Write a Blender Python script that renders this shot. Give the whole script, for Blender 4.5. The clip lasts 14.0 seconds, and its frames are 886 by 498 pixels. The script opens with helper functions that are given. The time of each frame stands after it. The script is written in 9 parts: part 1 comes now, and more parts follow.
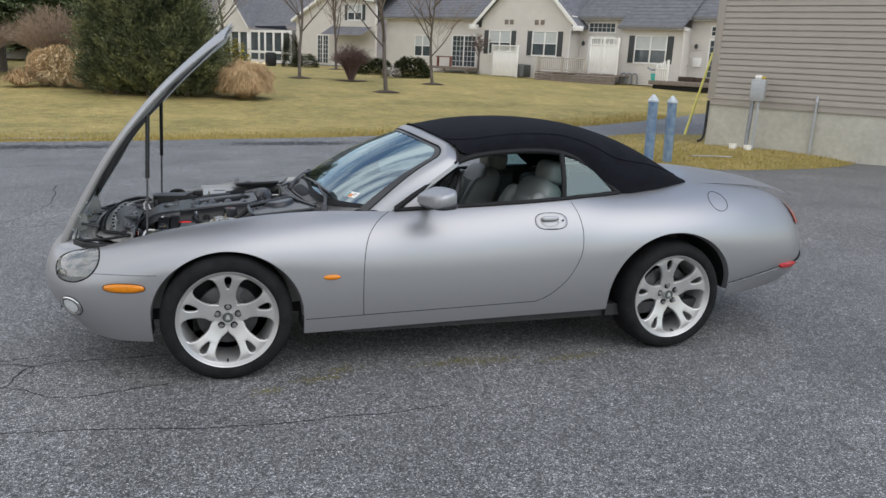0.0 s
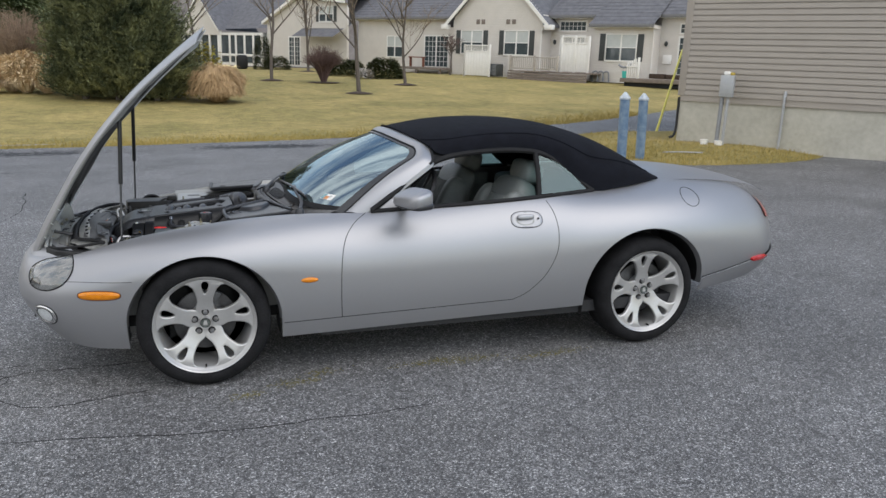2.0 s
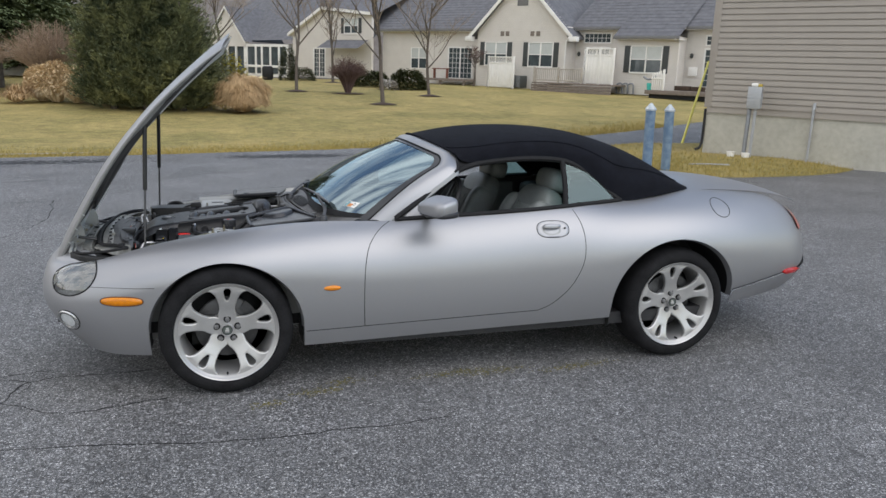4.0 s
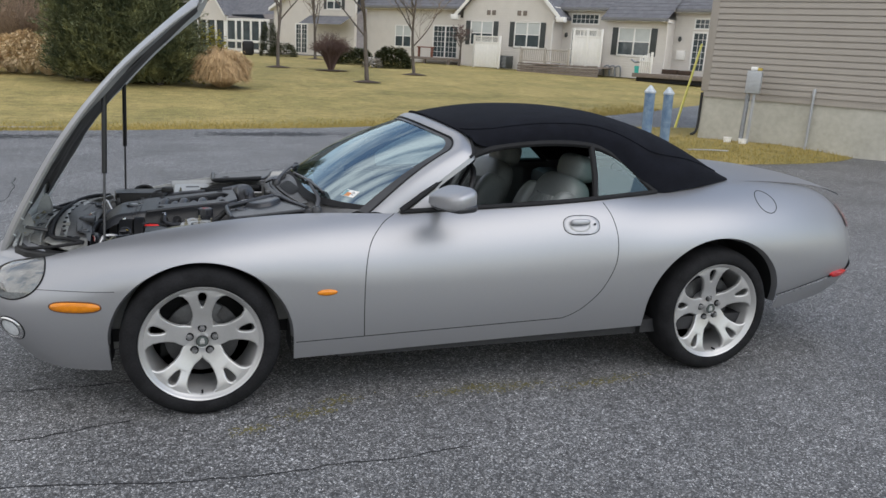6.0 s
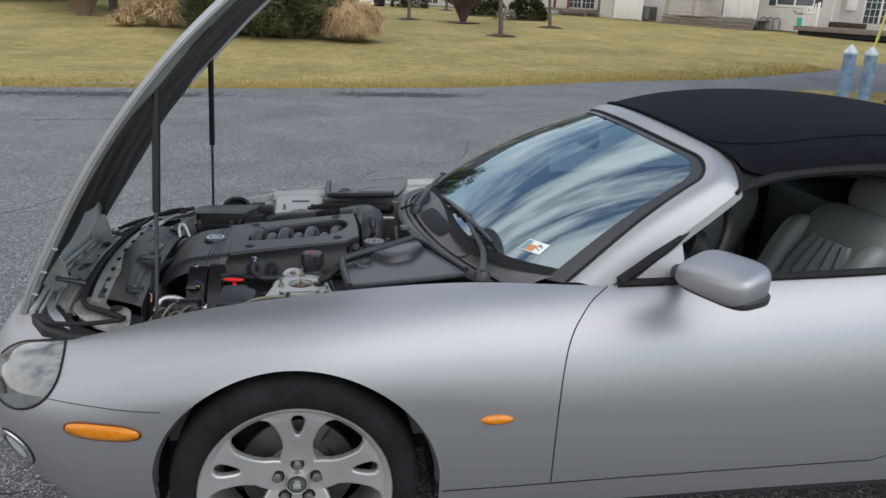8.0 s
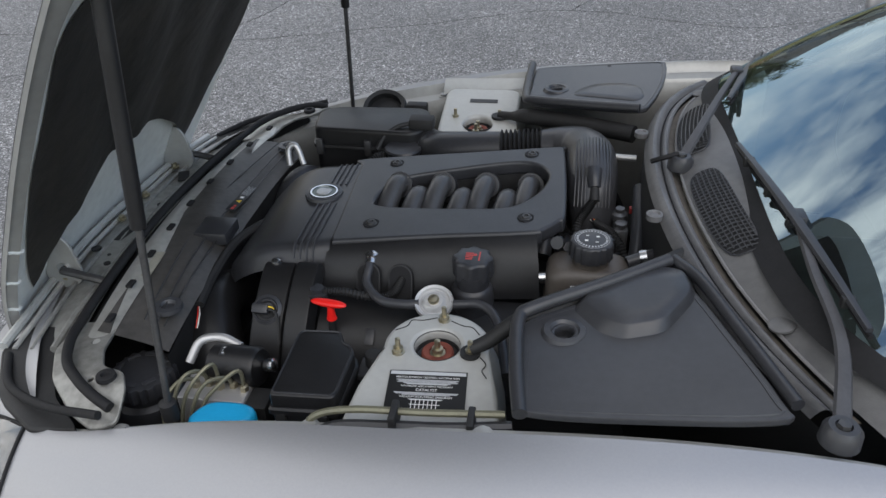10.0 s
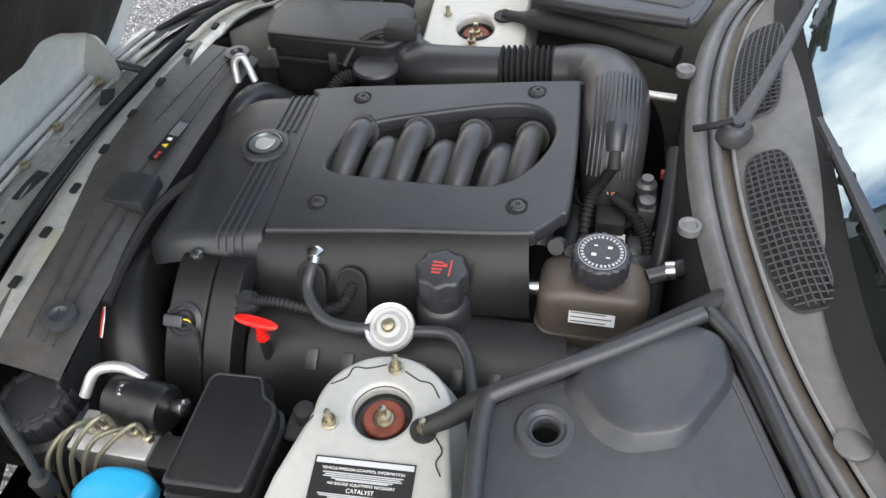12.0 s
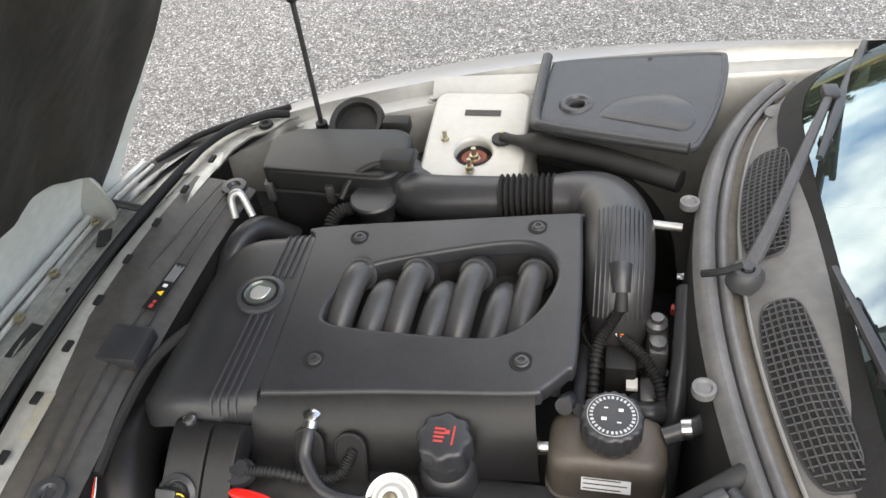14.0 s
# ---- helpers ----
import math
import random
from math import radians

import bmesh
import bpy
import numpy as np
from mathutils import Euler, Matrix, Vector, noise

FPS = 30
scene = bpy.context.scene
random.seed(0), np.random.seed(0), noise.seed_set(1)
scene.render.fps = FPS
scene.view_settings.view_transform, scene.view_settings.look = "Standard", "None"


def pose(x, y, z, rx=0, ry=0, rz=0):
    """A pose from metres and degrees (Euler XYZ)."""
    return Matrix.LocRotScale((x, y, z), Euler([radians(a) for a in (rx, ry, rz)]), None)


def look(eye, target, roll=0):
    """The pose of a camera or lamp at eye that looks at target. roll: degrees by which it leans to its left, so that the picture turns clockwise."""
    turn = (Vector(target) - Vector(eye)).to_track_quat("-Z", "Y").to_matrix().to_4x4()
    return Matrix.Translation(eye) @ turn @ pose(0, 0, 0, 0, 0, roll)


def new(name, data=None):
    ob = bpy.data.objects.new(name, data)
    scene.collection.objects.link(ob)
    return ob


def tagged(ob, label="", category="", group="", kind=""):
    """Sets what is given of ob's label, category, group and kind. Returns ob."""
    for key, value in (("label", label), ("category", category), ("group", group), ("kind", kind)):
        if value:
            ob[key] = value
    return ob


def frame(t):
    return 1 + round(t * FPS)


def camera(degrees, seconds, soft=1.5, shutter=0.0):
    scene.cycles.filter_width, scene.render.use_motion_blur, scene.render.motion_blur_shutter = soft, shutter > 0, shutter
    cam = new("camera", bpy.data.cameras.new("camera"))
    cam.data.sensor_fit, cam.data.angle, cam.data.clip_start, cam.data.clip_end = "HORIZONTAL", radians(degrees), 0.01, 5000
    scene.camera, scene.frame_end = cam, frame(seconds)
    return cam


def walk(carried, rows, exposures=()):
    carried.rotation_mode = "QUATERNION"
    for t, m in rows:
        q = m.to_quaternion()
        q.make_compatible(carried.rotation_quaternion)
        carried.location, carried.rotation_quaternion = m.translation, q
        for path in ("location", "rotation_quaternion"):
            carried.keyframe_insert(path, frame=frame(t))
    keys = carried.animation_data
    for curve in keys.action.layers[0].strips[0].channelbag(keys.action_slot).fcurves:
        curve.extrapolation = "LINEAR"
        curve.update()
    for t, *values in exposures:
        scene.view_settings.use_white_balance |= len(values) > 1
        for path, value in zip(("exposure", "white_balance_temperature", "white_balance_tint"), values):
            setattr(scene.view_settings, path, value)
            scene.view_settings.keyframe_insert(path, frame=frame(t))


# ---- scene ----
cam = camera(60.5, 14.0)
PATH = [
    (0, (-0.001, -4.715, 1.597), (0.552, -2.847, 1.144), 1.7),
    (0.5, (-0.004, -4.717, 1.6), (0.544, -2.849, 1.142), 1.5),
    (1, (-0.004, -4.711, 1.601), (0.568, -2.852, 1.139), 1.3),
    (1.5, (-0.01, -4.73, 1.594), (0.603, -2.882, 1.134), 1.0),
    (2, (-0.009, -4.734, 1.601), (0.603, -2.884, 1.15), 0.9),
    (2.5, (-0.012, -4.729, 1.6), (0.583, -2.868, 1.171), 0.6),
    (3, (-0.002, -4.71, 1.595), (0.546, -2.835, 1.167), 0.8),
    (5.3, (-0.036, -4.431, 1.557), (0.592, -2.576, 1.152), 3.0),
    (5.5, (-0.061, -4.338, 1.562), (0.602, -2.497, 1.149), 2.7),
    (6, (0.013, -4.07, 1.527), (0.62, -2.223, 1.056), 2.2),
    (6.5, (0.093, -3.754, 1.554), (0.53, -1.863, 1.071), 1.5),
    (7, (0.017, -3.37, 1.568), (0.479, -1.498, 1.037), 1.3),
    (7.5, (0.034, -3.02, 1.557), (0.514, -1.17, 0.967), 1.1),
    (8, (0.095, -2.636, 1.574), (0.392, -0.751, 0.975), 2.2),
    (8.5, (0.041, -2.24, 1.548), (0.144, -0.36, 0.872), 2.2),
    (9, (0.061, -1.908, 1.552), (0.043, -0.055, 0.8), 0.7),
    (9.2, (0.1, -1.774, 1.541), (0.023, 0.061, 0.748), 0.6),
    (11.3, (0.224, -0.947, 1.534), (-0.272, 0.335, 0.081), -9.2),
    (11.5, (0.236, -0.921, 1.548), (-0.273, 0.349, 0.089), -9.3),
    (12, (0.212, -0.87, 1.555), (-0.129, 0.448, 0.089), -4.2),
    (12.5, (0.2, -0.846, 1.566), (-0.153, 0.487, 0.117), -5.3),
    (13, (0.196, -0.814, 1.568), (-0.19, 0.505, 0.116), -6.8),
    (13.5, (0.212, -0.779, 1.596), (-0.209, 0.559, 0.169), -7.8),
    (14, (0.217, -0.742, 1.616), (-0.181, 0.676, 0.263), -7.5),
]
walk(cam, [(t, look(eye, target, roll)) for t, eye, target, roll in PATH],
     [(0.0, 0.74, 6720, 10), (9.2, 0.70, 6720, 10), (11.3, 1.60, 7050, 10), (12.0, 1.97, 7250, 10), (14.0, 2.10, 7800, 10)])

# ---- world and light ----
SUN_EL, SUN_AZ = 48.0, 148.0
world = bpy.data.worlds.new("sky")
scene.world = world
world.use_nodes = True
_w = world.node_tree.nodes
_wl = world.node_tree.links
_bg = _w["Background"]
_sky = _w.new("ShaderNodeTexSky")
_sky.sky_type, _sky.sun_disc = "NISHITA", False
_sky.sun_elevation, _sky.sun_rotation = radians(SUN_EL), radians(SUN_AZ)
_sky.air_density, _sky.dust_density = 1.25, 0.6
_tc = _w.new("ShaderNodeTexCoord")
_map = _w.new("ShaderNodeMapping")
_map.inputs["Scale"].default_value = (1.3, 3.2, 3.0)
_map.inputs["Rotation"].default_value = (0, 0, radians(-35))
_wl.new(_tc.outputs["Generated"], _map.inputs["Vector"])
_cl = _w.new("ShaderNodeTexNoise")
_cl.inputs["Scale"].default_value, _cl.inputs["Detail"].default_value = 1.5, 7.0
_cl.inputs["Roughness"].default_value = 0.55
_wl.new(_map.outputs["Vector"], _cl.inputs["Vector"])
_cr = _w.new("ShaderNodeValToRGB")
_cr.color_ramp.elements[0].position, _cr.color_ramp.elements[1].position = 0.44, 0.64
_sx_ = _w.new("ShaderNodeSeparateXYZ")
_wl.new(_tc.outputs["Generated"], _sx_.inputs[0])
_cov = _w.new("ShaderNodeMath")
_cov.operation = "MULTIPLY_ADD"
_cov.inputs[1].default_value = -0.13
_wl.new(_sx_.outputs["X"], _cov.inputs[0])
_wl.new(_cl.outputs["Fac"], _cov.inputs[2])
_wl.new(_cov.outputs[0], _cr.inputs["Fac"])
_mx = _w.new("ShaderNodeMix")
_mx.data_type = "RGBA"
_wl.new(_cr.outputs["Color"], _mx.inputs["Factor"])
_wl.new(_sky.outputs["Color"], _mx.inputs["A"])
_mx.inputs["B"].default_value = (8.4, 8.5, 8.7, 1)
_wl.new(_mx.outputs["Result"], _bg.inputs["Color"])
_bg.inputs["Strength"].default_value = 0.125

sun = new("sun", bpy.data.lights.new("sun", "SUN"))
sun.data.energy, sun.data.angle, sun.data.color = 0.75, radians(55), (1.0, 0.97, 0.92)
_az = radians(SUN_AZ)
sun.matrix_world = look((0, 0, 30), (-30 * math.sin(_az) / math.tan(radians(SUN_EL)), -30 * math.cos(_az) / math.tan(radians(SUN_EL)), 0))


# ---- materials ----
def mat(name, color, rough=0.5, metal=0.0, vary=0.0, scale=8.0, bump=0.0, bscale=60.0, coat=0.0, color2=None,
        spec=0.5, trans=0.0, ior=1.45, rnd=0.0, stretch=(1, 1, 1), sheen=0.0, detail=4.0):
    """A procedural surface: base colour broken up at two scales, with fine relief."""
    m = bpy.data.materials.new(name)
    m.use_nodes = True
    nt = m.node_tree
    N, L = nt.nodes, nt.links
    b = N["Principled BSDF"]
    b.inputs["Base Color"].default_value = (*color, 1)
    b.inputs["Roughness"].default_value = rough
    b.inputs["Metallic"].default_value = metal
    b.inputs["Specular IOR Level"].default_value = spec
    b.inputs["Coat Weight"].default_value = coat
    b.inputs["Coat Roughness"].default_value = 0.06
    b.inputs["Transmission Weight"].default_value = trans
    b.inputs["IOR"].default_value = ior
    b.inputs["Sheen Weight"].default_value = sheen
    tc = N.new("ShaderNodeTexCoord")
    mp = N.new("ShaderNodeMapping")
    mp.inputs["Scale"].default_value = stretch
    L.new(tc.outputs["Object"], mp.inputs["Vector"])
    if vary or color2 or rnd:
        n1 = N.new("ShaderNodeTexNoise")
        n1.inputs["Scale"].default_value, n1.inputs["Detail"].default_value = scale, detail
        L.new(mp.outputs["Vector"], n1.inputs["Vector"])
        n2 = N.new("ShaderNodeTexNoise")
        n2.inputs["Scale"].default_value, n2.inputs["Detail"].default_value = scale * 9, 3
        L.new(mp.outputs["Vector"], n2.inputs["Vector"])
        av = N.new("ShaderNodeMath")
        av.operation = "MULTIPLY_ADD"
        av.inputs[1].default_value = 0.6
        L.new(n1.outputs["Fac"], av.inputs[0])
        s2 = N.new("ShaderNodeMath")
        s2.operation = "MULTIPLY"
        s2.inputs[1].default_value = 0.4
        L.new(n2.outputs["Fac"], s2.inputs[0])
        L.new(s2.outputs[0], av.inputs[2])
        rp = N.new("ShaderNodeValToRGB")
        c2 = color2 or tuple(c * (1 + vary) for c in color)
        c1 = color if color2 else tuple(c * (1 - vary) for c in color)
        rp.color_ramp.elements[0].position, rp.color_ramp.elements[1].position = 0.34, 0.66
        rp.color_ramp.elements[0].color, rp.color_ramp.elements[1].color = (*c1, 1), (*c2, 1)
        L.new(av.outputs[0], rp.inputs["Fac"])
        out = rp.outputs["Color"]
        if rnd:
            oi = N.new("ShaderNodeObjectInfo")
            mr = N.new("ShaderNodeMapRange")
            mr.inputs["To Min"].default_value, mr.inputs["To Max"].default_value = 1 - rnd, 1 + rnd
            L.new(oi.outputs["Random"], mr.inputs["Value"])
            hv = N.new("ShaderNodeHueSaturation")
            L.new(mr.outputs["Result"], hv.inputs["Value"])
            L.new(out, hv.inputs["Color"])
            out = hv.outputs["Color"]
        L.new(out, b.inputs["Base Color"])
    if bump:
        n3 = N.new("ShaderNodeTexNoise")
        n3.inputs["Scale"].default_value, n3.inputs["Detail"].default_value = bscale, 5
        L.new(mp.outputs["Vector"], n3.inputs["Vector"])
        bp = N.new("ShaderNodeBump")
        bp.inputs["Strength"].default_value, bp.inputs["Distance"].default_value = bump, 0.01
        L.new(n3.outputs["Fac"], bp.inputs["Height"])
        L.new(bp.outputs["Normal"], b.inputs["Normal"])
    return m


PAINT = mat("silver_paint", (0.325, 0.327, 0.340), 0.45, 0.72, vary=0.03, scale=300, coat=0.12)
PAINT_DULL = mat("underbonnet_silver_and_cup_shade", (0.27, 0.272, 0.262), 0.42, 0.35, color2=(0.34, 0.342, 0.33), scale=6, detail=7)
PRIMER = mat("bonnet_inner_paint", (0.68, 0.70, 0.685), 0.5, 0.15, vary=0.12, scale=5)
FABRIC = mat("black_fabric", (0.006, 0.0068, 0.0105), 0.95, vary=0.3, scale=14, bump=0.35, bscale=900, spec=0.2)
RUBBER = mat("black_rubber", (0.013, 0.013, 0.014), 0.7, vary=0.25, scale=20, spec=0.25)
TYRE = mat("tyre_rubber", (0.0125, 0.0125, 0.0135), 0.85, vary=0.4, scale=14, bump=0.15, bscale=150, spec=0.16)
SEAM = mat("shut_line_dark", (0.008, 0.008, 0.009), 0.9)
PLASTIC = mat("black_plastic", (0.0265, 0.0272, 0.0305), 0.36, vary=0.2, scale=15, bump=0.05, bscale=700)
# blacker copy of PLASTIC; shade low in the bay is put into its colour
DEEP = mat("black_plastic_with_bay_shade", (0.0100, 0.0100, 0.0108), 0.40, vary=0.25, scale=15, bump=0.06, bscale=600, spec=0.42)
DUCT = mat("satin_grey_duct_plastic", (0.038, 0.038, 0.041), 0.34, vary=0.15, scale=12, bump=0.05, bscale=500)
SATIN = mat("satin_black_plastic", (0.045, 0.045, 0.047), 0.34, vary=0.15, scale=15, bump=0.04, bscale=500)
PLASTIC_GREY = mat("dark_grey_plastic", (0.038, 0.039, 0.043), 0.30, vary=0.15, scale=9, bump=0.05, bscale=600, spec=0.4)
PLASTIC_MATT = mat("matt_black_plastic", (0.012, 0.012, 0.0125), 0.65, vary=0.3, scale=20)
COWL = mat("cowl_grey_plastic", (0.170, 0.168, 0.167), 0.66, vary=0.14, scale=10, bump=0.1, bscale=500)
COWLTOP = mat("charcoal_cowl_plastic", (0.080, 0.079, 0.080), 0.46, color2=(0.125, 0.123, 0.122), scale=7, bump=0.1, bscale=500, detail=7)
TOWER = mat("tower_silver_paint", (0.36, 0.362, 0.345), 0.4, 0.15, vary=0.07, scale=9, detail=7)
ALLOY = mat("alloy_silver", (0.46, 0.455, 0.45), 0.38, 0.6, vary=0.04, scale=10)
ALLOY_DARK = mat("alloy_barrel", (0.16, 0.16, 0.165), 0.45, 0.7, vary=0.15, scale=8)
STEEL = mat("bright_steel", (0.62, 0.62, 0.62), 0.25, 1.0, vary=0.06, scale=30)
DAMPER = mat("bright_damper_metal", (0.58, 0.58, 0.575), 0.38, 0.6, vary=0.05, scale=30)
ZINC = mat("yellow_zinc", (0.36, 0.325, 0.235), 0.35, 0.9, vary=0.15, scale=40)
DARKMETAL = mat("dark_metal", (0.08, 0.08, 0.082), 0.5, 0.7, vary=0.25, scale=18)
ORANGE = mat("amber_lens", (0.60, 0.19, 0.004), 0.22, vary=0.12, scale=60, coat=0.25)
REDLENS = mat("red_lens", (0.42, 0.012, 0.012), 0.15, vary=0.15, scale=40, coat=0.6)
RED = mat("red_plastic", (0.72, 0.015, 0.012), 0.35, vary=0.06, scale=20)
BLUE = mat("blue_plastic", (0.008, 0.30, 0.55), 0.35, vary=0.05, scale=20)
LABELPRINT = mat("grey_label_print", (0.40, 0.41, 0.42), 0.5)
NOSE = mat("dirty_nose_paint", (0.16, 0.158, 0.148), 0.42, 0.5, color2=(0.36, 0.36, 0.34), scale=7, detail=8, bump=0.12, bscale=60)
SLAM = mat("slam_panel_silver", (0.31, 0.312, 0.295), 0.38, 0.4, color2=(0.50, 0.50, 0.475), scale=6, detail=8)
# opaque lamp face; the bright look of clear glass is put into its colour
LAMP = mat("bright_opaque_lamp_face", (0.62, 0.64, 0.65), 0.12, 0.3, vary=0.2, scale=40, coat=0.6)
WHITE = mat("white_print", (0.72, 0.72, 0.70), 0.5, vary=0.05, scale=30)
BLACKPRINT = mat("black_print", (0.012, 0.012, 0.012), 0.4)
REDPRINT = mat("red_print", (0.40, 0.045, 0.04), 0.5)
LEATHER = mat("grey_leather", (0.205, 0.222, 0.217), 0.42, vary=0.08, scale=9, bump=0.15, bscale=220)
DARKTRIM = mat("dark_interior_trim", (0.022, 0.022, 0.024), 0.6, vary=0.2, scale=12)
RUST = mat("rusty_bushing", (0.17, 0.046, 0.030), 0.6, 0.2, vary=0.3, scale=60)
YELLOW = mat("yellow_label", (0.75, 0.5, 0.03), 0.5)
OLIVE = mat("olive_brake_line", (0.155, 0.15, 0.105), 0.4, 0.4, vary=0.15, scale=40)
BEIGE = mat("aged_bottle_plastic", (0.070, 0.060, 0.052), 0.45, vary=0.15, scale=15)
CHROME = mat("chrome", (0.75, 0.75, 0.76), 0.08, 1.0)


def glass_mat(name, tint, gloss_rough=0.0, see=0.6, gloss=(1, 1, 1), dust=0.0):
    """Thin car glass: lets the view through with a tint and mirrors the sky by Fresnel."""
    m = bpy.data.materials.new(name)
    m.use_nodes = True
    N, L = m.node_tree.nodes, m.node_tree.links
    N.remove(N["Principled BSDF"])
    tr = N.new("ShaderNodeBsdfTransparent")
    tr.inputs["Color"].default_value = (*tint, 1)
    gl = N.new("ShaderNodeBsdfGlossy")
    gl.inputs["Roughness"].default_value = gloss_rough
    gl.inputs["Color"].default_value = (*gloss, 1)
    fr = N.new("ShaderNodeFresnel")
    fr.inputs["IOR"].default_value = 1.0 + see
    mixn = N.new("ShaderNodeMixShader")
    L.new(fr.outputs[0], mixn.inputs[0])
    L.new(tr.outputs[0], mixn.inputs[1])
    L.new(gl.outputs[0], mixn.inputs[2])
    last = mixn
    if dust:
        # a thin uneven film of dust on the outside
        df = N.new("ShaderNodeBsdfDiffuse")
        df.inputs["Color"].default_value = (0.62, 0.62, 0.60, 1)
        tc = N.new("ShaderNodeTexCoord")
        nz = N.new("ShaderNodeTexNoise")
        nz.inputs["Scale"].default_value, nz.inputs["Detail"].default_value = 5, 8
        L.new(tc.outputs["Object"], nz.inputs["Vector"])
        mr = N.new("ShaderNodeMapRange")
        mr.inputs["From Min"].default_value, mr.inputs["From Max"].default_value = 0.3, 0.7
        mr.inputs["To Min"].default_value, mr.inputs["To Max"].default_value = dust * 0.5, dust * 1.5
        L.new(nz.outputs["Fac"], mr.inputs["Value"])
        last = N.new("ShaderNodeMixShader")
        L.new(mr.outputs[0], last.inputs[0])
        L.new(mixn.outputs[0], last.inputs[1])
        L.new(df.outputs[0], last.inputs[2])
    L.new(last.outputs[0], N["Material Output"].inputs["Surface"])
    return m


WINDSCREEN = glass_mat("windscreen_glass", (0.32, 0.46, 0.46), 0.0, 2.25, (0.70, 0.87, 0.95), dust=0.012)
SIDEGLASS = glass_mat("green_side_glass", (0.40, 0.62, 0.60), 0.0, 0.75, (0.8, 1.0, 1.0))
LENSGLASS = glass_mat("clear_lens", (0.80, 0.82, 0.83), 0.02, 0.95)
PANE = mat("window_pane", (0.06, 0.075, 0.08), 0.08, 0.0, vary=0.3, scale=2, coat=0.5)


# ---- mesh helpers ----
def spl(keys):
    """A smooth curve through (t, value...) keys, as a function of t."""
    ts = [k[0] for k in keys]
    vs = np.array([k[1:] for k in keys], float)
    n = len(ts)
    tan = np.zeros_like(vs)
    for i in range(n):
        a, b = max(i - 1, 0), min(i + 1, n - 1)
        tan[i] = (vs[b] - vs[a]) / (ts[b] - ts[a])

    def f(t):
        t = min(max(t, ts[0]), ts[-1])
        i = min(max(int(np.searchsorted(ts, t)) - 1, 0), n - 2)
        h = ts[i + 1] - ts[i]
        q = (t - ts[i]) / h
        r = (vs[i] * (2 * q**3 - 3 * q * q + 1) + tan[i] * h * (q**3 - 2 * q * q + q)
             + vs[i + 1] * (-2 * q**3 + 3 * q * q) + tan[i + 1] * h * (q**3 - q * q))
        return float(r[0]) if len(r) == 1 else r
    return f


def lin(keys):
    ts, vs = [k[0] for k in keys], [k[1] for k in keys]
    return lambda t: float(np.interp(t, ts, vs))


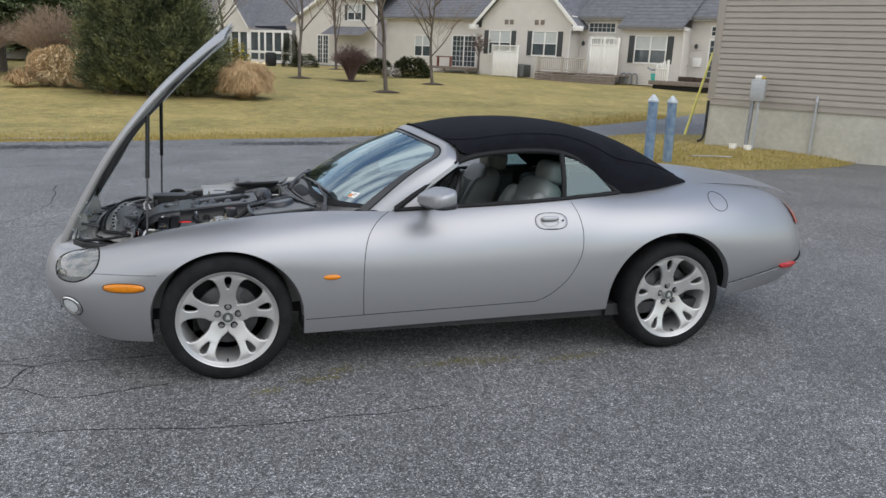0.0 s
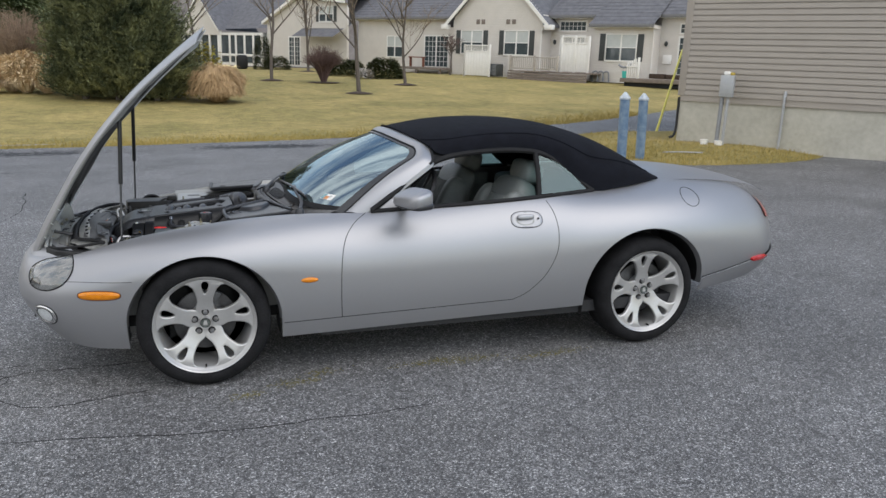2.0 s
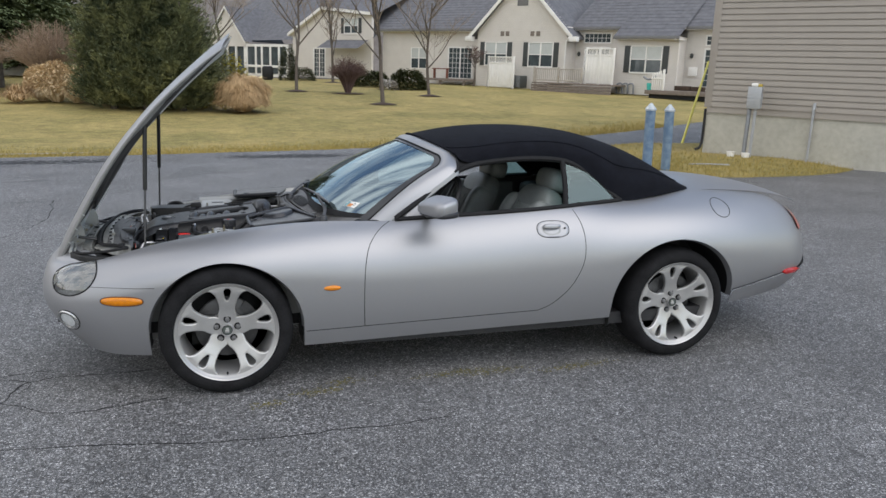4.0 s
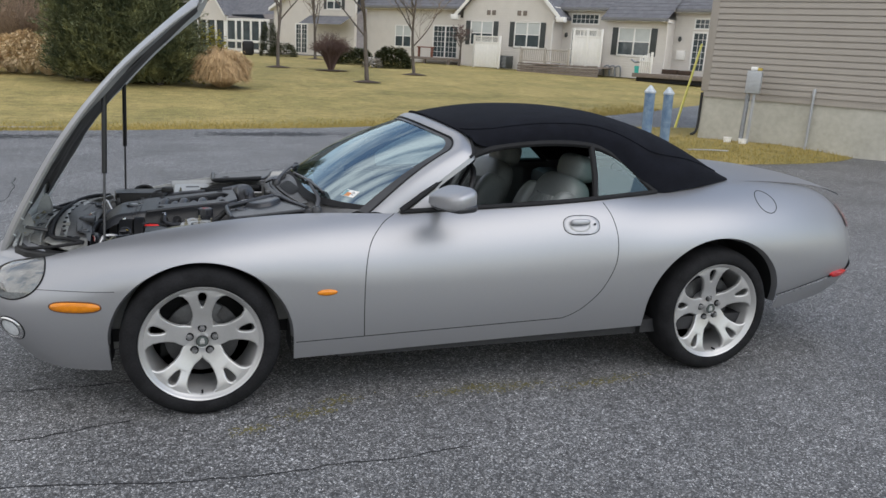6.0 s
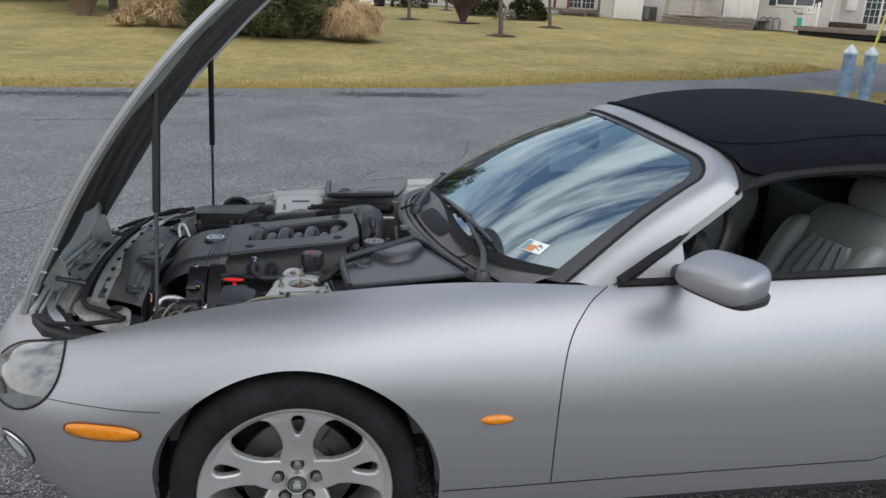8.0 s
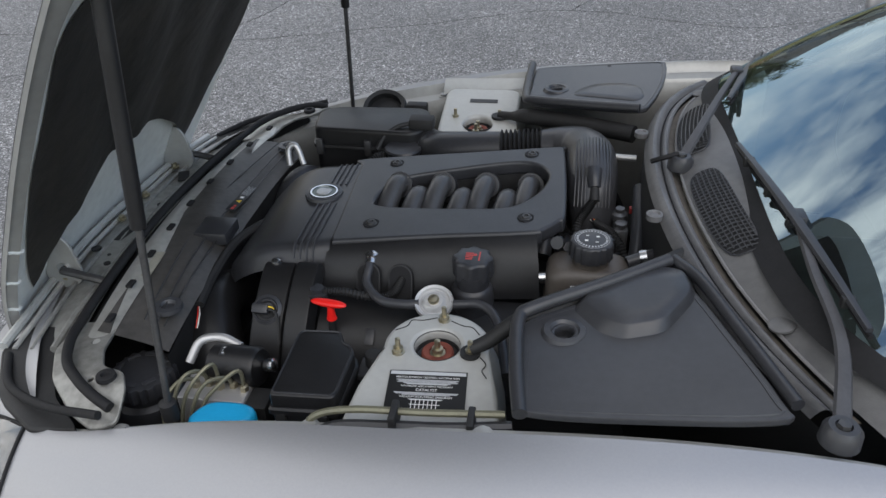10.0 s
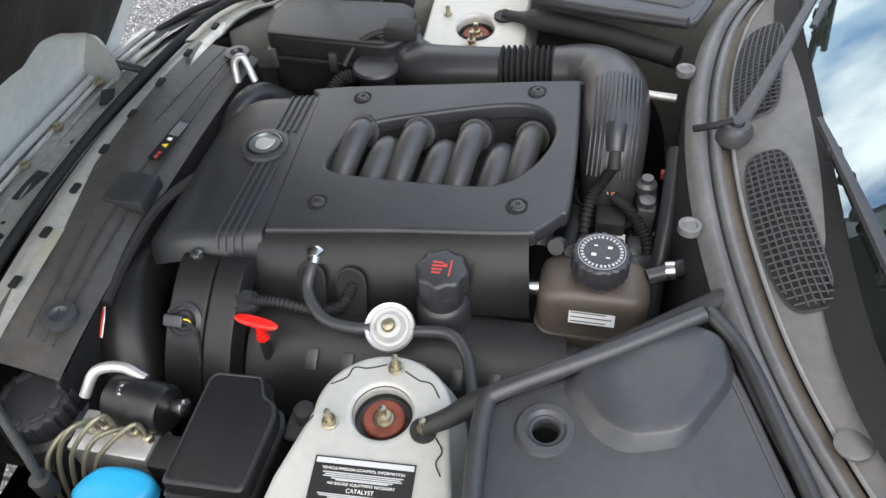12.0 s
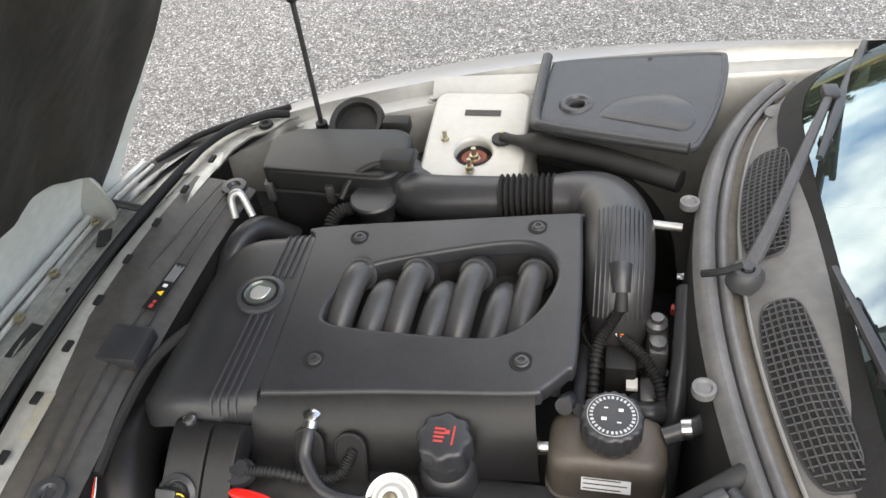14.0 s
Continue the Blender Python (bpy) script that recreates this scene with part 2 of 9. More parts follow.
class Mesh:
    """Collects vertices and faces of one part."""

    def __init__(self):
        self.v, self.f = [], []

    def add(self, vs, fs, m=None):
        o = len(self.v)
        self.v += [tuple(m @ Vector(p)) if m is not None else tuple(p) for p in vs]
        self.f += [tuple(i + o for i in f) for f in fs]
        return self

    def grid(self, fn, nu, nv, closed_u=False, closed_v=False, m=None, flip=False):
        vs = [fn(i / nu, j / nv) for i in range(nu + (not closed_u)) for j in range(nv + (not closed_v))]
        w, hgt = nv + (not closed_v), nu + (not closed_u)
        fs = []
        for i in range(nu):
            for j in range(nv):
                a, b = i, (i + 1) % hgt
                c, d = j, (j + 1) % w
                q = (a * w + c, b * w + c, b * w + d, a * w + d)
                fs.append(q[::-1] if flip else q)
        return self.add(vs, fs, m)

    def prism(self, pts, z0, z1, ch=0.0, m=None, steps=1):
        """An outline raised from z0 to z1, its upper rim rounded by ch."""
        n = len(pts)
        cx, cy = sum(p[0] for p in pts) / n, sum(p[1] for p in pts) / n
        rings = [(0, z0)]
        if ch:
            rings += [(ch * (1 - math.cos(a)), z1 - ch + ch * math.sin(a)) for a in [i * math.pi / 2 / max(steps, 1) for i in range(max(steps, 1) + 1)]]
        else:
            rings += [(0, z1)]
        vs = []
        for d, z in rings:
            for x, y in pts:
                r = math.hypot(x - cx, y - cy) or 1
                k = max(0, (r - d * 1.2) / r)
                vs.append((cx + (x - cx) * k, cy + (y - cy) * k, z))
        fs = [tuple(range(n))[::-1]]
        for r in range(len(rings) - 1):
            for i in range(n):
                j = (i + 1) % n
                fs.append((r * n + i, r * n + j, (r + 1) * n + j, (r + 1) * n + i))
        fs.append(tuple((len(rings) - 1) * n + i for i in range(n)))
        return self.add(vs, fs, m)

    def box(self, x0, y0, z0, x1, y1, z1, b=0.0, m=None):
        b = min(b, (x1 - x0) * 0.45, (y1 - y0) * 0.45, (z1 - z0) * 0.45)
        if b <= 0:
            vs = [(x, y, z) for x in (x0, x1) for y in (y0, y1) for z in (z0, z1)]
            fs = [(0, 1, 3, 2), (4, 6, 7, 5), (0, 4, 5, 1), (2, 3, 7, 6), (0, 2, 6, 4), (1, 5, 7, 3)]
            return self.add(vs, fs, m)
        bm = bmesh.new()
        bmesh.ops.create_cube(bm, size=1)
        bmesh.ops.scale(bm, vec=(x1 - x0, y1 - y0, z1 - z0), verts=bm.verts)
        bmesh.ops.translate(bm, vec=((x0 + x1) / 2, (y0 + y1) / 2, (z0 + z1) / 2), verts=bm.verts)
        bmesh.ops.bevel(bm, geom=bm.edges[:], offset=b, segments=2, affect="EDGES", profile=0.5)
        bm.verts.index_update()
        self.add([v.co.copy() for v in bm.verts], [[v.index for v in f.verts] for f in bm.faces], m)
        bm.free()
        return self

    def tube(self, pts, r, n=10, m=None, smooth=6, caps=True):
        """A round hose through the points; r is a radius or a function of 0..1."""
        P = [Vector(p) for p in pts]
        if smooth and len(P) > 2:
            f = spl([(i, *p) for i, p in enumerate(P)])
            P = [Vector(f(i * (len(P) - 1) / (smooth * (len(P) - 1)))) for i in range(smooth * (len(P) - 1) + 1)]
        k = len(P)
        vs, up0 = [], None
        for i, p in enumerate(P):
            d = (P[min(i + 1, k - 1)] - P[max(i - 1, 0)]).normalized()
            if up0 is None:
                up0 = Vector((0, 0, 1)) if abs(d.z) < 0.9 else Vector((1, 0, 0))
            a = d.cross(up0).normalized()
            up0 = a.cross(d).normalized()
            rr = r(i / (k - 1)) if callable(r) else r
            vs += [p + rr * (math.cos(2 * math.pi * j / n) * a + math.sin(2 * math.pi * j / n) * up0) for j in range(n)]
        fs = [(i * n + j, i * n + (j + 1) % n, (i + 1) * n + (j + 1) % n, (i + 1) * n + j) for i in range(k - 1) for j in range(n)]
        if caps:
            fs += [tuple(range(n))[::-1], tuple((k - 1) * n + j for j in range(n))]
        return self.add(vs, fs, m)

    def lathe(self, prof, n=32, m=None, cap=True):
        """A profile of (radius, z) turned about z."""
        vs = [(r * math.cos(2 * math.pi * j / n), r * math.sin(2 * math.pi * j / n), z) for r, z in prof for j in range(n)]
        fs = [(i * n + j, i * n + (j + 1) % n, (i + 1) * n + (j + 1) % n, (i + 1) * n + j) for i in range(len(prof) - 1) for j in range(n)]
        if cap:
            if prof[0][0] > 1e-6:
                fs.append(tuple(range(n))[::-1])
            if prof[-1][0] > 1e-6:
                fs.append(tuple((len(prof) - 1) * n + j for j in range(n)))
        return self.add(vs, fs, m)

    def obj(self, name, material, parent=None, label="", sharp=40, at=None):
        me = bpy.data.meshes.new(name)
        me.from_pydata(self.v, [], self.f)
        me.validate()
        me.materials.append(material)
        me.shade_smooth()
        if sharp:
            me.set_sharp_from_angle(angle=radians(sharp))
        ob = new(name, me)
        if at is not None:
            ob.matrix_basis = at
        if parent is not None:
            ob.parent = parent
            ob.matrix_parent_inverse = parent.matrix_basis.inverted()
        if label:
            tagged(ob, label)
        return ob


def thing(name, at, label, category, group="", kind=""):
    """The Empty at a thing's base that carries its parts."""
    e = new(name)
    e.empty_display_size = 0.1
    e.matrix_basis = at if isinstance(at, Matrix) else Matrix.Translation(at)
    return tagged(e, label, category, group, kind)


def rrect(w, h, r, n=4, cx=0, cy=0):
    """The outline of a rounded rectangle."""
    pts = []
    for sx, sy, a0 in ((1, 1, 0), (-1, 1, 90), (-1, -1, 180), (1, -1, 270)):
        for i in range(n + 1):
            a = radians(a0 + 90 * i / n)
            pts.append((cx + sx * (w / 2 - r) + r * math.cos(a), cy + sy * (h / 2 - r) + r * math.sin(a)))
    return pts


def closed(points, n=8):
    k = len(points)
    P = [Vector((*p, 0)) for p in points]
    out = []
    for i in range(k):
        a, b, c, d = P[i - 1], P[i], P[(i + 1) % k], P[(i + 2) % k]
        for j in range(n):
            t = j / n
            q = 0.5 * (2 * b + (c - a) * t + (2 * a - 5 * b + 4 * c - d) * t * t + (3 * b - a - 3 * c + d) * t ** 3)
            out.append((q.x, q.y))
    return out


def rpoly(pts, r, n=4):
    """A polygon with its corners rounded by r."""
    out, k = [], len(pts)
    for i in range(k):
        a, b, c = (Vector((*pts[(i + d) % k], 0)) for d in (-1, 0, 1))
        u, v = (a - b), (c - b)
        t = min(r, u.length * 0.45, v.length * 0.45)
        p, q = b + u.normalized() * t, b + v.normalized() * t
        for j in range(n + 1):
            s = j / n
            w = p * (1 - s) ** 2 + b * 2 * s * (1 - s) + q * s * s
            out.append((w.x, w.y))
    return out


def circ(r, n=24, cx=0, cy=0, ry=None):
    return [(cx + r * math.cos(2 * math.pi * i / n), cy + (ry or r) * math.sin(2 * math.pi * i / n)) for i in range(n)]


def filled(splines, extrude, bevel, res=2):
    """A flat plate with holes, from closed outlines, as vertices and faces."""
    cu = bpy.data.curves.new("plate", "CURVE")
    cu.dimensions, cu.fill_mode = "2D", "BOTH"
    cu.extrude, cu.bevel_depth, cu.bevel_resolution = extrude, bevel, res
    for pts in splines:
        s = cu.splines.new("POLY")
        s.points.add(len(pts) - 1)
        for p, q in zip(s.points, pts):
            p.co = (q[0], q[1], 0, 1)
        s.use_cyclic_u = True
    ob = bpy.data.objects.new("plate", cu)
    scene.collection.objects.link(ob)
    dg = bpy.context.evaluated_depsgraph_get()
    me = bpy.data.meshes.new_from_object(ob.evaluated_get(dg))
    vs = [v.co.copy() for v in me.vertices]
    fs = [tuple(p.vertices) for p in me.polygons]
    bpy.data.objects.remove(ob)
    bpy.data.curves.remove(cu)
    bpy.data.meshes.remove(me)
    return vs, fs

# ---- ground ----
def ground_z(x, y):
    """The paved court is level; the lawn behind it climbs gently to the houses."""
    t = y - 15.0
    fall = -0.020 * min(1.0, max(0.0, (x - 0.3) / 2.3))
    return fall + float(np.interp(t, [0, 2, 9, 20, 30, 48, 200], [0, 0.06, 0.50, 1.15, 1.57, 2.0, 3.0]))


ASPHALT = mat("asphalt", (0.06, 0.06, 0.063), 0.9)
GRASS = mat("winter_grass", (0.20, 0.155, 0.045), 0.95)


def asphalt_nodes(m):
    N, L = m.node_tree.nodes, m.node_tree.links
    b = N["Principled BSDF"]
    tc = N.new("ShaderNodeTexCoord")
    vo = N.new("ShaderNodeTexVoronoi")
    vo.inputs["Scale"].default_value = 185
    L.new(tc.outputs["Object"], vo.inputs["Vector"])
    big = N.new("ShaderNodeTexNoise")
    big.inputs["Scale"].default_value, big.inputs["Detail"].default_value = 0.9, 6
    L.new(tc.outputs["Object"], big.inputs["Vector"])
    mid = N.new("ShaderNodeTexNoise")
    mid.inputs["Scale"].default_value, mid.inputs["Detail"].default_value = 22, 5
    L.new(tc.outputs["Object"], mid.inputs["Vector"])
    # each chip of stone has its own grey
    sep = N.new("ShaderNodeSeparateColor")
    L.new(vo.outputs["Color"], sep.inputs[0])
    chips = N.new("ShaderNodeValToRGB")
    e = chips.color_ramp.elements
    e[0].position, e[0].color = 0.0, (0.042, 0.042, 0.043, 1)
    e[1].position, e[1].color = 0.55, (0.104, 0.104, 0.106, 1)
    x = e.new(0.80)
    x.color = (0.188, 0.187, 0.188, 1)
    x = e.new(0.93)
    x.color = (0.30, 0.298, 0.30, 1)
    x = e.new(1.0)
    x.color = (0.50, 0.50, 0.50, 1)
    L.new(sep.outputs[0], chips.inputs["Fac"])
    tone = N.new("ShaderNodeMapRange")
    tone.inputs["From Min"].default_value, tone.inputs["From Max"].default_value = 0.3, 0.7
    tone.inputs["To Min"].default_value, tone.inputs["To Max"].default_value = 0.78, 1.18
    L.new(big.outputs["Fac"], tone.inputs["Value"])
    tone2 = N.new("ShaderNodeMapRange")
    tone2.inputs["From Min"].default_value, tone2.inputs["From Max"].default_value = 0.3, 0.7
    tone2.inputs["To Min"].default_value, tone2.inputs["To Max"].default_value = 0.74, 1.30
    L.new(mid.outputs["Fac"], tone2.inputs["Value"])
    mul = N.new("ShaderNodeMath")
    mul.operation = "MULTIPLY"
    L.new(tone.outputs[0], mul.inputs[0])
    L.new(tone2.outputs[0], mul.inputs[1])
    # pitted spots and lost stones a few centimetres across
    pit = N.new("ShaderNodeTexNoise")
    pit.inputs["Scale"].default_value, pit.inputs["Detail"].default_value = 70, 3
    L.new(tc.outputs["Object"], pit.inputs["Vector"])
    tone3 = N.new("ShaderNodeMapRange")
    tone3.inputs["From Min"].default_value, tone3.inputs["From Max"].default_value = 0.34, 0.66
    tone3.inputs["To Min"].default_value, tone3.inputs["To Max"].default_value = 0.56, 1.44
    L.new(pit.outputs["Fac"], tone3.inputs["Value"])
    mul2 = N.new("ShaderNodeMath")
    mul2.operation = "MULTIPLY"
    L.new(mul.outputs[0], mul2.inputs[0])
    L.new(tone3.outputs[0], mul2.inputs[1])
    mul = mul2
    hv = N.new("ShaderNodeHueSaturation")
    L.new(mul.outputs[0], hv.inputs["Value"])
    L.new(chips.outputs["Color"], hv.inputs["Color"])
    L.new(hv.outputs["Color"], b.inputs["Base Color"])
    bp = N.new("ShaderNodeBump")
    bp.inputs["Strength"].default_value, bp.inputs["Distance"].default_value = 0.5, 0.005
    inv = N.new("ShaderNodeMath")
    inv.operation = "SUBTRACT"
    inv.inputs[0].default_value = 1.0
    L.new(vo.outputs["Distance"], inv.inputs[1])
    L.new(inv.outputs[0], bp.inputs["Height"])
    L.new(bp.outputs["Normal"], b.inputs["Normal"])
    b.inputs["Roughness"].default_value = 0.62


def grass_nodes(m):
    N, L = m.node_tree.nodes, m.node_tree.links
    b = N["Principled BSDF"]
    tc = N.new("ShaderNodeTexCoord")
    a = N.new("ShaderNodeTexNoise")
    a.inputs["Scale"].default_value, a.inputs["Detail"].default_value = 0.5, 7
    c = N.new("ShaderNodeTexNoise")
    c.inputs["Scale"].default_value, c.inputs["Detail"].default_value = 26, 8
    for n in (a, c):
        L.new(tc.outputs["Object"], n.inputs["Vector"])
    r1 = N.new("ShaderNodeValToRGB")
    e = r1.color_ramp.elements
    e[0].position, e[0].color = 0.34, (0.222, 0.188, 0.062, 1)
    e[1].position, e[1].color = 0.66, (0.345, 0.268, 0.098, 1)
    L.new(a.outputs["Fac"], r1.inputs["Fac"])
    t = N.new("ShaderNodeMapRange")
    t.inputs["From Min"].default_value, t.inputs["From Max"].default_value = 0.3, 0.7
    t.inputs["To Min"].default_value, t.inputs["To Max"].default_value = 0.55, 1.45
    L.new(c.outputs["Fac"], t.inputs["Value"])
    # thin and thick tufts a hand's width across
    g = N.new("ShaderNodeTexNoise")
    g.inputs["Scale"].default_value, g.inputs["Detail"].default_value = 3.2, 6
    L.new(tc.outputs["Object"], g.inputs["Vector"])
    t2 = N.new("ShaderNodeMapRange")
    t2.inputs["From Min"].default_value, t2.inputs["From Max"].default_value = 0.32, 0.68
    t2.inputs["To Min"].default_value, t2.inputs["To Max"].default_value = 0.82, 1.20
    L.new(g.outputs["Fac"], t2.inputs["Value"])
    tm2 = N.new("ShaderNodeMath")
    tm2.operation = "MULTIPLY"
    L.new(t.outputs[0], tm2.inputs[0])
    L.new(t2.outputs[0], tm2.inputs[1])
    hv = N.new("ShaderNodeHueSaturation")
    L.new(tm2.outputs[0], hv.inputs["Value"])
    L.new(r1.outputs["Color"], hv.inputs["Color"])
    L.new(hv.outputs["Color"], b.inputs["Base Color"])
    bp = N.new("ShaderNodeBump")
    bp.inputs["Strength"].default_value, bp.inputs["Distance"].default_value = 0.8, 0.05
    L.new(c.outputs["Fac"], bp.inputs["Height"])
    L.new(bp.outputs["Normal"], b.inputs["Normal"])


asphalt_nodes(ASPHALT)
grass_nodes(GRASS)

ys = [-400, -120, -40, -15] + [-8 + 1.0 * i for i in range(66)] + [70, 100, 200, 500, 1500]
xs = [-1500, -400, -150, -70] + [-45 + 2.5 * i for i in range(40)] + [70, 150, 400, 1500]
gm = Mesh()
W_ = len(ys)
gm.add([(x, y, ground_z(x, min(y, 60)) - 0.02) for x in xs for y in ys],
       [(i * W_ + j, (i + 1) * W_ + j, (i + 1) * W_ + j + 1, i * W_ + j + 1) for i in range(len(xs) - 1) for j in range(W_ - 1)])
tagged(gm.obj("ground", GRASS, sharp=0), "winter lawn of tan and olive grass", "ground", kind="structure")

# the paved court: a broad sheet with an uneven edge against the lawn
lawn_edge = spl([(-60, 7.5), (-20, 10.5), (-8, 11.8), (-3.6, 12.3), (-1, 12.75), (3.4, 14.2), (7, 16.0), (12, 17.8), (18, 21.3), (30, 29), (60, 50)])
cm = Mesh()


def court(u, v):
    x = -60 + 120 * u
    y1 = lawn_edge(x) + 0.10 * noise.noise((x * 1.7, 0, 3)) + 0.05 * noise.noise((x * 7, 1, 3))
    y = -60 + (y1 + 60) * v
    return (x, y, ground_z(x, y) + 0.004)


cm.grid(court, 480, 30)
tagged(cm.obj("road", ASPHALT, sharp=0), "worn grey asphalt court with pale stone chips", "road", kind="structure")

# the grass strip before the neighbouring building
UP = Vector((0.0126, -0.0205, 1)).normalized()
U_ = Vector((0.5877, -0.8088, -0.0240))
N_ = Vector((-0.8090, -0.5878, -0.0019))


def site(ox, oy, oz):
    """Frame of a building: x along its front to the right, y out of the front, z up."""
    m = Matrix((U_, N_, UP)).transposed().to_4x4()
    m.translation = (ox, oy, oz)
    return m


strip = Mesh()
sc = [(9.2, 13.8), (7.9, 9.6), (7.6, 8.1), (8.3, 7.55), (9.6, 7.25), (12.0, 7.7), (15.5, 10.0), (22, 13)]
sf = spl([(i / 7, *p) for i, p in enumerate(sc)])
cen = (14.0, 13.5)


def strip_fn(u, v):
    p = sf(u)
    w = 0.05 * noise.noise((u * 60, 0, 0))
    k = 1 - v
    x, y = cen[0] + (p[0] + w - cen[0]) * k, cen[1] + (p[1] + w - cen[1]) * k
    return (x, y, ground_z(x, y) + 0.009 + 0.14 * min(1.0, v * 3))


strip.grid(strip_fn, 90, 12)
tagged(strip.obj("grass_strip", GRASS, sharp=0), "patchy grass strip beside the neighbouring house", "grass", kind="structure")

# ---- buildings ----
BOXGREY = mat("grey_painted_steel", (0.36, 0.37, 0.38), 0.5, 0.2, vary=0.08, scale=6)
SIDING_TAN = mat("taupe_vinyl_siding", (0.318, 0.285, 0.25), 0.55, vary=0.05, scale=3)
SIDING = mat("cream_vinyl_siding", (0.66, 0.62, 0.57), 0.6, vary=0.04, scale=2)
CONCRETE = mat("concrete", (0.35, 0.335, 0.285), 0.85, color2=(0.48, 0.46, 0.40), scale=1.1, bump=0.2, bscale=40, detail=7)
ROOF = mat("grey_shingle", (0.125, 0.125, 0.135), 0.9, vary=0.25, scale=3, bump=0.4, bscale=14)
TRIM = mat("white_trim", (0.78, 0.76, 0.72), 0.5, vary=0.04, scale=4)
SHUTTER = mat("dark_green_shutter", (0.055, 0.06, 0.058), 0.6, vary=0.1, scale=8)
DECKWOOD = mat("weathered_deck_wood", (0.20, 0.165, 0.14), 0.85, vary=0.2, scale=5)
BLIND = mat("window_blind", (0.5, 0.52, 0.5), 0.4, vary=0.06, scale=3, coat=0.3)
BARK = mat("bark", (0.11, 0.092, 0.078), 0.9, vary=0.3, scale=12, bump=0.5, bscale=40)
MULCH = mat("dark_mulch", (0.06, 0.04, 0.028), 0.95, vary=0.3, scale=10, bump=0.6, bscale=30)


def siding(me, x0, x1, z0, z1, expo, y=0.0, top=None, m=None, gap=0.22):
    """Lapped boards on a wall: each course leans out towards its lower edge. top: the wall's upper line, as a function of x."""
    n = int((z1 - z0) / expo + 0.999)
    for i in range(n):
        a, b = z0 + i * expo, min(z0 + (i + 1) * expo, z1)
        xa, xb = x0, x1
        if top is not None:
            # clip each course under a gable
            xs_ = [x0 + (x1 - x0) * k / 240 for k in range(241)]
            ok = [x for x in xs_ if top(x) > (a + b) / 2]
            if not ok:
                continue
            xa, xb = ok[0], ok[-1]
        # a lapped board: its face, a groove under the next course, and its underside
        g = b - gap * (b - a)
        me.add([(xa, y + 0.031, a), (xb, y + 0.031, a), (xb, y + 0.024, g), (xa, y + 0.024, g), (xb, y + 0.001, g + 0.004), (xa, y + 0.001, g + 0.004), (xb, y + 0.001, b), (xa, y + 0.001, b), (xa, y, a), (xb, y, a)],
               [(0, 1, 2, 3), (3, 2, 4, 5), (5, 4, 6, 7), (8, 9, 1, 0)], m)

# ---- neighbouring house ----
HB = site(10.889, 10.753, 1.042)
nb = thing("neighbour_house", HB, "taupe vinyl-sided house on a tall concrete foundation", "house")
Mesh().box(0.0, -9, 0.03, 16, -0.002, 6.5).obj("wall_core", SIDING_TAN, nb, at=HB)
s = Mesh()
siding(s, 0.12, 16, 0.16, 6.4, 0.127, 0.004)
s.obj("siding", SIDING_TAN, nb, "lapped taupe vinyl siding", at=HB, sharp=20)
Mesh().box(0.02, -0.02, 0.02, 16, 0.012, 0.16).obj("starter_board", SIDING_TAN, nb, at=HB)
Mesh().box(0.0, -9, -1.8, 16, -0.03, 0.03).obj("foundation", CONCRETE, nb, "bare concrete foundation with damp stains", at=HB)
Mesh().box(-0.05, -0.12, 0.14, 0.12, 0.032, 6.4, 0.004).obj("corner_trim", SIDING_TAN, nb, at=HB)
Mesh().box(-0.4, -9.2, 6.4, 16.4, 0.5, 6.7, 0.02).obj("roof_eave", TRIM, nb, at=HB)
cdt = Mesh().tube([(2.30, 0.045, -0.95), (2.30, 0.045, 0.22)], 0.026, 10, smooth=0)
cdt.tube([(2.30, 0.045, 0.20), (2.30, 0.02, 0.34)], 0.034, 10, smooth=0)
cdt.obj("conduit", BOXGREY, nb, at=HB)
Mesh().tube([(-0.02, 0.0, 0.1), (-0.02, 0.0, -0.55), (-0.04, 0.05, -0.78), (-0.12, 0.12, -0.84)], 0.03, 8).obj("downspout", PLASTIC_MATT, nb, "black downspout foot", at=HB)

pm = HB @ Matrix.Translation((1.19, 0.45, 0))
meter = thing("utility_box", pm @ Matrix.Translation((0, 0, -0.95)), "grey electrical box on steel posts", "utility box")
PIPEGREY = mat("galvanised_pipe", (0.26, 0.27, 0.285), 0.5, 0.5, vary=0.15, scale=10)
Mesh().box(-0.155, -0.06, 0.17, 0.135, 0.08, 0.64, 0.015).obj("cabinet", BOXGREY, meter, at=pm)
Mesh().tube([(-0.12, -0.02, -1.0), (-0.10, -0.02, 0.16)], 0.045, 10, smooth=0).obj("post", PIPEGREY, meter, at=pm)
Mesh().tube([(0.02, 0.0, -1.0), (0.03, 0.0, 0.16)], 0.032, 10, smooth=0).obj("conduit", BOXGREY, meter, at=pm)
Mesh().box(-0.10, -0.05, 0.64, 0.04, 0.06, 0.72, 0.02).obj("cap", TRIM, meter, at=pm)
Mesh().box(0.03, -0.04, 0.64, 0.12, 0.05, 0.70, 0.02).obj("lamp", mat("dull_yellow", (0.45, 0.33, 0.06), 0.5), meter, at=pm)
for k, du in enumerate((-0.42, -0.10)):
    bk_ = Mesh().lathe([(0.075, 0), (0.085, 0.15), (0.09, 0.155), (0.09, 0.165), (0.0, 0.16)], 20, HB @ Matrix.Translation((1.24 + du, 0.50, -0.95)))
    tagged(bk_.obj("white_bucket", TRIM), "small white plastic bucket on the grass", "bucket", "buckets by the wall")

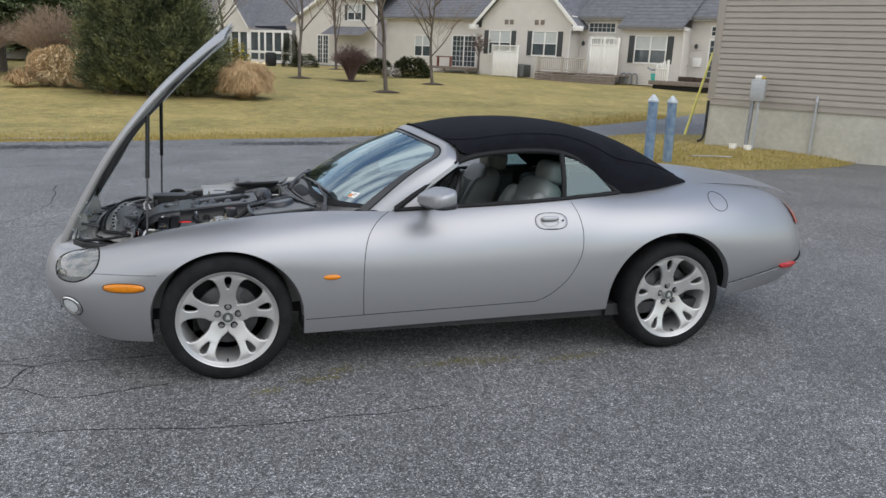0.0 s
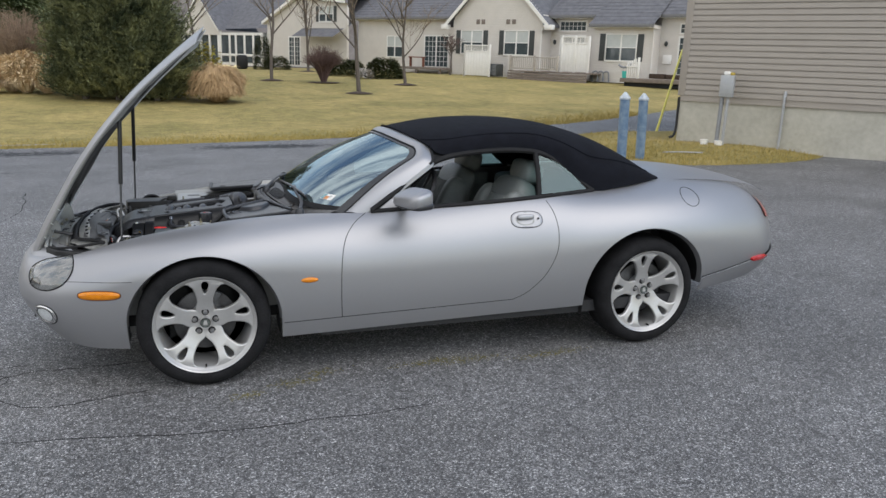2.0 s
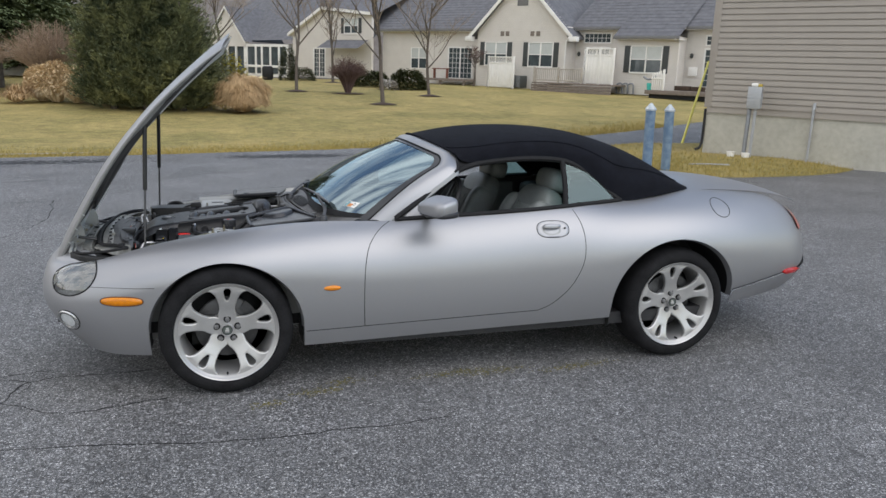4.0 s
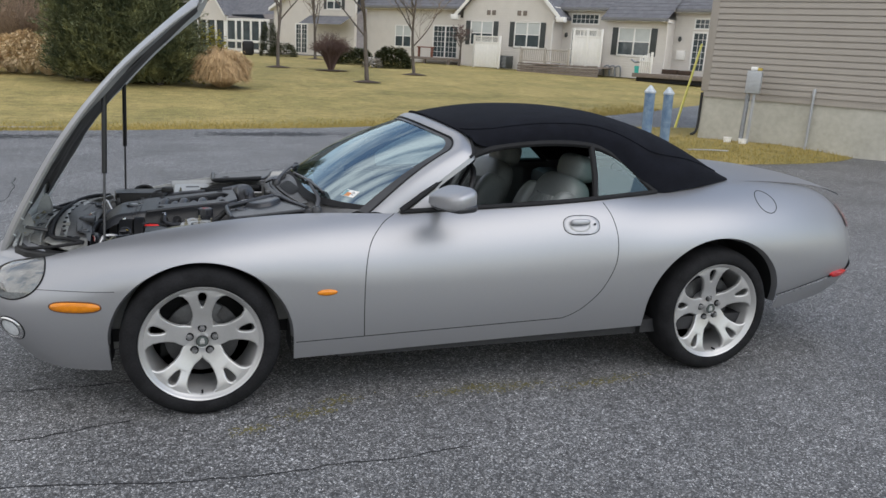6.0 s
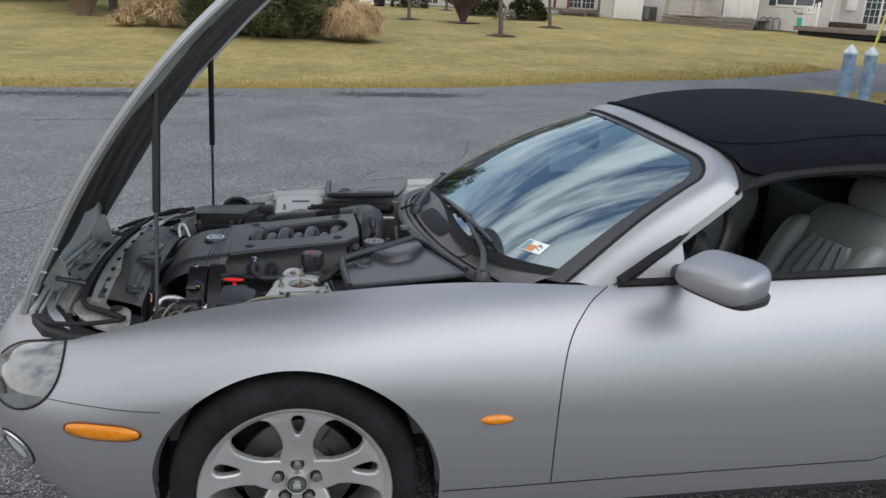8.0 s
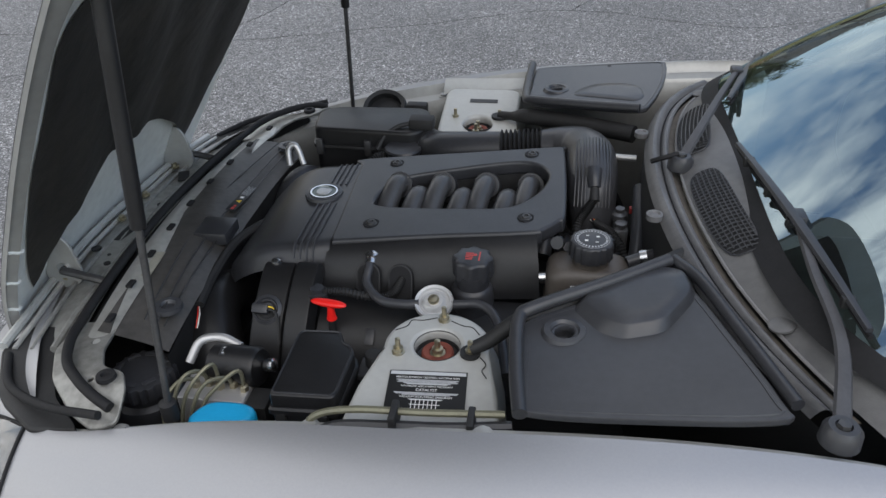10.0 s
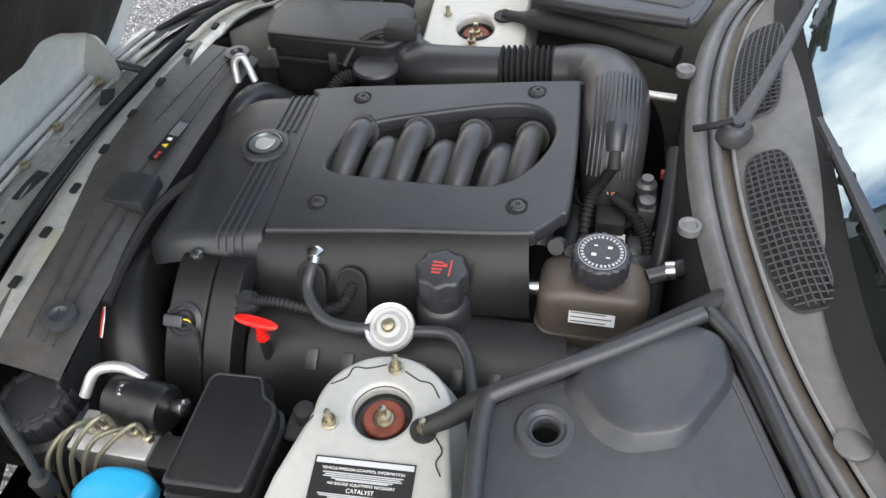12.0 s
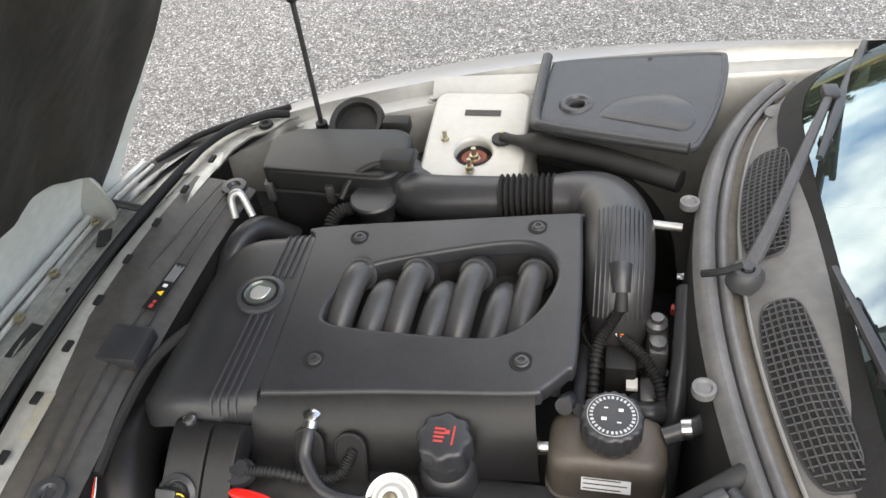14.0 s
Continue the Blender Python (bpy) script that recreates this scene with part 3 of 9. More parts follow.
# bollards
BOLLCAP = mat("pale_blue_cap", (0.22, 0.28, 0.35), 0.6, color2=(0.60, 0.62, 0.62), scale=16, detail=6)
BLUEPIPE = mat("weathered_blue_pipe", (0.060, 0.115, 0.205), 0.75, vary=0.35, scale=9, color2=(0.20, 0.27, 0.33), bump=0.3, bscale=40, detail=8)
for x, y, z1 in ((7.602, 7.749, 1.317), (8.328, 8.263, 1.285)):
    bo = thing("bollard", (x, y, 0.08), "weathered blue steel bollard with pointed pale cap", "bollard", "bollards at the grass strip")
    Mesh().lathe([(0.088, 0.0), (0.088, z1 - 0.13)], 24, Matrix.Translation((x, y, 0))).obj("pipe", BLUEPIPE, bo)
    Mesh().lathe([(0.100, z1 - 0.135), (0.104, z1 - 0.105), (0.02, z1), (0.0, z1)], 8, Matrix.Translation((x, y, 0))).obj("cap", BOLLCAP, bo)
# yellow guy-wire sleeve
gw = Mesh().tube([(12.23, 13.63, 0.05), (15.3, 17.1, 2.45)], 0.035, 8, smooth=0)
tagged(gw.obj("guy_wire_guard", mat("yellow_sleeve", (0.62, 0.55, 0.10), 0.5, vary=0.1, scale=4)), "yellow guy-wire sleeve slanting from the grass", "guy wire")
tagged(Mesh().tube([(9.2, 8.8, 0.08), (9.5, 8.6, 0.10), (9.9, 8.4, 0.10)], 0.014, 8).obj("white_pipe", BOXGREY), "pale pipe lying on the grass", "pipe")

# ---- row houses across the lawn ----
HH = site(26.07, 33.55, 1.75)
row = thing("row_house", HH, "cream vinyl-sided row house with grey shingle roof", "house")


def hpart(m, name, material, parent=None, label="", sharp=40):
    return m.obj(name, material, parent or row, label, at=HH, sharp=sharp)


def wall(u0, u1, z0, z1, y, depth=0.25, top=None):
    c = Mesh()
    if top is None:
        c.box(u0, y - depth, z0, u1, y - 0.002, z1)
    else:
        zs = [(u0, z0), (u1, z0), (u1, z1)] + [(u, top(u) - 0.02) for u in [u1 + (u0 - u1) * i / 16 for i in range(17)]] + [(u0, z1)]
        n = len(zs)
        c.add([(a, y - 0.002, b) for a, b in zs] + [(a, y - depth, b) for a, b in zs], [tuple(range(n)), tuple(range(2 * n - 1, n - 1, -1))] + [(i, n + i, n + (i + 1) % n, (i + 1) % n) for i in range(n)])
    w_ = hpart(c, "wall", SIDING)
    sd = Mesh()
    siding(sd, u0, u1, z0, max(z1, max(top(u0 + (u1 - u0) * i / 20) for i in range(21))) if top else z1, 0.150, y + 0.002, top, gap=0.30)
    hpart(sd, "siding", SIDING, w_, sharp=20)
    return w_


def window(u0, u1, v0, v1, y, wl_, shutters=0.36, blinds=True):
    fr2, bars = Mesh(), []
    t = 0.07
    um = (u0 + u1) / 2
    for a, b, c, d in ((u0 - t, u1 + t, v0 - t, v0), (u0 - t, u1 + t, v1, v1 + t), (u0 - t, u0, v0, v1), (u1, u1 + t, v0, v1), (um - 0.045, um + 0.045, v0, v1)):
        bars.append(Mesh().box(a, y + 0.004, c, b, y + 0.075, d, 0.006))
    bars.append(Mesh().box(u0, y + 0.006, (v0 + v1) / 2 - 0.025, u1, y + 0.065, (v0 + v1) / 2 + 0.025, 0.004))
    wf = hpart(fr2.box(u0 - t - 0.02, y + 0.003, v0 - t - 0.05, u1 + t + 0.02, y + 0.065, v0 - t, 0.006), "window", TRIM, wl_, "white double-hung window pair")
    for b_ in bars:
        hpart(b_, "window_bar", TRIM, wf)
    for a, b in ((u0, um), (um, u1)):
        hpart(Mesh().box(a, y + 0.003, (v0 + v1) / 2, b, y + 0.042, v1), "pane", BLIND, wf)
        hpart(Mesh().box(a, y + 0.003, v0, b, y + 0.042, (v0 + v1) / 2), "pane", PANE, wf)
    if shutters:
        for a, b in ((u0 - 0.08 - shutters, u0 - 0.08), (u1 + 0.08, u1 + 0.08 + shutters)):
            sm = Mesh().box(a, y + 0.004, v0 - 0.05, b, y + 0.06, v1 + 0.05, 0.006)
            for i in range(14):
                zz = v0 + (v1 - v0) * (i + 0.5) / 14
                sm.box(a + 0.05, y + 0.055, zz - 0.02, b - 0.05, y + 0.070, zz + 0.015)
            hpart(sm, "shutter", SHUTTER, wl_)


gable = lambda u: 2.92 + 0.97 * max(0, 3.72 - abs(u + 11.72))
gw_ = wall(-15.06, -8.33, -0.62, 2.95, 0.0, top=gable)
window(-14.42, -12.78, 0.86, 2.28, 0.0, gw_)
window(-11.02, -9.30, 0.86, 2.28, 0.0, gw_)
for a in (-13.15, -12.75, -10.85, -10.42):
    hpart(Mesh().box(a - 0.14, 0.004, 2.72, a + 0.14, 0.05, 3.02, 0.01), "gable_vent", DECKWOOD, gw_)
hpart(Mesh().box(-12.1, 0.004, 4.6, -11.3, 0.05, 5.1, 0.01), "gable_vent", COWL, gw_)
# side returns and recessed walls
rw = wall(-8.33, -4.75, -0.62, 3.35, -1.2)
bwl = wall(-4.75, -1.15, -0.62, 2.72, 0.0)
window(-3.95, -2.10, 0.68, 2.13, 0.0, bwl)
rw2 = wall(-1.15, 6.0, -0.62, 3.35, -1.2)
lw = wall(-24.8, -15.06, -0.62, 3.3, -1.2)
for u, y0, y1, z1 in ((-8.33, -1.2, 0, 3.3), (-4.75, -1.2, 0, 2.7), (-1.15, -1.2, 0, 2.7), (-15.06, -1.2, 0, 3.0)):
    ms = Mesh()
    n = int((z1 + 0.62) / 0.115)
    for i in range(n):
        a = -0.62 + 0.115 * i
        for sx in (0.016,):
            ms.add([(u + sx, y0, a), (u + sx, y1, a), (u + 0.002, y1, a + 0.115), (u + 0.002, y0, a + 0.115)], [(3, 2, 1, 0)])
    ms.box(u - 0.1, y0, -0.62, u, y1, z1)
    hpart(ms, "return_wall", SIDING, sharp=20)


def gdoor(u0, u1, v0, v1, y, w_, mull=3):
    d = Mesh()
    for a, b, c, e in ((u0 - 0.1, u1 + 0.1, v1, v1 + 0.1), (u0 - 0.1, u0, v0, v1), (u1, u1 + 0.1, v0, v1), ((u0 + u1) / 2 - 0.05, (u0 + u1) / 2 + 0.05, v0, v1)):
        d.box(a, y + 0.004, c, b, y + 0.075, e, 0.006)
    do = hpart(d, "patio_door", TRIM, w_, "white-framed glazed patio door")
    hpart(Mesh().box(u0, y + 0.003, v0, u1, y + 0.040, v1), "pane", PANE, do)
    bars = Mesh()
    for i in range(1, 6):
        z = v0 + (v1 - v0) * i / 6
        bars.box(u0, y + 0.037, z - 0.012, u1, y + 0.052, z + 0.012)
    for i in range(1, 2 * mull):
        x = u0 + (u1 - u0) * i / (2 * mull)
        bars.box(x - 0.012, y + 0.037, v0, x + 0.012, y + 0.053, v1)
    hpart(bars, "glazing_bar", TRIM, do)


def transom(u0, u1, v0, v1, y, w_):
    d = Mesh()
    for a, b, c, e in ((u0 - 0.08, u1 + 0.08, v1, v1 + 0.08), (u0 - 0.08, u1 + 0.08, v0 - 0.08, v0), (u0 - 0.08, u0, v0, v1), (u1, u1 + 0.08, v0, v1)):
        d.box(a, y + 0.004, c, b, y + 0.07, e, 0.005)
    for i in range(1, 6):
        d.box(u0 + (u1 - u0) * i / 6 - 0.012, y + 0.03, v0, u0 + (u1 - u0) * i / 6 + 0.012, y + 0.055, v1)
    d.box(u0, y + 0.03, (v0 + v1) / 2 - 0.012, u1, y + 0.052, (v0 + v1) / 2 + 0.012)
    o = hpart(d, "transom_window", TRIM, w_)
    hpart(Mesh().box(u0, y + 0.003, v0, u1, y + 0.040, v1), "pane", PANE, o)


transom(-7.68, -5.95, 2.42, 2.92, -1.2, rw)
gdoor(-7.6, -6.0, 0.0, 2.03, -1.2, rw)
transom(0.05, 1.55, 2.32, 2.78, -1.2, rw2)
gdoor(0.05, 1.55, 0.0, 2.03, -1.2, rw2)
for u, w_ in ((-8.02, rw), (-0.75, rw2)):
    hpart(Mesh().lathe([(0.05, 0), (0.11, 0.1), (0.08, 0.26), (0.0, 0.3)], 8, Matrix.Translation((u + 0.0, -1.1, 1.55))), "wall_lantern", SHUTTER, w_)
hpart(Mesh().box(-0.85, -1.19, 0.55, -0.35, -1.05, 1.05, 0.02), "meter_box", TRIM, rw2)

# roofs
def slope_roof(u0, u1, y_e, v_e, y_r, v_r, name="roof", t=0.16):
    m = Mesh()
    d = Vector((0, v_r - v_e, y_e - y_r)).normalized() * t
    courses = 26
    rows_ = []
    for i in range(courses):
        a, b = i / courses, (i + 1) / courses
        ya, yb = y_e + (y_r - y_e) * a, y_e + (y_r - y_e) * b
        za, zb = v_e + (v_r - v_e) * a, v_e + (v_r - v_e) * b
        rows_.append([(u0, ya, za + 0.02), (u1, ya, za + 0.02), (u1, yb, zb), (u0, yb, zb), (u0, ya, za), (u1, ya, za)])
    m.add([(u0, y_e, v_e - 0.02), (u1, y_e, v_e - 0.02), (u1, y_r, v_r - t), (u0, y_r, v_r - t)], [(3, 2, 1, 0)])
    r = hpart(m, name, ROOF, sharp=10, label="grey asphalt shingle roof")
    for vs in rows_:
        hpart(Mesh().add(vs, [(0, 1, 2, 3), (4, 5, 1, 0)]), "shingle_course", ROOF, r, sharp=10)
    hpart(Mesh().box(u0, y_e - 0.02, v_e - 0.17, u1, y_e + 0.10, v_e - 0.005, 0.01), "gutter", COWL, r)
    hpart(Mesh().box(u0, y_e - 0.9, v_e - 0.21, u1, y_e, v_e - 0.17), "soffit", TRIM, r)
    return r


slope_roof(-8.5, -4.9, -0.75, 3.32, -9.0, 8.6)
slope_roof(-5.0, -1.0, 0.40, 2.72, -9.0, 8.62)
slope_roof(-1.05, 6.5, -0.75, 3.32, -9.0, 8.6)
slope_roof(-25.2, -14.9, -0.75, 3.26, -9.0, 8.6)
for sg in (-1, 1):
    m = Mesh()
    e, r = -11.72 + sg * 3.95, -11.72
    z0, z1 = 2.92 + 0.97 * (3.72 - 3.95), 2.92 + 0.97 * 3.72 + 0.03
    m.add([(e, 0.38, z0), (r, 0.38, z1), (r, -9, z1), (e, -9, z0), (e, 0.38, z0 - 0.16), (r, 0.38, z1 - 0.16), (r, -9, z1 - 0.16), (e, -9, z0 - 0.16)],
          [(0, 1, 2, 3), (7, 6, 5, 4), (0, 4, 5, 1), (0, 3, 7, 4)])
    go = hpart(m, "gable_roof", ROOF, sharp=10)
    bd2 = Mesh()
    bd2.add([(e, 0.39, z0 + 0.02), (r, 0.39, z1 + 0.02), (r, 0.39, z1 - 0.26), (e, 0.39, z0 - 0.26), (e, 0.33, z0 + 0.02), (r, 0.33, z1 + 0.02), (r, 0.33, z1 - 0.26), (e, 0.33, z0 - 0.26)],
            [(0, 1, 2, 3), (0, 4, 5, 1), (3, 2, 6, 7), (4, 7, 6, 5)])
    bd2.box(e - 0.25, 0.0, z0 - 0.32, e + 0.28, 0.40, z0 - 0.02, 0.02)
    hpart(bd2, "barge_board", TRIM, go)
hpart(Mesh().tube([(-8.02, 0.42, 2.6), (-8.25, 0.1, 2.4), (-8.36, 0.06, 2.2), (-8.38, 0.06, -0.5)], 0.05, 8), "downspout", TRIM)
hpart(Mesh().tube([(-1.2, 0.5, 2.55), (-1.12, 0.08, 2.3), (-1.10, 0.06, -0.5)], 0.05, 8), "downspout", SIDING)
hpart(Mesh().box(-25, -9.5, -1.5, 6.5, -1.5, 3.2), "house_core", SIDING)

# decks, rails, screens and yard things
dk = thing("timber_deck", HH @ Matrix.Translation((-6.7, 1.2, -0.9)), "weathered timber deck with railing", "deck", "decks behind the houses")
hpart(Mesh().box(-9.5, -0.9, -0.20, -4.15, 2.0, -0.12, 0.01), "deck_floor", DECKWOOD, dk)
for i in range(4):
    hpart(Mesh().box(-9.5, 1.96, -0.86 + 0.16 * i, -4.15, 2.0, -0.72 + 0.16 * i, 0.006), "skirt_board", DECKWOOD, dk)
    hpart(Mesh().box(-9.54, -0.9, -0.86 + 0.16 * i, -9.5, 2.0, -0.72 + 0.16 * i, 0.006), "skirt_board", DECKWOOD, dk)
RAIL = mat("pale_grey_rail", (0.42, 0.38, 0.33), 0.75, vary=0.12, scale=5)
hpart(Mesh().box(-9.4, 1.86, 0.66, -6.1, 1.98, 0.72, 0.01), "rail", RAIL, dk)
hpart(Mesh().box(-9.4, 1.90, -0.02, -6.1, 1.95, 0.05, 0.01), "rail", RAIL, dk)
for u in (-9.4, -7.7, -6.15):
    hpart(Mesh().box(u - 0.05, 1.86, -0.15, u + 0.06, 1.98, 0.80, 0.01), "post", RAIL, dk)
for i in range(24):
    u = -9.25 + 3.05 * i / 23
    hpart(Mesh().box(u - 0.018, 1.91, 0.03, u + 0.018, 1.945, 0.67), "baluster", RAIL, dk)
hpart(Mesh().box(-9.75, 1.2, -0.85, -9.62, 1.3, 0.62, 0.01), "post", RAIL, dk)
hpart(Mesh().tube([(-9.68, 1.25, 0.5), (-9.4, 1.6, 0.72)], 0.04, 6, smooth=0), "rail", RAIL, dk)
d2 = thing("low_deck", HH @ Matrix.Translation((0, 1.2, -0.7)), "low timber deck with dark gap below", "deck", "decks behind the houses")
hpart(Mesh().box(-2.1, -1.1, -0.52, 5.5, 2.0, -0.30, 0.01), "deck_floor", DECKWOOD, d2)
# black box in the open gap: shade under the deck as colour
hpart(Mesh().box(-1.9, -1.0, -0.75, 5.5, 1.8, -0.52), "deck_base", PLASTIC_MATT, d2)
wr = thing("white_rail", HH @ Matrix.Translation((-1.4, 2, -0.3)), "short white picket railing on the low deck", "railing")
for i in range(6):
    u = -1.72 + 0.12 * i
    hpart(Mesh().box(u - 0.03, 1.9, -0.28, u + 0.03, 1.95, 0.58 + 0.05 * i, 0.01), "picket", TRIM, wr)
hpart(Mesh().box(-1.78, 1.95, 0.30, -1.08, 1.99, 0.38, 0.01), "rail", TRIM, wr)
hpart(Mesh().box(-1.12, 1.88, -0.3, -1.02, 1.98, 0.85, 0.01), "post", TRIM, wr)
for u0, u1, z0, z1, nm in ((-13.12, -11.2, -0.6, 1.34, "a"), (-6.12, -4.36, -0.12, 1.92, "b")):
    sc_ = thing("privacy_screen", HH @ Matrix.Translation(((u0 + u1) / 2, 1.5, z0)), "white vinyl privacy screen panel", "screen", "white screens")
    for u in (u0, (u0 + u1) / 2 if nm == "b" else u0, u1):
        hpart(Mesh().box(u - 0.06, 1.45, z0, u + 0.06, 1.57, z1 + 0.06, 0.015), "post", TRIM, sc_)
    n = 9
    for i in range(n):
        a, b = u0 + (u1 - u0) * i / n, u0 + (u1 - u0) * (i + 1) / n
        hpart(Mesh().box(a + 0.004, 1.49, z0 + 0.05, b - 0.004, 1.53, z1 - 0.40, 0.004), "board", TRIM, sc_)
    hpart(Mesh().box(u0, 1.47, z1 - 0.42, u1, 1.55, z1 - 0.34, 0.01), "rail", TRIM, sc_)
    hpart(Mesh().box(u0, 1.47, z1 - 0.04, u1, 1.55, z1 + 0.03, 0.01), "rail", TRIM, sc_)
    lt = Mesh()
    for i in range(26):
        u = u0 + (u1 - u0) * i / 25
        lt.box(u - 0.014, 1.495, z1 - 0.35, u + 0.014, 1.525, z1 - 0.03)
    hpart(lt, "lattice", TRIM, sc_)
ac = thing("air_conditioner", HH @ Matrix.Translation((-11.1, 0.9, -0.6)), "grey outdoor air conditioner unit", "air conditioner")
hpart(Mesh().box(-11.55, 0.5, -0.55, -10.75, 1.3, 0.22, 0.04), "casing", SHUTTER, ac)
for i in range(8):
    hpart(Mesh().box(-11.5, 1.3, -0.48 + 0.085 * i, -10.8, 1.315, -0.43 + 0.085 * i), "louvre", PIPEGREY, ac)
tq = thing("watering_pot", HH @ Matrix.Translation((-1.95, 1.7, -0.3)), "turquoise pot with grey watering can on the deck", "pot")
hpart(Mesh().lathe([(0.13, -0.3), (0.17, 0.05), (0.16, 0.08), (0.0, 0.06)], 16, Matrix.Translation((-1.95, 1.7, 0))), "pot", mat("turquoise_glaze", (0.05, 0.42, 0.36), 0.4, vary=0.1, scale=6), tq)
hpart(Mesh().tube([(-2.35, 1.7, 0.42), (-2.1, 1.7, 0.28), (-1.8, 1.7, 0.34), (-1.6, 1.7, 0.5)], 0.06, 8), "can", PIPEGREY, tq)
pb = thing("planter_box", HH @ Matrix.Translation((-0.6, 0.3, -0.3)), "dark planter boxes with dry stems", "planter")
hpart(Mesh().box(-1.0, 0.1, -0.28, -0.1, 0.45, -0.02, 0.02), "box", MULCH, pb)
hpart(Mesh().box(-0.02, 0.1, -0.28, 0.7, 0.45, -0.04, 0.02), "box", MULCH, pb)
gp = Mesh()
for i in range(3):
    gp.tube([(-4.6 + 0.35 * i, 0.25, -0.6), (-4.6 + 0.35 * i, 0.25, -0.1), (-4.3 + 0.35 * i, 0.25, -0.05), (-4.25 + 0.35 * i, 0.2, -0.6)], 0.05, 8)
gpo = gp.obj("gas_meter", PIPEGREY, at=HH)
tagged(gpo, "grey gas meter pipes at the house wall", "meter")
# left-hand patio of the recess: timber table and low deck
d3 = thing("back_deck", HH @ Matrix.Translation((-17.5, 0.8, -0.5)), "low timber deck with red bench", "deck", "decks behind the houses")
hpart(Mesh().box(-19.5, -1.0, -0.32, -15.2, 1.2, -0.16, 0.01), "deck_floor", DECKWOOD, d3)
for u in (-19.3, -17.4, -15.4):
    hpart(Mesh().box(u - 0.07, 1.0, -0.85, u + 0.07, 1.15, -0.3, 0.01), "post", DECKWOOD, d3)
REDWOOD = mat("red_stained_wood", (0.20, 0.075, 0.05), 0.7, vary=0.15, scale=6)
hpart(Mesh().box(-18.2, 0.7, 0.45, -16.9, 1.0, 0.52, 0.01), "bench_top", REDWOOD, d3)
for u in (-18.1, -17.0):
    hpart(Mesh().box(u - 0.04, 0.75, -0.16, u + 0.04, 0.95, 0.45, 0.01), "bench_leg", REDWOOD, d3)
gdoor(-18.4, -16.4, -0.1, 1.95, -1.2, lw)
window(-21.9, -20.5, 0.5, 1.9, -1.2, lw, 0)

# farther units of the row: gable with an upper window, porch, small turret gable
fr = thing("far_row_house", HH @ Matrix.Translation((-33, 0, -0.6)), "cream row house with white sunroom and small gable", "house")
g2 = lambda u: (2.8 + (u + 34.0) * 0.51) if u < -30.3 else 4.7 - (u + 30.3) * 0.10
_row_keep, row = row, fr
w2 = wall(-34.0, -25.2, -0.55, 2.8, -0.3, top=g2)
window(-28.0, -26.6, 2.95, 4.0, -0.3, w2, 0.3)
gdoor(-31.4, -30.2, -0.4, 1.7, -0.3, w2, 2)
for a, b in (((-34.25, 2.68), (-30.3, 4.72)), ((-30.3, 4.72), (-25.0, 4.2))):
    bb = Mesh().add([(a[0], 0.1, a[1]), (b[0], 0.1, b[1]), (b[0], 0.1, b[1] + 0.22), (a[0], 0.1, a[1] + 0.22), (a[0], -0.4, a[1] + 0.22), (b[0], -0.4, b[1] + 0.22), (a[0], -0.4, a[1]), (b[0], -0.4, b[1])], [(0, 1, 2, 3), (3, 2, 5, 4), (6, 7, 1, 0)])
    hpart(bb, "barge_board", TRIM, w2)
shed_roof = Mesh().add([(-29.6, 0.0, 2.4), (-25.2, 0.0, 2.4), (-25.2, -0.9, 3.1), (-29.6, -0.9, 3.1), (-29.6, 1.2, 1.75), (-25.2, 1.2, 1.75)], [(4, 5, 1, 0)])
hpart(shed_roof, "porch_roof", ROOF)
rr = Mesh().add([(-46, -0.4, 2.2), (-25, -0.4, 2.6), (-25, -7, 7.4), (-46, -7, 7.4)], [(0, 1, 2, 3)])
hpart(rr, "roof", ROOF, label="grey shingle roof")
hpart(Mesh().add([(-34.0, -0.42, 2.8), (-30.3, -0.42, 4.7), (-25.2, -0.42, 4.2), (-25.2, -7, 7.0), (-30.3, -7, 7.6), (-34, -7, 6.0)], [(0, 1, 4, 5), (1, 2, 3, 4)]), "roof", ROOF)
pw = wall(-46, -34.2, -0.6, 2.1, -1.4)
sp = Mesh()
for u in (-39.5, -38.3, -37.5, -36.4, -35.3, -34.3):
    sp.box(u - 0.09, 0.0, -0.6, u + 0.09, 0.14, 2.0, 0.01)
for z in (-0.6, 0.15, 1.86):
    sp.box(-39.5, 0.0, z - 0.06, -34.2, 0.13, z + 0.14, 0.01)
spo = hpart(sp, "sunroom_frame", TRIM, label="white sunroom frame")
for a, b in zip((-39.5, -38.3, -37.5, -36.4, -35.3), (-38.3, -37.5, -36.4, -35.3, -34.3)):
    hpart(Mesh().box(a, 0.02, 0.29, b, 0.06, 1.8), "pane", PANE, spo)
    hpart(Mesh().box(a, 0.02, -0.4, b, 0.06, 0.09), "pane", PANE, spo)
tg = lambda u: 2.35 + 1.08 * max(0, 2.6 - abs(u + 42.1))
w3 = wall(-44.7, -39.5, 1.8, 2.35, 0.2, top=tg)
for i in range(5):
    u = -44.5 + 1.2 * i
    hpart(Mesh().box(u - 0.09, 0.05, -0.6, u + 0.09, 0.2, 1.85, 0.01), "porch_post", TRIM, w3)
hpart(Mesh().box(-44.6, -0.2, -0.6, -39.6, 0.0, 1.85), "porch_glass", PANE, w3)
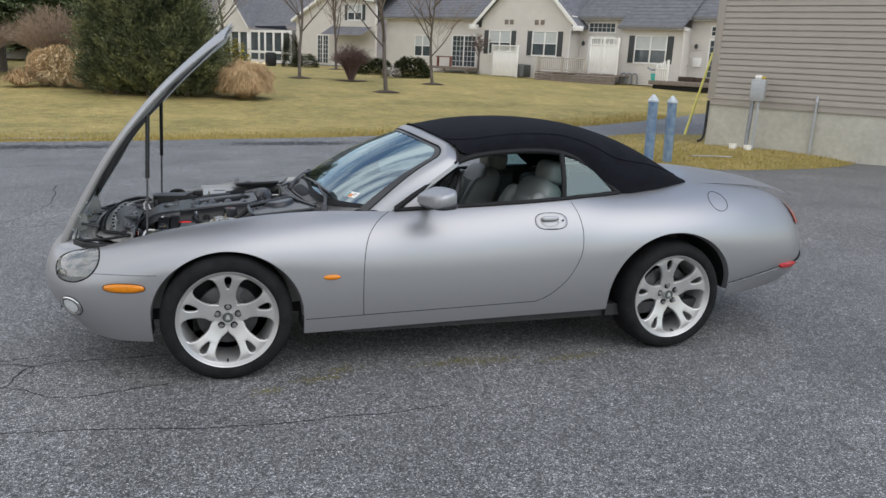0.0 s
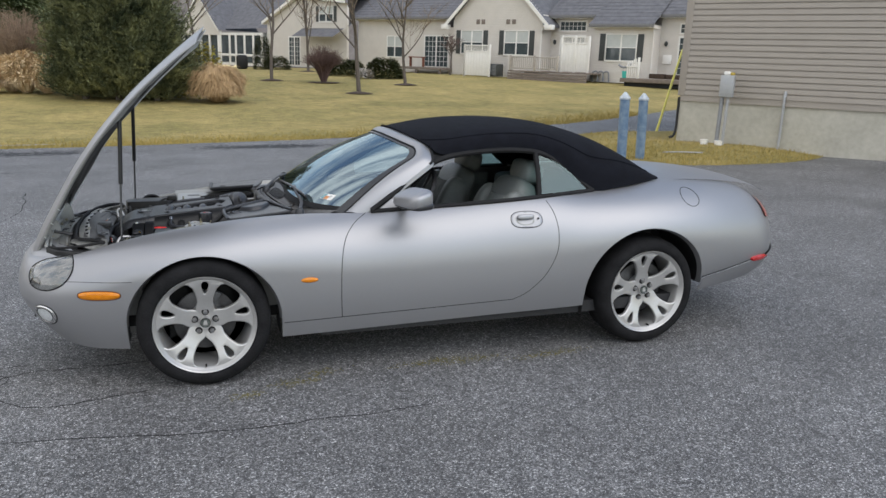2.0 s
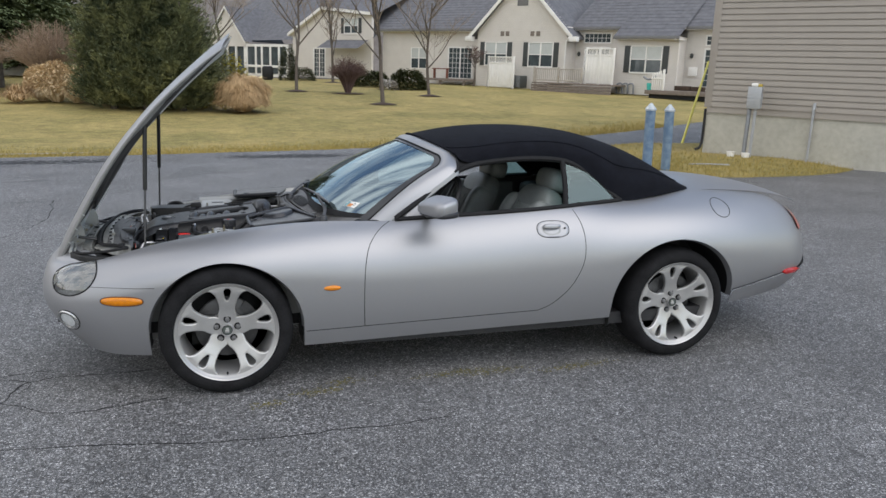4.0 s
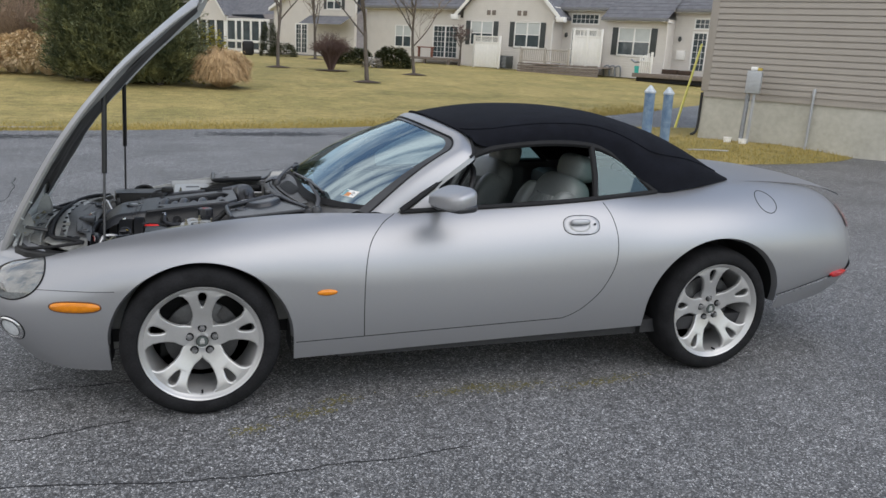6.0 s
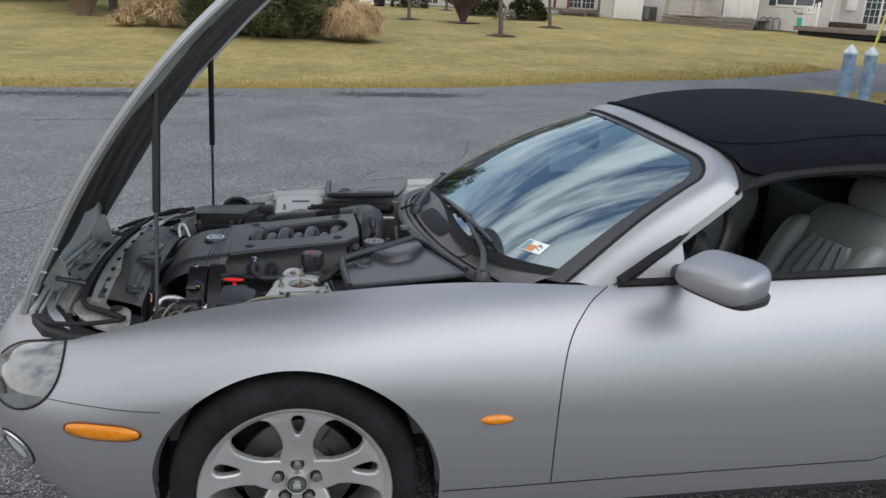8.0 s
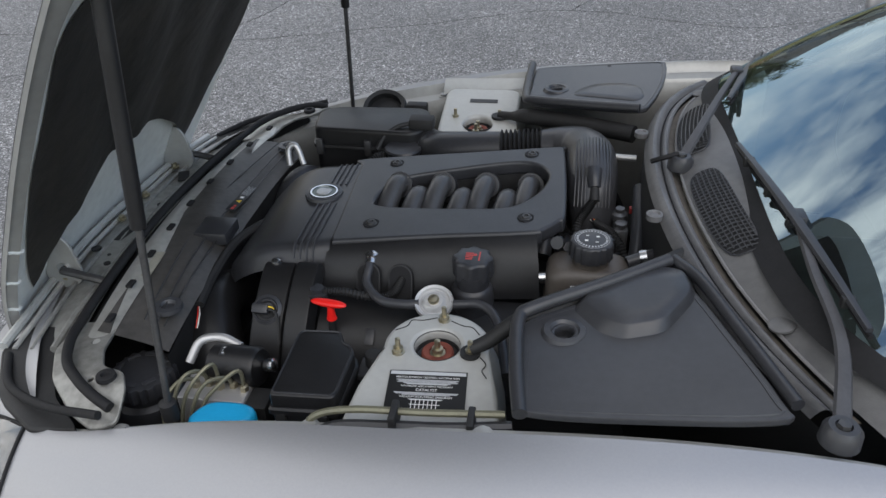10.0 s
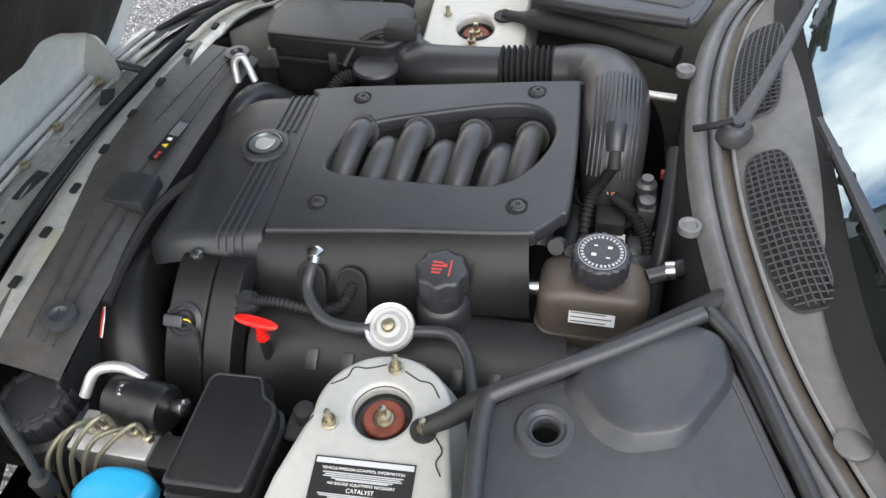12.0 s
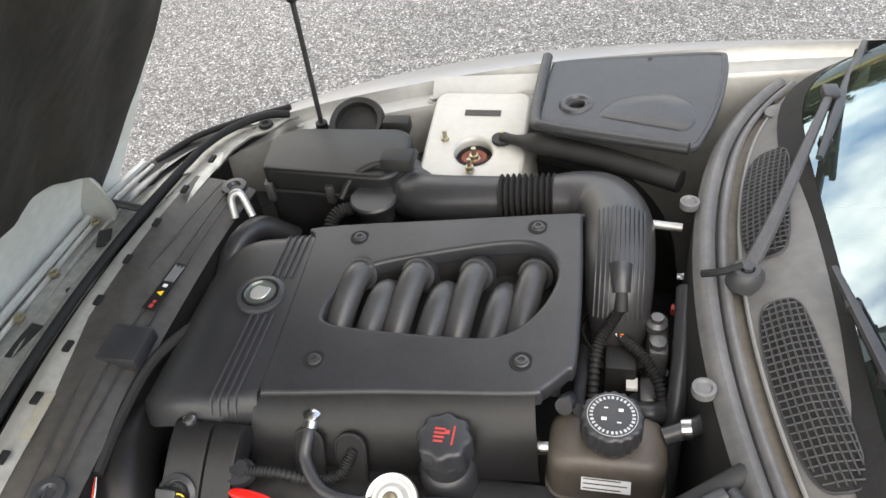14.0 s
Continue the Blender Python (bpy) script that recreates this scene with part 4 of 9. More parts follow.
for sg in (-1, 1):
    e = -42.1 + sg * 2.75
    hpart(Mesh().add([(e, 0.4, 2.2), (-42.1, 0.4, 5.2), (-42.1, -4, 5.2), (e, -4, 2.2), (e, 0.4, 2.02), (-42.1, 0.4, 5.0)], [(0, 1, 2, 3), (0, 4, 5, 1)]), "gable_roof", ROOF, w3)
    hpart(Mesh().add([(e, 0.41, 2.22), (-42.1, 0.41, 5.22), (-42.1, 0.41, 5.0), (e, 0.41, 2.0)], [(0, 1, 2, 3)]), "barge_board", TRIM, w3)
row = _row_keep
# white shed far off behind the pine
shd = thing("white_shed", (-12.5, 52, ground_z(-12, 52)), "small white clapboard outbuilding", "shed")
Mesh().box(-16.5, 49, 1.2, -9.6, 55, 3.4).obj("wall", TRIM, shd)
sx = Mesh()
for i in range(14):
    sx.box(-16.52, 48.98, 1.25 + 0.15 * i, -9.58, 49.0, 1.38 + 0.15 * i)
sx.obj("clapboard", TRIM, shd)
Mesh().add([(-16.8, 48.7, 3.4), (-9.3, 48.7, 3.4), (-9.3, 52, 5.2), (-16.8, 52, 5.2), (-9.3, 55.3, 3.4), (-16.8, 55.3, 3.4)], [(0, 1, 2, 3), (3, 2, 4, 5)]).obj("roof", ROOF, shd)

# distant wooded hillside
HILL = mat("bare_woods", (0.115, 0.10, 0.092), 1.0, vary=0.3, scale=0.35, color2=(0.20, 0.18, 0.165), bump=1.0, bscale=0.8, detail=9)
hm = Mesh()


def hill(u, v):
    a = radians(-60 + 150 * u)
    r = 85 + 60 * v
    h = 26 * v ** 0.8 + 2.5 * noise.noise((a * 9, v * 4, 1)) + 1.5 * noise.noise((a * 60, v * 20, 2))
    return (r * math.sin(a) + 6, r * math.cos(a) - 2, 1.5 + h)


hm.grid(hill, 300, 24)
tagged(hm.obj("backdrop", HILL, sharp=0), "distant leafless wooded hillside", "hillside", kind="structure")

# ---- the car: silver two-door convertible, nose towards -x, centre plane y = 0 ----
car = thing("convertible_car", (1.3, 0, 0), "silver two-door convertible with black soft top, bonnet open", "car")
HUB_Z, WB = 0.333, 2.588
ARCHES = ((0.008, 0.383, 0.358), (2.578, 0.42, 0.382))  # centre x, half width, rise over the hub

plan_pts = [(-0.955, 0.0), (-0.945, -0.2), (-0.905, -0.43), (-0.80, -0.64), (-0.63, -0.765), (-0.40, -0.835), (0.0, -0.885),
            (0.45, -0.885), (1.0, -0.878), (1.6, -0.882), (2.15, -0.898), (2.6, -0.905), (3.0, -0.875), (3.35, -0.795),
            (3.62, -0.69), (3.79, -0.50), (3.875, -0.25), (3.90, 0.0)]
_acc = [0.0]
for p, q in zip(plan_pts, plan_pts[1:]):
    _acc.append(_acc[-1] + math.dist(p, q))
PLAN = spl([(a / _acc[-1], *p) for a, p in zip(_acc, plan_pts)])
z_bot = spl([(-0.95, 0.30), (-0.8, 0.252), (-0.5, 0.215), (0.4, 0.225), (1.2, 0.238), (2.2, 0.260), (3.0, 0.292), (3.5, 0.318), (3.9, 0.365)])
z_mid = spl([(-0.95, 0.47), (-0.6, 0.50), (-0.3, 0.575), (0.0, 0.61), (0.35, 0.585), (0.75, 0.55), (1.5, 0.55), (2.1, 0.585), (2.6, 0.64), (3.0, 0.60), (3.4, 0.54), (3.9, 0.475)])
z_top = spl([(-0.95, 0.625), (-0.85, 0.65), (-0.66, 0.685), (-0.28, 0.770), (0.12, 0.826), (0.48, 0.852), (0.88, 0.852), (1.4, 0.872),
             (1.92, 0.902), (2.28, 0.918), (2.8, 0.955), (3.2, 0.945), (3.55, 0.902), (3.8, 0.83)])
d_top = spl([(-0.95, 0.06), (-0.85, 0.12), (-0.66, 0.165), (-0.28, 0.225), (0.12, 0.230), (0.48, 0.21), (0.88, 0.165), (1.4, 0.14),
             (1.92, 0.145), (2.28, 0.235), (2.8, 0.33), (3.2, 0.31), (3.55, 0.27), (3.9, 0.21)])
d_bot = spl([(-0.95, 0.14), (-0.6, 0.07), (0.5, 0.045), (2.2, 0.045), (3.0, 0.06), (3.85, 0.10)])
phi_max = spl([(-0.95, 80), (-0.2, 84), (0.5, 80), (0.9, 66), (1.9, 62), (2.4, 78), (2.9, 84), (3.85, 84)])


def frame_at(s):
    p = Vector((*PLAN(s), 0))
    e = 0.002
    t = (Vector((*PLAN(min(1, s + e)), 0)) - Vector((*PLAN(max(0, s - e)), 0))).normalized()
    return p, Vector((-t.y, t.x, 0))  # inward normal for the -y side


def body(s, ph, off=0.0):
    """The body skin: s runs along the plan from nose to tail, ph from -1 (bottom edge) over 0 (widest) to 1 (upper edge)."""
    p, n = frame_at(s)
    x = p.x
    zm = z_mid(x)
    if ph < 0:
        z = zm + ph * (zm - z_bot(x))
        d = d_bot(x) * abs(ph) ** 2.2
        nz = -0.3 * abs(ph)
    else:
        a = radians(phi_max(x)) * ph
        am = radians(phi_max(x))
        z = zm + (z_top(x) - zm) * math.sin(a) / math.sin(am)
        d = d_top(x) * (1 - math.cos(a)) / (1 - math.cos(am))
        nz = math.sin(a)
    q = p + n * d
    o = (-n * math.sqrt(max(0.0, 1 - nz * nz)) + Vector((0, 0, nz))) * off
    return Vector((q.x, q.y, z)) + o


def ph_of(x, z):
    zm = z_mid(x)
    if z <= zm:
        return (z - zm) / (zm - z_bot(x))
    am = radians(phi_max(x))
    return math.asin(min(1, (z - zm) / (z_top(x) - zm) * math.sin(am))) / am


_ss = [i / 600 for i in range(601)]
_sx = [PLAN(s)[0] for s in _ss]


def s_of(x):
    return float(np.interp(x, _sx, _ss))


def on_side(x, z, off=0.0):
    """The point of the near flank at this x and height."""
    s = s_of(x)
    for _ in range(3):
        q = body(s, ph_of(PLAN(s)[0], z))
        s = min(1, max(0, s + (x - q.x) * 0.19))
    return body(s, ph_of(PLAN(s)[0], z), off)


def low_edge(x):
    for c, r, h in ARCHES:
        if abs(x - c) < r:
            return HUB_Z + h * math.sqrt(1 - ((x - c) / r) ** 2)
    return None


cols = sorted(set([i / 330 for i in range(331)] + [s_of(c + k * r) for c, r, h in ARCHES for k in (-1.0, 1.0, -0.992, 0.992, -0.97, 0.97)]))
ROWS_V = 64
door_rear = spl([(0.30, 1.60), (0.335, 1.70), (0.372, 1.783), (0.45, 1.87), (0.535, 1.935), (0.66, 1.968), (0.78, 1.968), (0.86, 1.945), (0.91, 1.92)])
door_front = spl([(0.30, 0.708), (0.45, 0.703), (0.58, 0.706), (0.65, 0.713), (0.70, 0.724), (0.76, 0.751), (0.815, 0.805), (0.845, 0.858), (0.86, 0.90)])
sill_top = lin([(0.3, 0.305), (0.712, 0.314), (1.545, 0.331), (2.2, 0.36)])


def panel_of(x, z):
    if x < -0.30 and z < 0.577 + 0.02 * max(0, -x - 0.6):
        return "front_bumper"
    if x > 2.96 and z < 0.37 + 0.14 * (x - 2.98):
        return "rear_bumper"
    if 0.38 < x < 2.2 and z < sill_top(x):
        return "sill"
    if x < door_front(z):
        return "front_wing"
    if x < door_rear(z):
        return "door"
    return "rear_quarter"


def side_panels(sign):
    pts, pars, skin = [], [], {}
    proud = {"rear_bumper": 0.012}
    for s in cols:
        x = PLAN(s)[0]
        lo = low_edge(x)
        p0 = -1.0 if lo is None else ph_of(x, lo)
        col, par = [], []
        for j in range(ROWS_V + 1):
            ph = max(p0, -1 + 2 * j / ROWS_V)
            q = body(s, ph)
            col.append((q.x, q.y * sign, q.z))
            par.append((s, ph))
        pts.append(col)
        pars.append(par)
    for i in range(len(cols) - 1):
        for j in range(ROWS_V):
            q = [(i, j), (i + 1, j), (i + 1, j + 1), (i, j + 1)]
            c = [sum(pts[a][b][k] for a, b in q) / 4 for k in (0, 2)]
            skin.setdefault(panel_of(*c), []).append(q if sign > 0 else q[::-1])
    for name, quads in skin.items():
        idx, me = {}, Mesh()
        for q in quads:
            f = []
            for k in q:
                if k not in idx:
                    idx[k] = len(me.v)
                    q3 = body(*pars[k[0]][k[1]], proud.get(name, 0.0))
                    me.v.append((q3.x, q3.y * sign, q3.z))
                f.append(idx[k])
            me.f.append(tuple(f))
        me.obj(name, PAINT, car, sharp=60)
    # rolled lips inside the wheel arches
    for c, r, h in ARCHES:
        def lip(u, v):
            a = math.pi * u
            q = on_side(c + r * math.cos(a), HUB_Z + h * math.sin(a))
            k = 1 - 0.03 * v
            return (c + r * k * math.cos(a), (q.y + 0.035 * v) * sign, HUB_Z + h * k * math.sin(a))
        Mesh().grid(lip, 48, 2, flip=sign < 0).obj("arch_lip", PAINT, car)

        def liner(u, v):
            a = math.pi * min(1.0, max(0.0, 1.3 * u - 0.15))
            low = 0.14 * (max(0.0, 0.15 - 1.3 * u) * (c < 1) + max(0.0, 1.3 * u - 1.15)) / 0.15
            rk = 0.975 if v == 0 else 1.01
            y0 = on_side(c + r * rk * math.cos(a), HUB_Z + h * rk * math.sin(a)).y + 0.030 + 0.10 * low
            return (c + r * rk * math.cos(a), (y0 + (-0.505 - y0) * v) * sign, HUB_Z - low + h * rk * math.sin(a))
        lm = Mesh().grid(liner, 78, 3)
        lm.add([(c + (r + 0.006) * math.cos(radians(k)), -0.51 * sign, HUB_Z + (h + 0.006) * math.sin(radians(k))) for k in range(0, 181, 9)], [tuple(range(21))])
        lm.obj("arch_liner", PLASTIC_MATT, car)


side_panels(1)
side_panels(-1)


def strip_on(points, width, off, name, material, parent=car, sign=1, label=""):
    """A thin line lying on the flank through (x, z) points."""
    f = spl([(i, *p) for i, p in enumerate(points)])
    n = (len(points) - 1) * 8
    P = [on_side(*f(i * (len(points) - 1) / n), off) for i in range(n + 1)]
    return Mesh().tube([(p.x, p.y * sign, p.z) for p in P], width / 2, 6, smooth=0).obj(name, material, parent, label)


for sg in (1, -1):
    strip_on([(door_front(z), z) for z in (0.315, 0.42, 0.52, 0.58, 0.64, 0.70, 0.74, 0.77, 0.80, 0.825, 0.85)], 0.0045, -0.001, "door_gap", SEAM, sign=sg)
    strip_on([(door_rear(z), z) for z in (0.335, 0.36, 0.40, 0.48, 0.60, 0.72, 0.82, 0.89)], 0.0045, -0.001, "door_gap", SEAM, sign=sg)
    strip_on([(0.40, 0.308), (0.72, 0.314), (1.2, 0.323), (1.70, 0.335)], 0.004, 0.0, "sill_gap", SEAM, sign=sg)
    strip_on([(-0.68, 0.572), (-0.6, 0.576), (-0.5, 0.577), (-0.42, 0.576), (-0.33, 0.577)], 0.0035, -0.001, "bumper_gap", SEAM, sign=sg)
    strip_on([(3.0, 0.375), (3.2, 0.405), (3.45, 0.44), (3.58, 0.459)], 0.006, -0.001, "bumper_gap", SEAM, sign=sg)

# painted nose skin between the wing tops and the front edge of the bonnet
def nose_skin(u, v, sg):
    o = body(s_of(-0.68) * u, 1.0)
    i = Vector((-0.803 + 0.10 * u ** 1.6, -0.415 * u, 0.690 + 0.006 * u))
    p = o.lerp(i, v)
    return Vector((p.x, p.y * sg, p.z + 0.012 * math.sin(math.pi * v)))


for sg in (1, -1):
    Mesh().grid(lambda u, v: nose_skin(u, v, sg), 30, 8, flip=sg < 0).obj("nose_skin", PAINT, car, sharp=60)

# boot lid and the deck behind the soft top
edge_y = lambda x: abs(body(s_of(x), 1.0).y)


def deck(u, v):
    x = 2.45 + 1.34 * u
    e = edge_y(min(x, 3.80))
    y = -e + 2 * e * v
    zt = z_top(min(x, 3.8))
    return (x + 0.02 * u * (1 - (2 * v - 1) ** 2), y, zt + 0.055 * (1 - (2 * v - 1) ** 2) * (1 - 0.4 * u))


Mesh().grid(deck, 40, 30).obj("boot_lid", PAINT, car)

# bonnet: shaped closed, then swung up about its front hinge
HINGE, OPEN = Vector((-0.79, 0, 0.655)), 45.2
bon_e = spl([(-0.88, 0.32), (-0.80, 0.360), (-0.66, 0.408), (-0.45, 0.446), (-0.28, 0.478), (0.0, 0.548), (0.2, 0.59), (0.62, 0.62)])
bon_c = spl([(-0.88, 0.014), (-0.70, 0.018), (-0.515, 0.020), (-0.237, 0.022), (0.025, 0.022), (0.315, 0.022), (0.62, 0.024)])


bon_lift = spl([(-0.88, 0.010), (-0.72, 0.040), (-0.55, 0.052), (-0.2, 0.056), (0.1, 0.042), (0.4, 0.008), (0.62, -0.020)])


def bonnet_pt(u, v, off=0.0):
    x = -0.88 + 1.50 * u
    e = bon_e(x)
    k = 2 * v - 1
    xx = x + 0.05 * (1 - k * k) * (u - 0.55) * 2 - 0.07 * abs(k) ** 7 * u ** 6
    crown = bon_c(x)
    z = z_top(x) + 0.004 + bon_lift(x) + 0.004 + crown * (1 - abs(k) ** 2.2) - 0.014 * max(0.0, (abs(k) - 0.86) / 0.14) ** 2
    off *= 1 - 0.6 * u * u
    return Vector((xx, e * k, z - off))


SWING = Matrix.Translation(HINGE) @ Matrix.Rotation(-radians(OPEN), 4, "Y") @ Matrix.Translation(-HINGE)
bonnet = Mesh().grid(lambda u, v: SWING @ bonnet_pt(u, v), 40, 30).obj("bonnet", PAINT, car, "raised front-hinged bonnet")
rim = Mesh()
loop = [(i / 40, 0) for i in range(41)] + [(1, j / 30) for j in range(1, 31)] + [(1 - i / 40, 1) for i in range(1, 41)] + [(0, 1 - j / 30) for j in range(1, 30)]
n_ = len(loop)


def inner_off(u, k):
    """Depth of the inner frame under the skin: a folded hem, then an upright wall to the level of the lining."""
    t = min(1.0, (1 - abs(k)) / 0.06)
    q = min(1.0, max(0.0, (u - 0.50) / 0.12))
    return 0.008 + (0.024 + 0.016 * q * q * (3 - 2 * q)) * t * t * (3 - 2 * t)


ring = [SWING @ bonnet_pt(u, v, 0.001) for u, v in loop] + [SWING @ bonnet_pt(u, v, 0.010) for u, v in loop]
rim.add(ring, [(i, (i + 1) % n_, n_ + (i + 1) % n_, n_ + i) for i in range(n_)])
for va, vb in ((0.0, 0.026), (0.974, 1.0)):
    rim.grid(lambda u, v: SWING @ bonnet_pt(u, va + (vb - va) * v, inner_off(u, 2 * (va + (vb - va) * v) - 1)), 40, 4, flip=True)
rim.obj("bonnet_hem", PAINT_DULL, bonnet, "folded dull silver hem of the bonnet")
rim = Mesh().grid(lambda u, v: SWING @ bonnet_pt(u, 0.026 + 0.948 * v, inner_off(u, 2 * (0.026 + 0.948 * v) - 1)), 40, 96, flip=True)
rim.obj("inner_panel", PRIMER, bonnet, "dull grey painted bonnet underside")

# windscreen
def ws(a, b, off=0.0):
    """a from -1 to 1 across, b from 0 at the cowl to 1 at the header."""
    k = 1 - a * a
    k2 = 1 - abs(a) ** 5
    lo = Vector((0.885 - 0.378 * k2, 0.715 * a, 0.862 + 0.055 * k))
    hi = Vector((1.275 - 0.135 * k, 0.555 * a, 1.170 + 0.075 * k))
    p = lo.lerp(hi, b)
    n = Vector((-0.62, 0.25 * a, 0.72)).normalized()
    return p + n * (0.035 * math.sin(math.pi * b) + off)


screen = Mesh().grid(lambda u, v: ws((2 * u - 1) * 0.99, 0.0 + 0.975 * v), 36, 20, flip=True)
screen = screen.obj("windscreen", WINDSCREEN, car, "raked tinted windscreen mirroring cloudy sky")
screen.visible_shadow = False


def screen_path(A, B, ra, rb, n=14, slope=0.0, foot=-0.06):
    """The outline of the glass in its own (across, up) coordinates: up one pillar, over the header, down the other."""
    half = [(-A + slope * (1 - i / n), foot + (B - rb - foot) * i / n) for i in range(n)]
    half += [(-A + ra * (1 - math.cos(t)), B - rb + rb * math.sin(t)) for t in [math.pi / 2 * i / n for i in range(n)]]
    half += [(-A + ra + (A - ra) * i / n, B) for i in range(n + 1)]
    return half + [(-a, b) for a, b in half[-2::-1]]


p_in, p_out = screen_path(0.985, 0.950, 0.15, 0.17, slope=0.043), screen_path(1.10, 1.065, 0.24, 0.24, slope=0.105, foot=-0.055)


def frame_pt(u, v):
    k = u * (len(p_in) - 1)
    i = min(int(k), len(p_in) - 2)
    f = k - i
    q = [(1 - f) * ((1 - v) * a[c] + v * b[c]) + f * ((1 - v) * a2[c] + v * b2[c]) for c in (0, 1) for a, b, a2, b2 in [(p_in[i], p_out[i], p_in[i + 1], p_out[i + 1])]]
    return ws(q[0], q[1], 0.003 + 0.017 * math.sin(math.pi * min(1, v * 0.85 + 0.05)) - 0.018 * v ** 3)


fr_ = Mesh().grid(frame_pt, len(p_in) - 1, 8)
fr_.grid(lambda u, v: frame_pt(u, 1.0) + Vector((0.012, 0, -0.02)) * v, len(p_in) - 1, 1)
frame_ = fr_.obj("windscreen_frame", PAINT, car)
seal_line = spl([(0, 0.905, 0.715, 0.862), (0.2, 1.0, 0.70, 0.925), (0.45, 1.12, 0.668, 1.005), (0.66, 1.22, 0.635, 1.068), (0.85, 1.31, 0.607, 1.112), (1, 1.40, 0.601, 1.130)])
for sg in (1, -1):
    def pillar_rubber(u, v):
        p = frame_pt(0.36 * u, 1.0)
        q = seal_line(min(1, u * 1.12))
        return (p.x * (1 - v) + q[0] * v, -(abs(p.y) * (1 - v) + q[1] * v) * sg, p.z * (1 - v) + q[2] * v + 0.004 * math.sin(math.pi * v))
    Mesh().grid(pillar_rubber, 30, 3, flip=sg < 0).obj("pillar_seal", RUBBER, frame_)
p_frit = screen_path(0.947, 0.918, 0.15, 0.18, slope=0.043)


def frit_pt(u, v):
    i = int(round(u * (len(p_in) - 1)))
    return ws(p_in[i][0] * v + p_frit[i][0] * (1 - v), p_in[i][1] * v + p_frit[i][1] * (1 - v), 0.0035)


Mesh().grid(frit_pt, len(p_in) - 1, 2).obj("glass_border", PLASTIC_GREY, screen, "dark printed border of the glass")
Mesh().tube([ws(a, b, 0.004) for a, b in p_in], 0.0065, 6, smooth=0).obj("windscreen_seal", RUBBER, frame_)
Mesh().tube([frame_pt(0.16 + 0.68 * i / 60, 1.0) + Vector((0.004, 0, 0.002)) for i in range(61)], 0.007, 6, smooth=0).obj("header_seal", RUBBER, frame_)
band = Mesh().grid(lambda u, v: ws((2 * u - 1) * 0.95, -0.05 + 0.056 * v + 0.015 * (2 * u - 1) ** 8, 0.002), 36, 3)
band.obj("lower_seal", RUBBER, screen, "dark band along the foot of the windscreen")
# inspection sticker inside the glass
st = Mesh().grid(lambda u, v: ws(-0.775 - 0.068 * u, 0.068 + 0.066 * v, 0.0015), 4, 3).obj("sticker", WHITE, screen, "square inspection sticker")
Mesh().grid(lambda u, v: ws(-0.795 - 0.024 * u, 0.073 + 0.036 * v, 0.003), 2, 2).obj("orange_patch", mat("sticker_orange", (0.55, 0.23, 0.09), 0.5), st)


def words(text, size, at, material, name, parent, extrude=0.0):
    """Raised or printed lettering in the built-in font."""
    cu = bpy.data.curves.new("text", "FONT")
    cu.body, cu.size, cu.align_x, cu.align_y, cu.extrude = text, size, "CENTER", "CENTER", extrude
    ob = bpy.data.objects.new("text", cu)
    scene.collection.objects.link(ob)
    me = bpy.data.meshes.new_from_object(ob.evaluated_get(bpy.context.evaluated_depsgraph_get()))
    bpy.data.objects.remove(ob)
    m = Mesh()
    m.add([v.co.copy() for v in me.vertices], [tuple(p.vertices) for p in me.polygons], at)
    bpy.data.meshes.remove(me)
    return m.obj(name, material, parent)


def facing(p, right, up):
    """A frame at p whose x runs along right and whose y runs along up."""
    r = Vector(right).normalized()
    n = r.cross(Vector(up)).normalized()
    u = n.cross(r)
    m = Matrix((r, u, n)).transposed().to_4x4()
    m.translation = p
    return m


Mesh().grid(lambda u, v: ws(-0.778 - 0.018 * u, 0.071 + 0.058 * v, 0.0028), 2, 2).obj("teal_patch", mat("sticker_teal", (0.16, 0.30, 0.33), 0.5), st)
words("19", 0.024, facing(ws(-0.828, 0.101, 0.003), ws(-0.82, 0.33) - ws(-0.82, 0.22), ws(-0.76, 0.24) - ws(-0.86, 0.24)), BLACKPRINT, "sticker_print", st)

# soft top
zc = spl([(1.18, 1.252), (1.40, 1.297), (1.65, 1.323), (1.95, 1.322), (2.2, 1.290), (2.45, 1.216), (2.65, 1.112), (2.82, 0.992)])
ze = spl([(1.18, 1.15), (1.30, 1.122), (1.5, 1.160), (1.75, 1.175), (1.95, 1.155), (2.08, 1.09), (2.18, 1.005), (2.28, 0.922), (2.5, 0.938), (2.82, 0.962)])
ye = spl([(1.18, 0.57), (1.3, 0.60), (1.6, 0.605), (1.95, 0.60), (2.28, 0.672), (2.55, 0.65), (2.82, 0.55)])


def top_fn(u, v, off=0.0):
    x = 1.24 + 1.58 * u
    k = 2 * v - 1
    e, zl, zh = ye(x), ze(x), zc(x)
    a = k * math.pi / 2
    y = (e + off) * math.copysign(abs(math.sin(a)) ** 0.9, a)
    z = zl + (zh + off - zl) * max(0, math.cos(a)) ** 0.62
    p = Vector((x, y, z))
    f = ws(k * 1.03, 1.05, 0.012 + off)
    t = max(0.0, 1 - u / 0.13)
    return p.lerp(f, t * t * (3 - 2 * t))


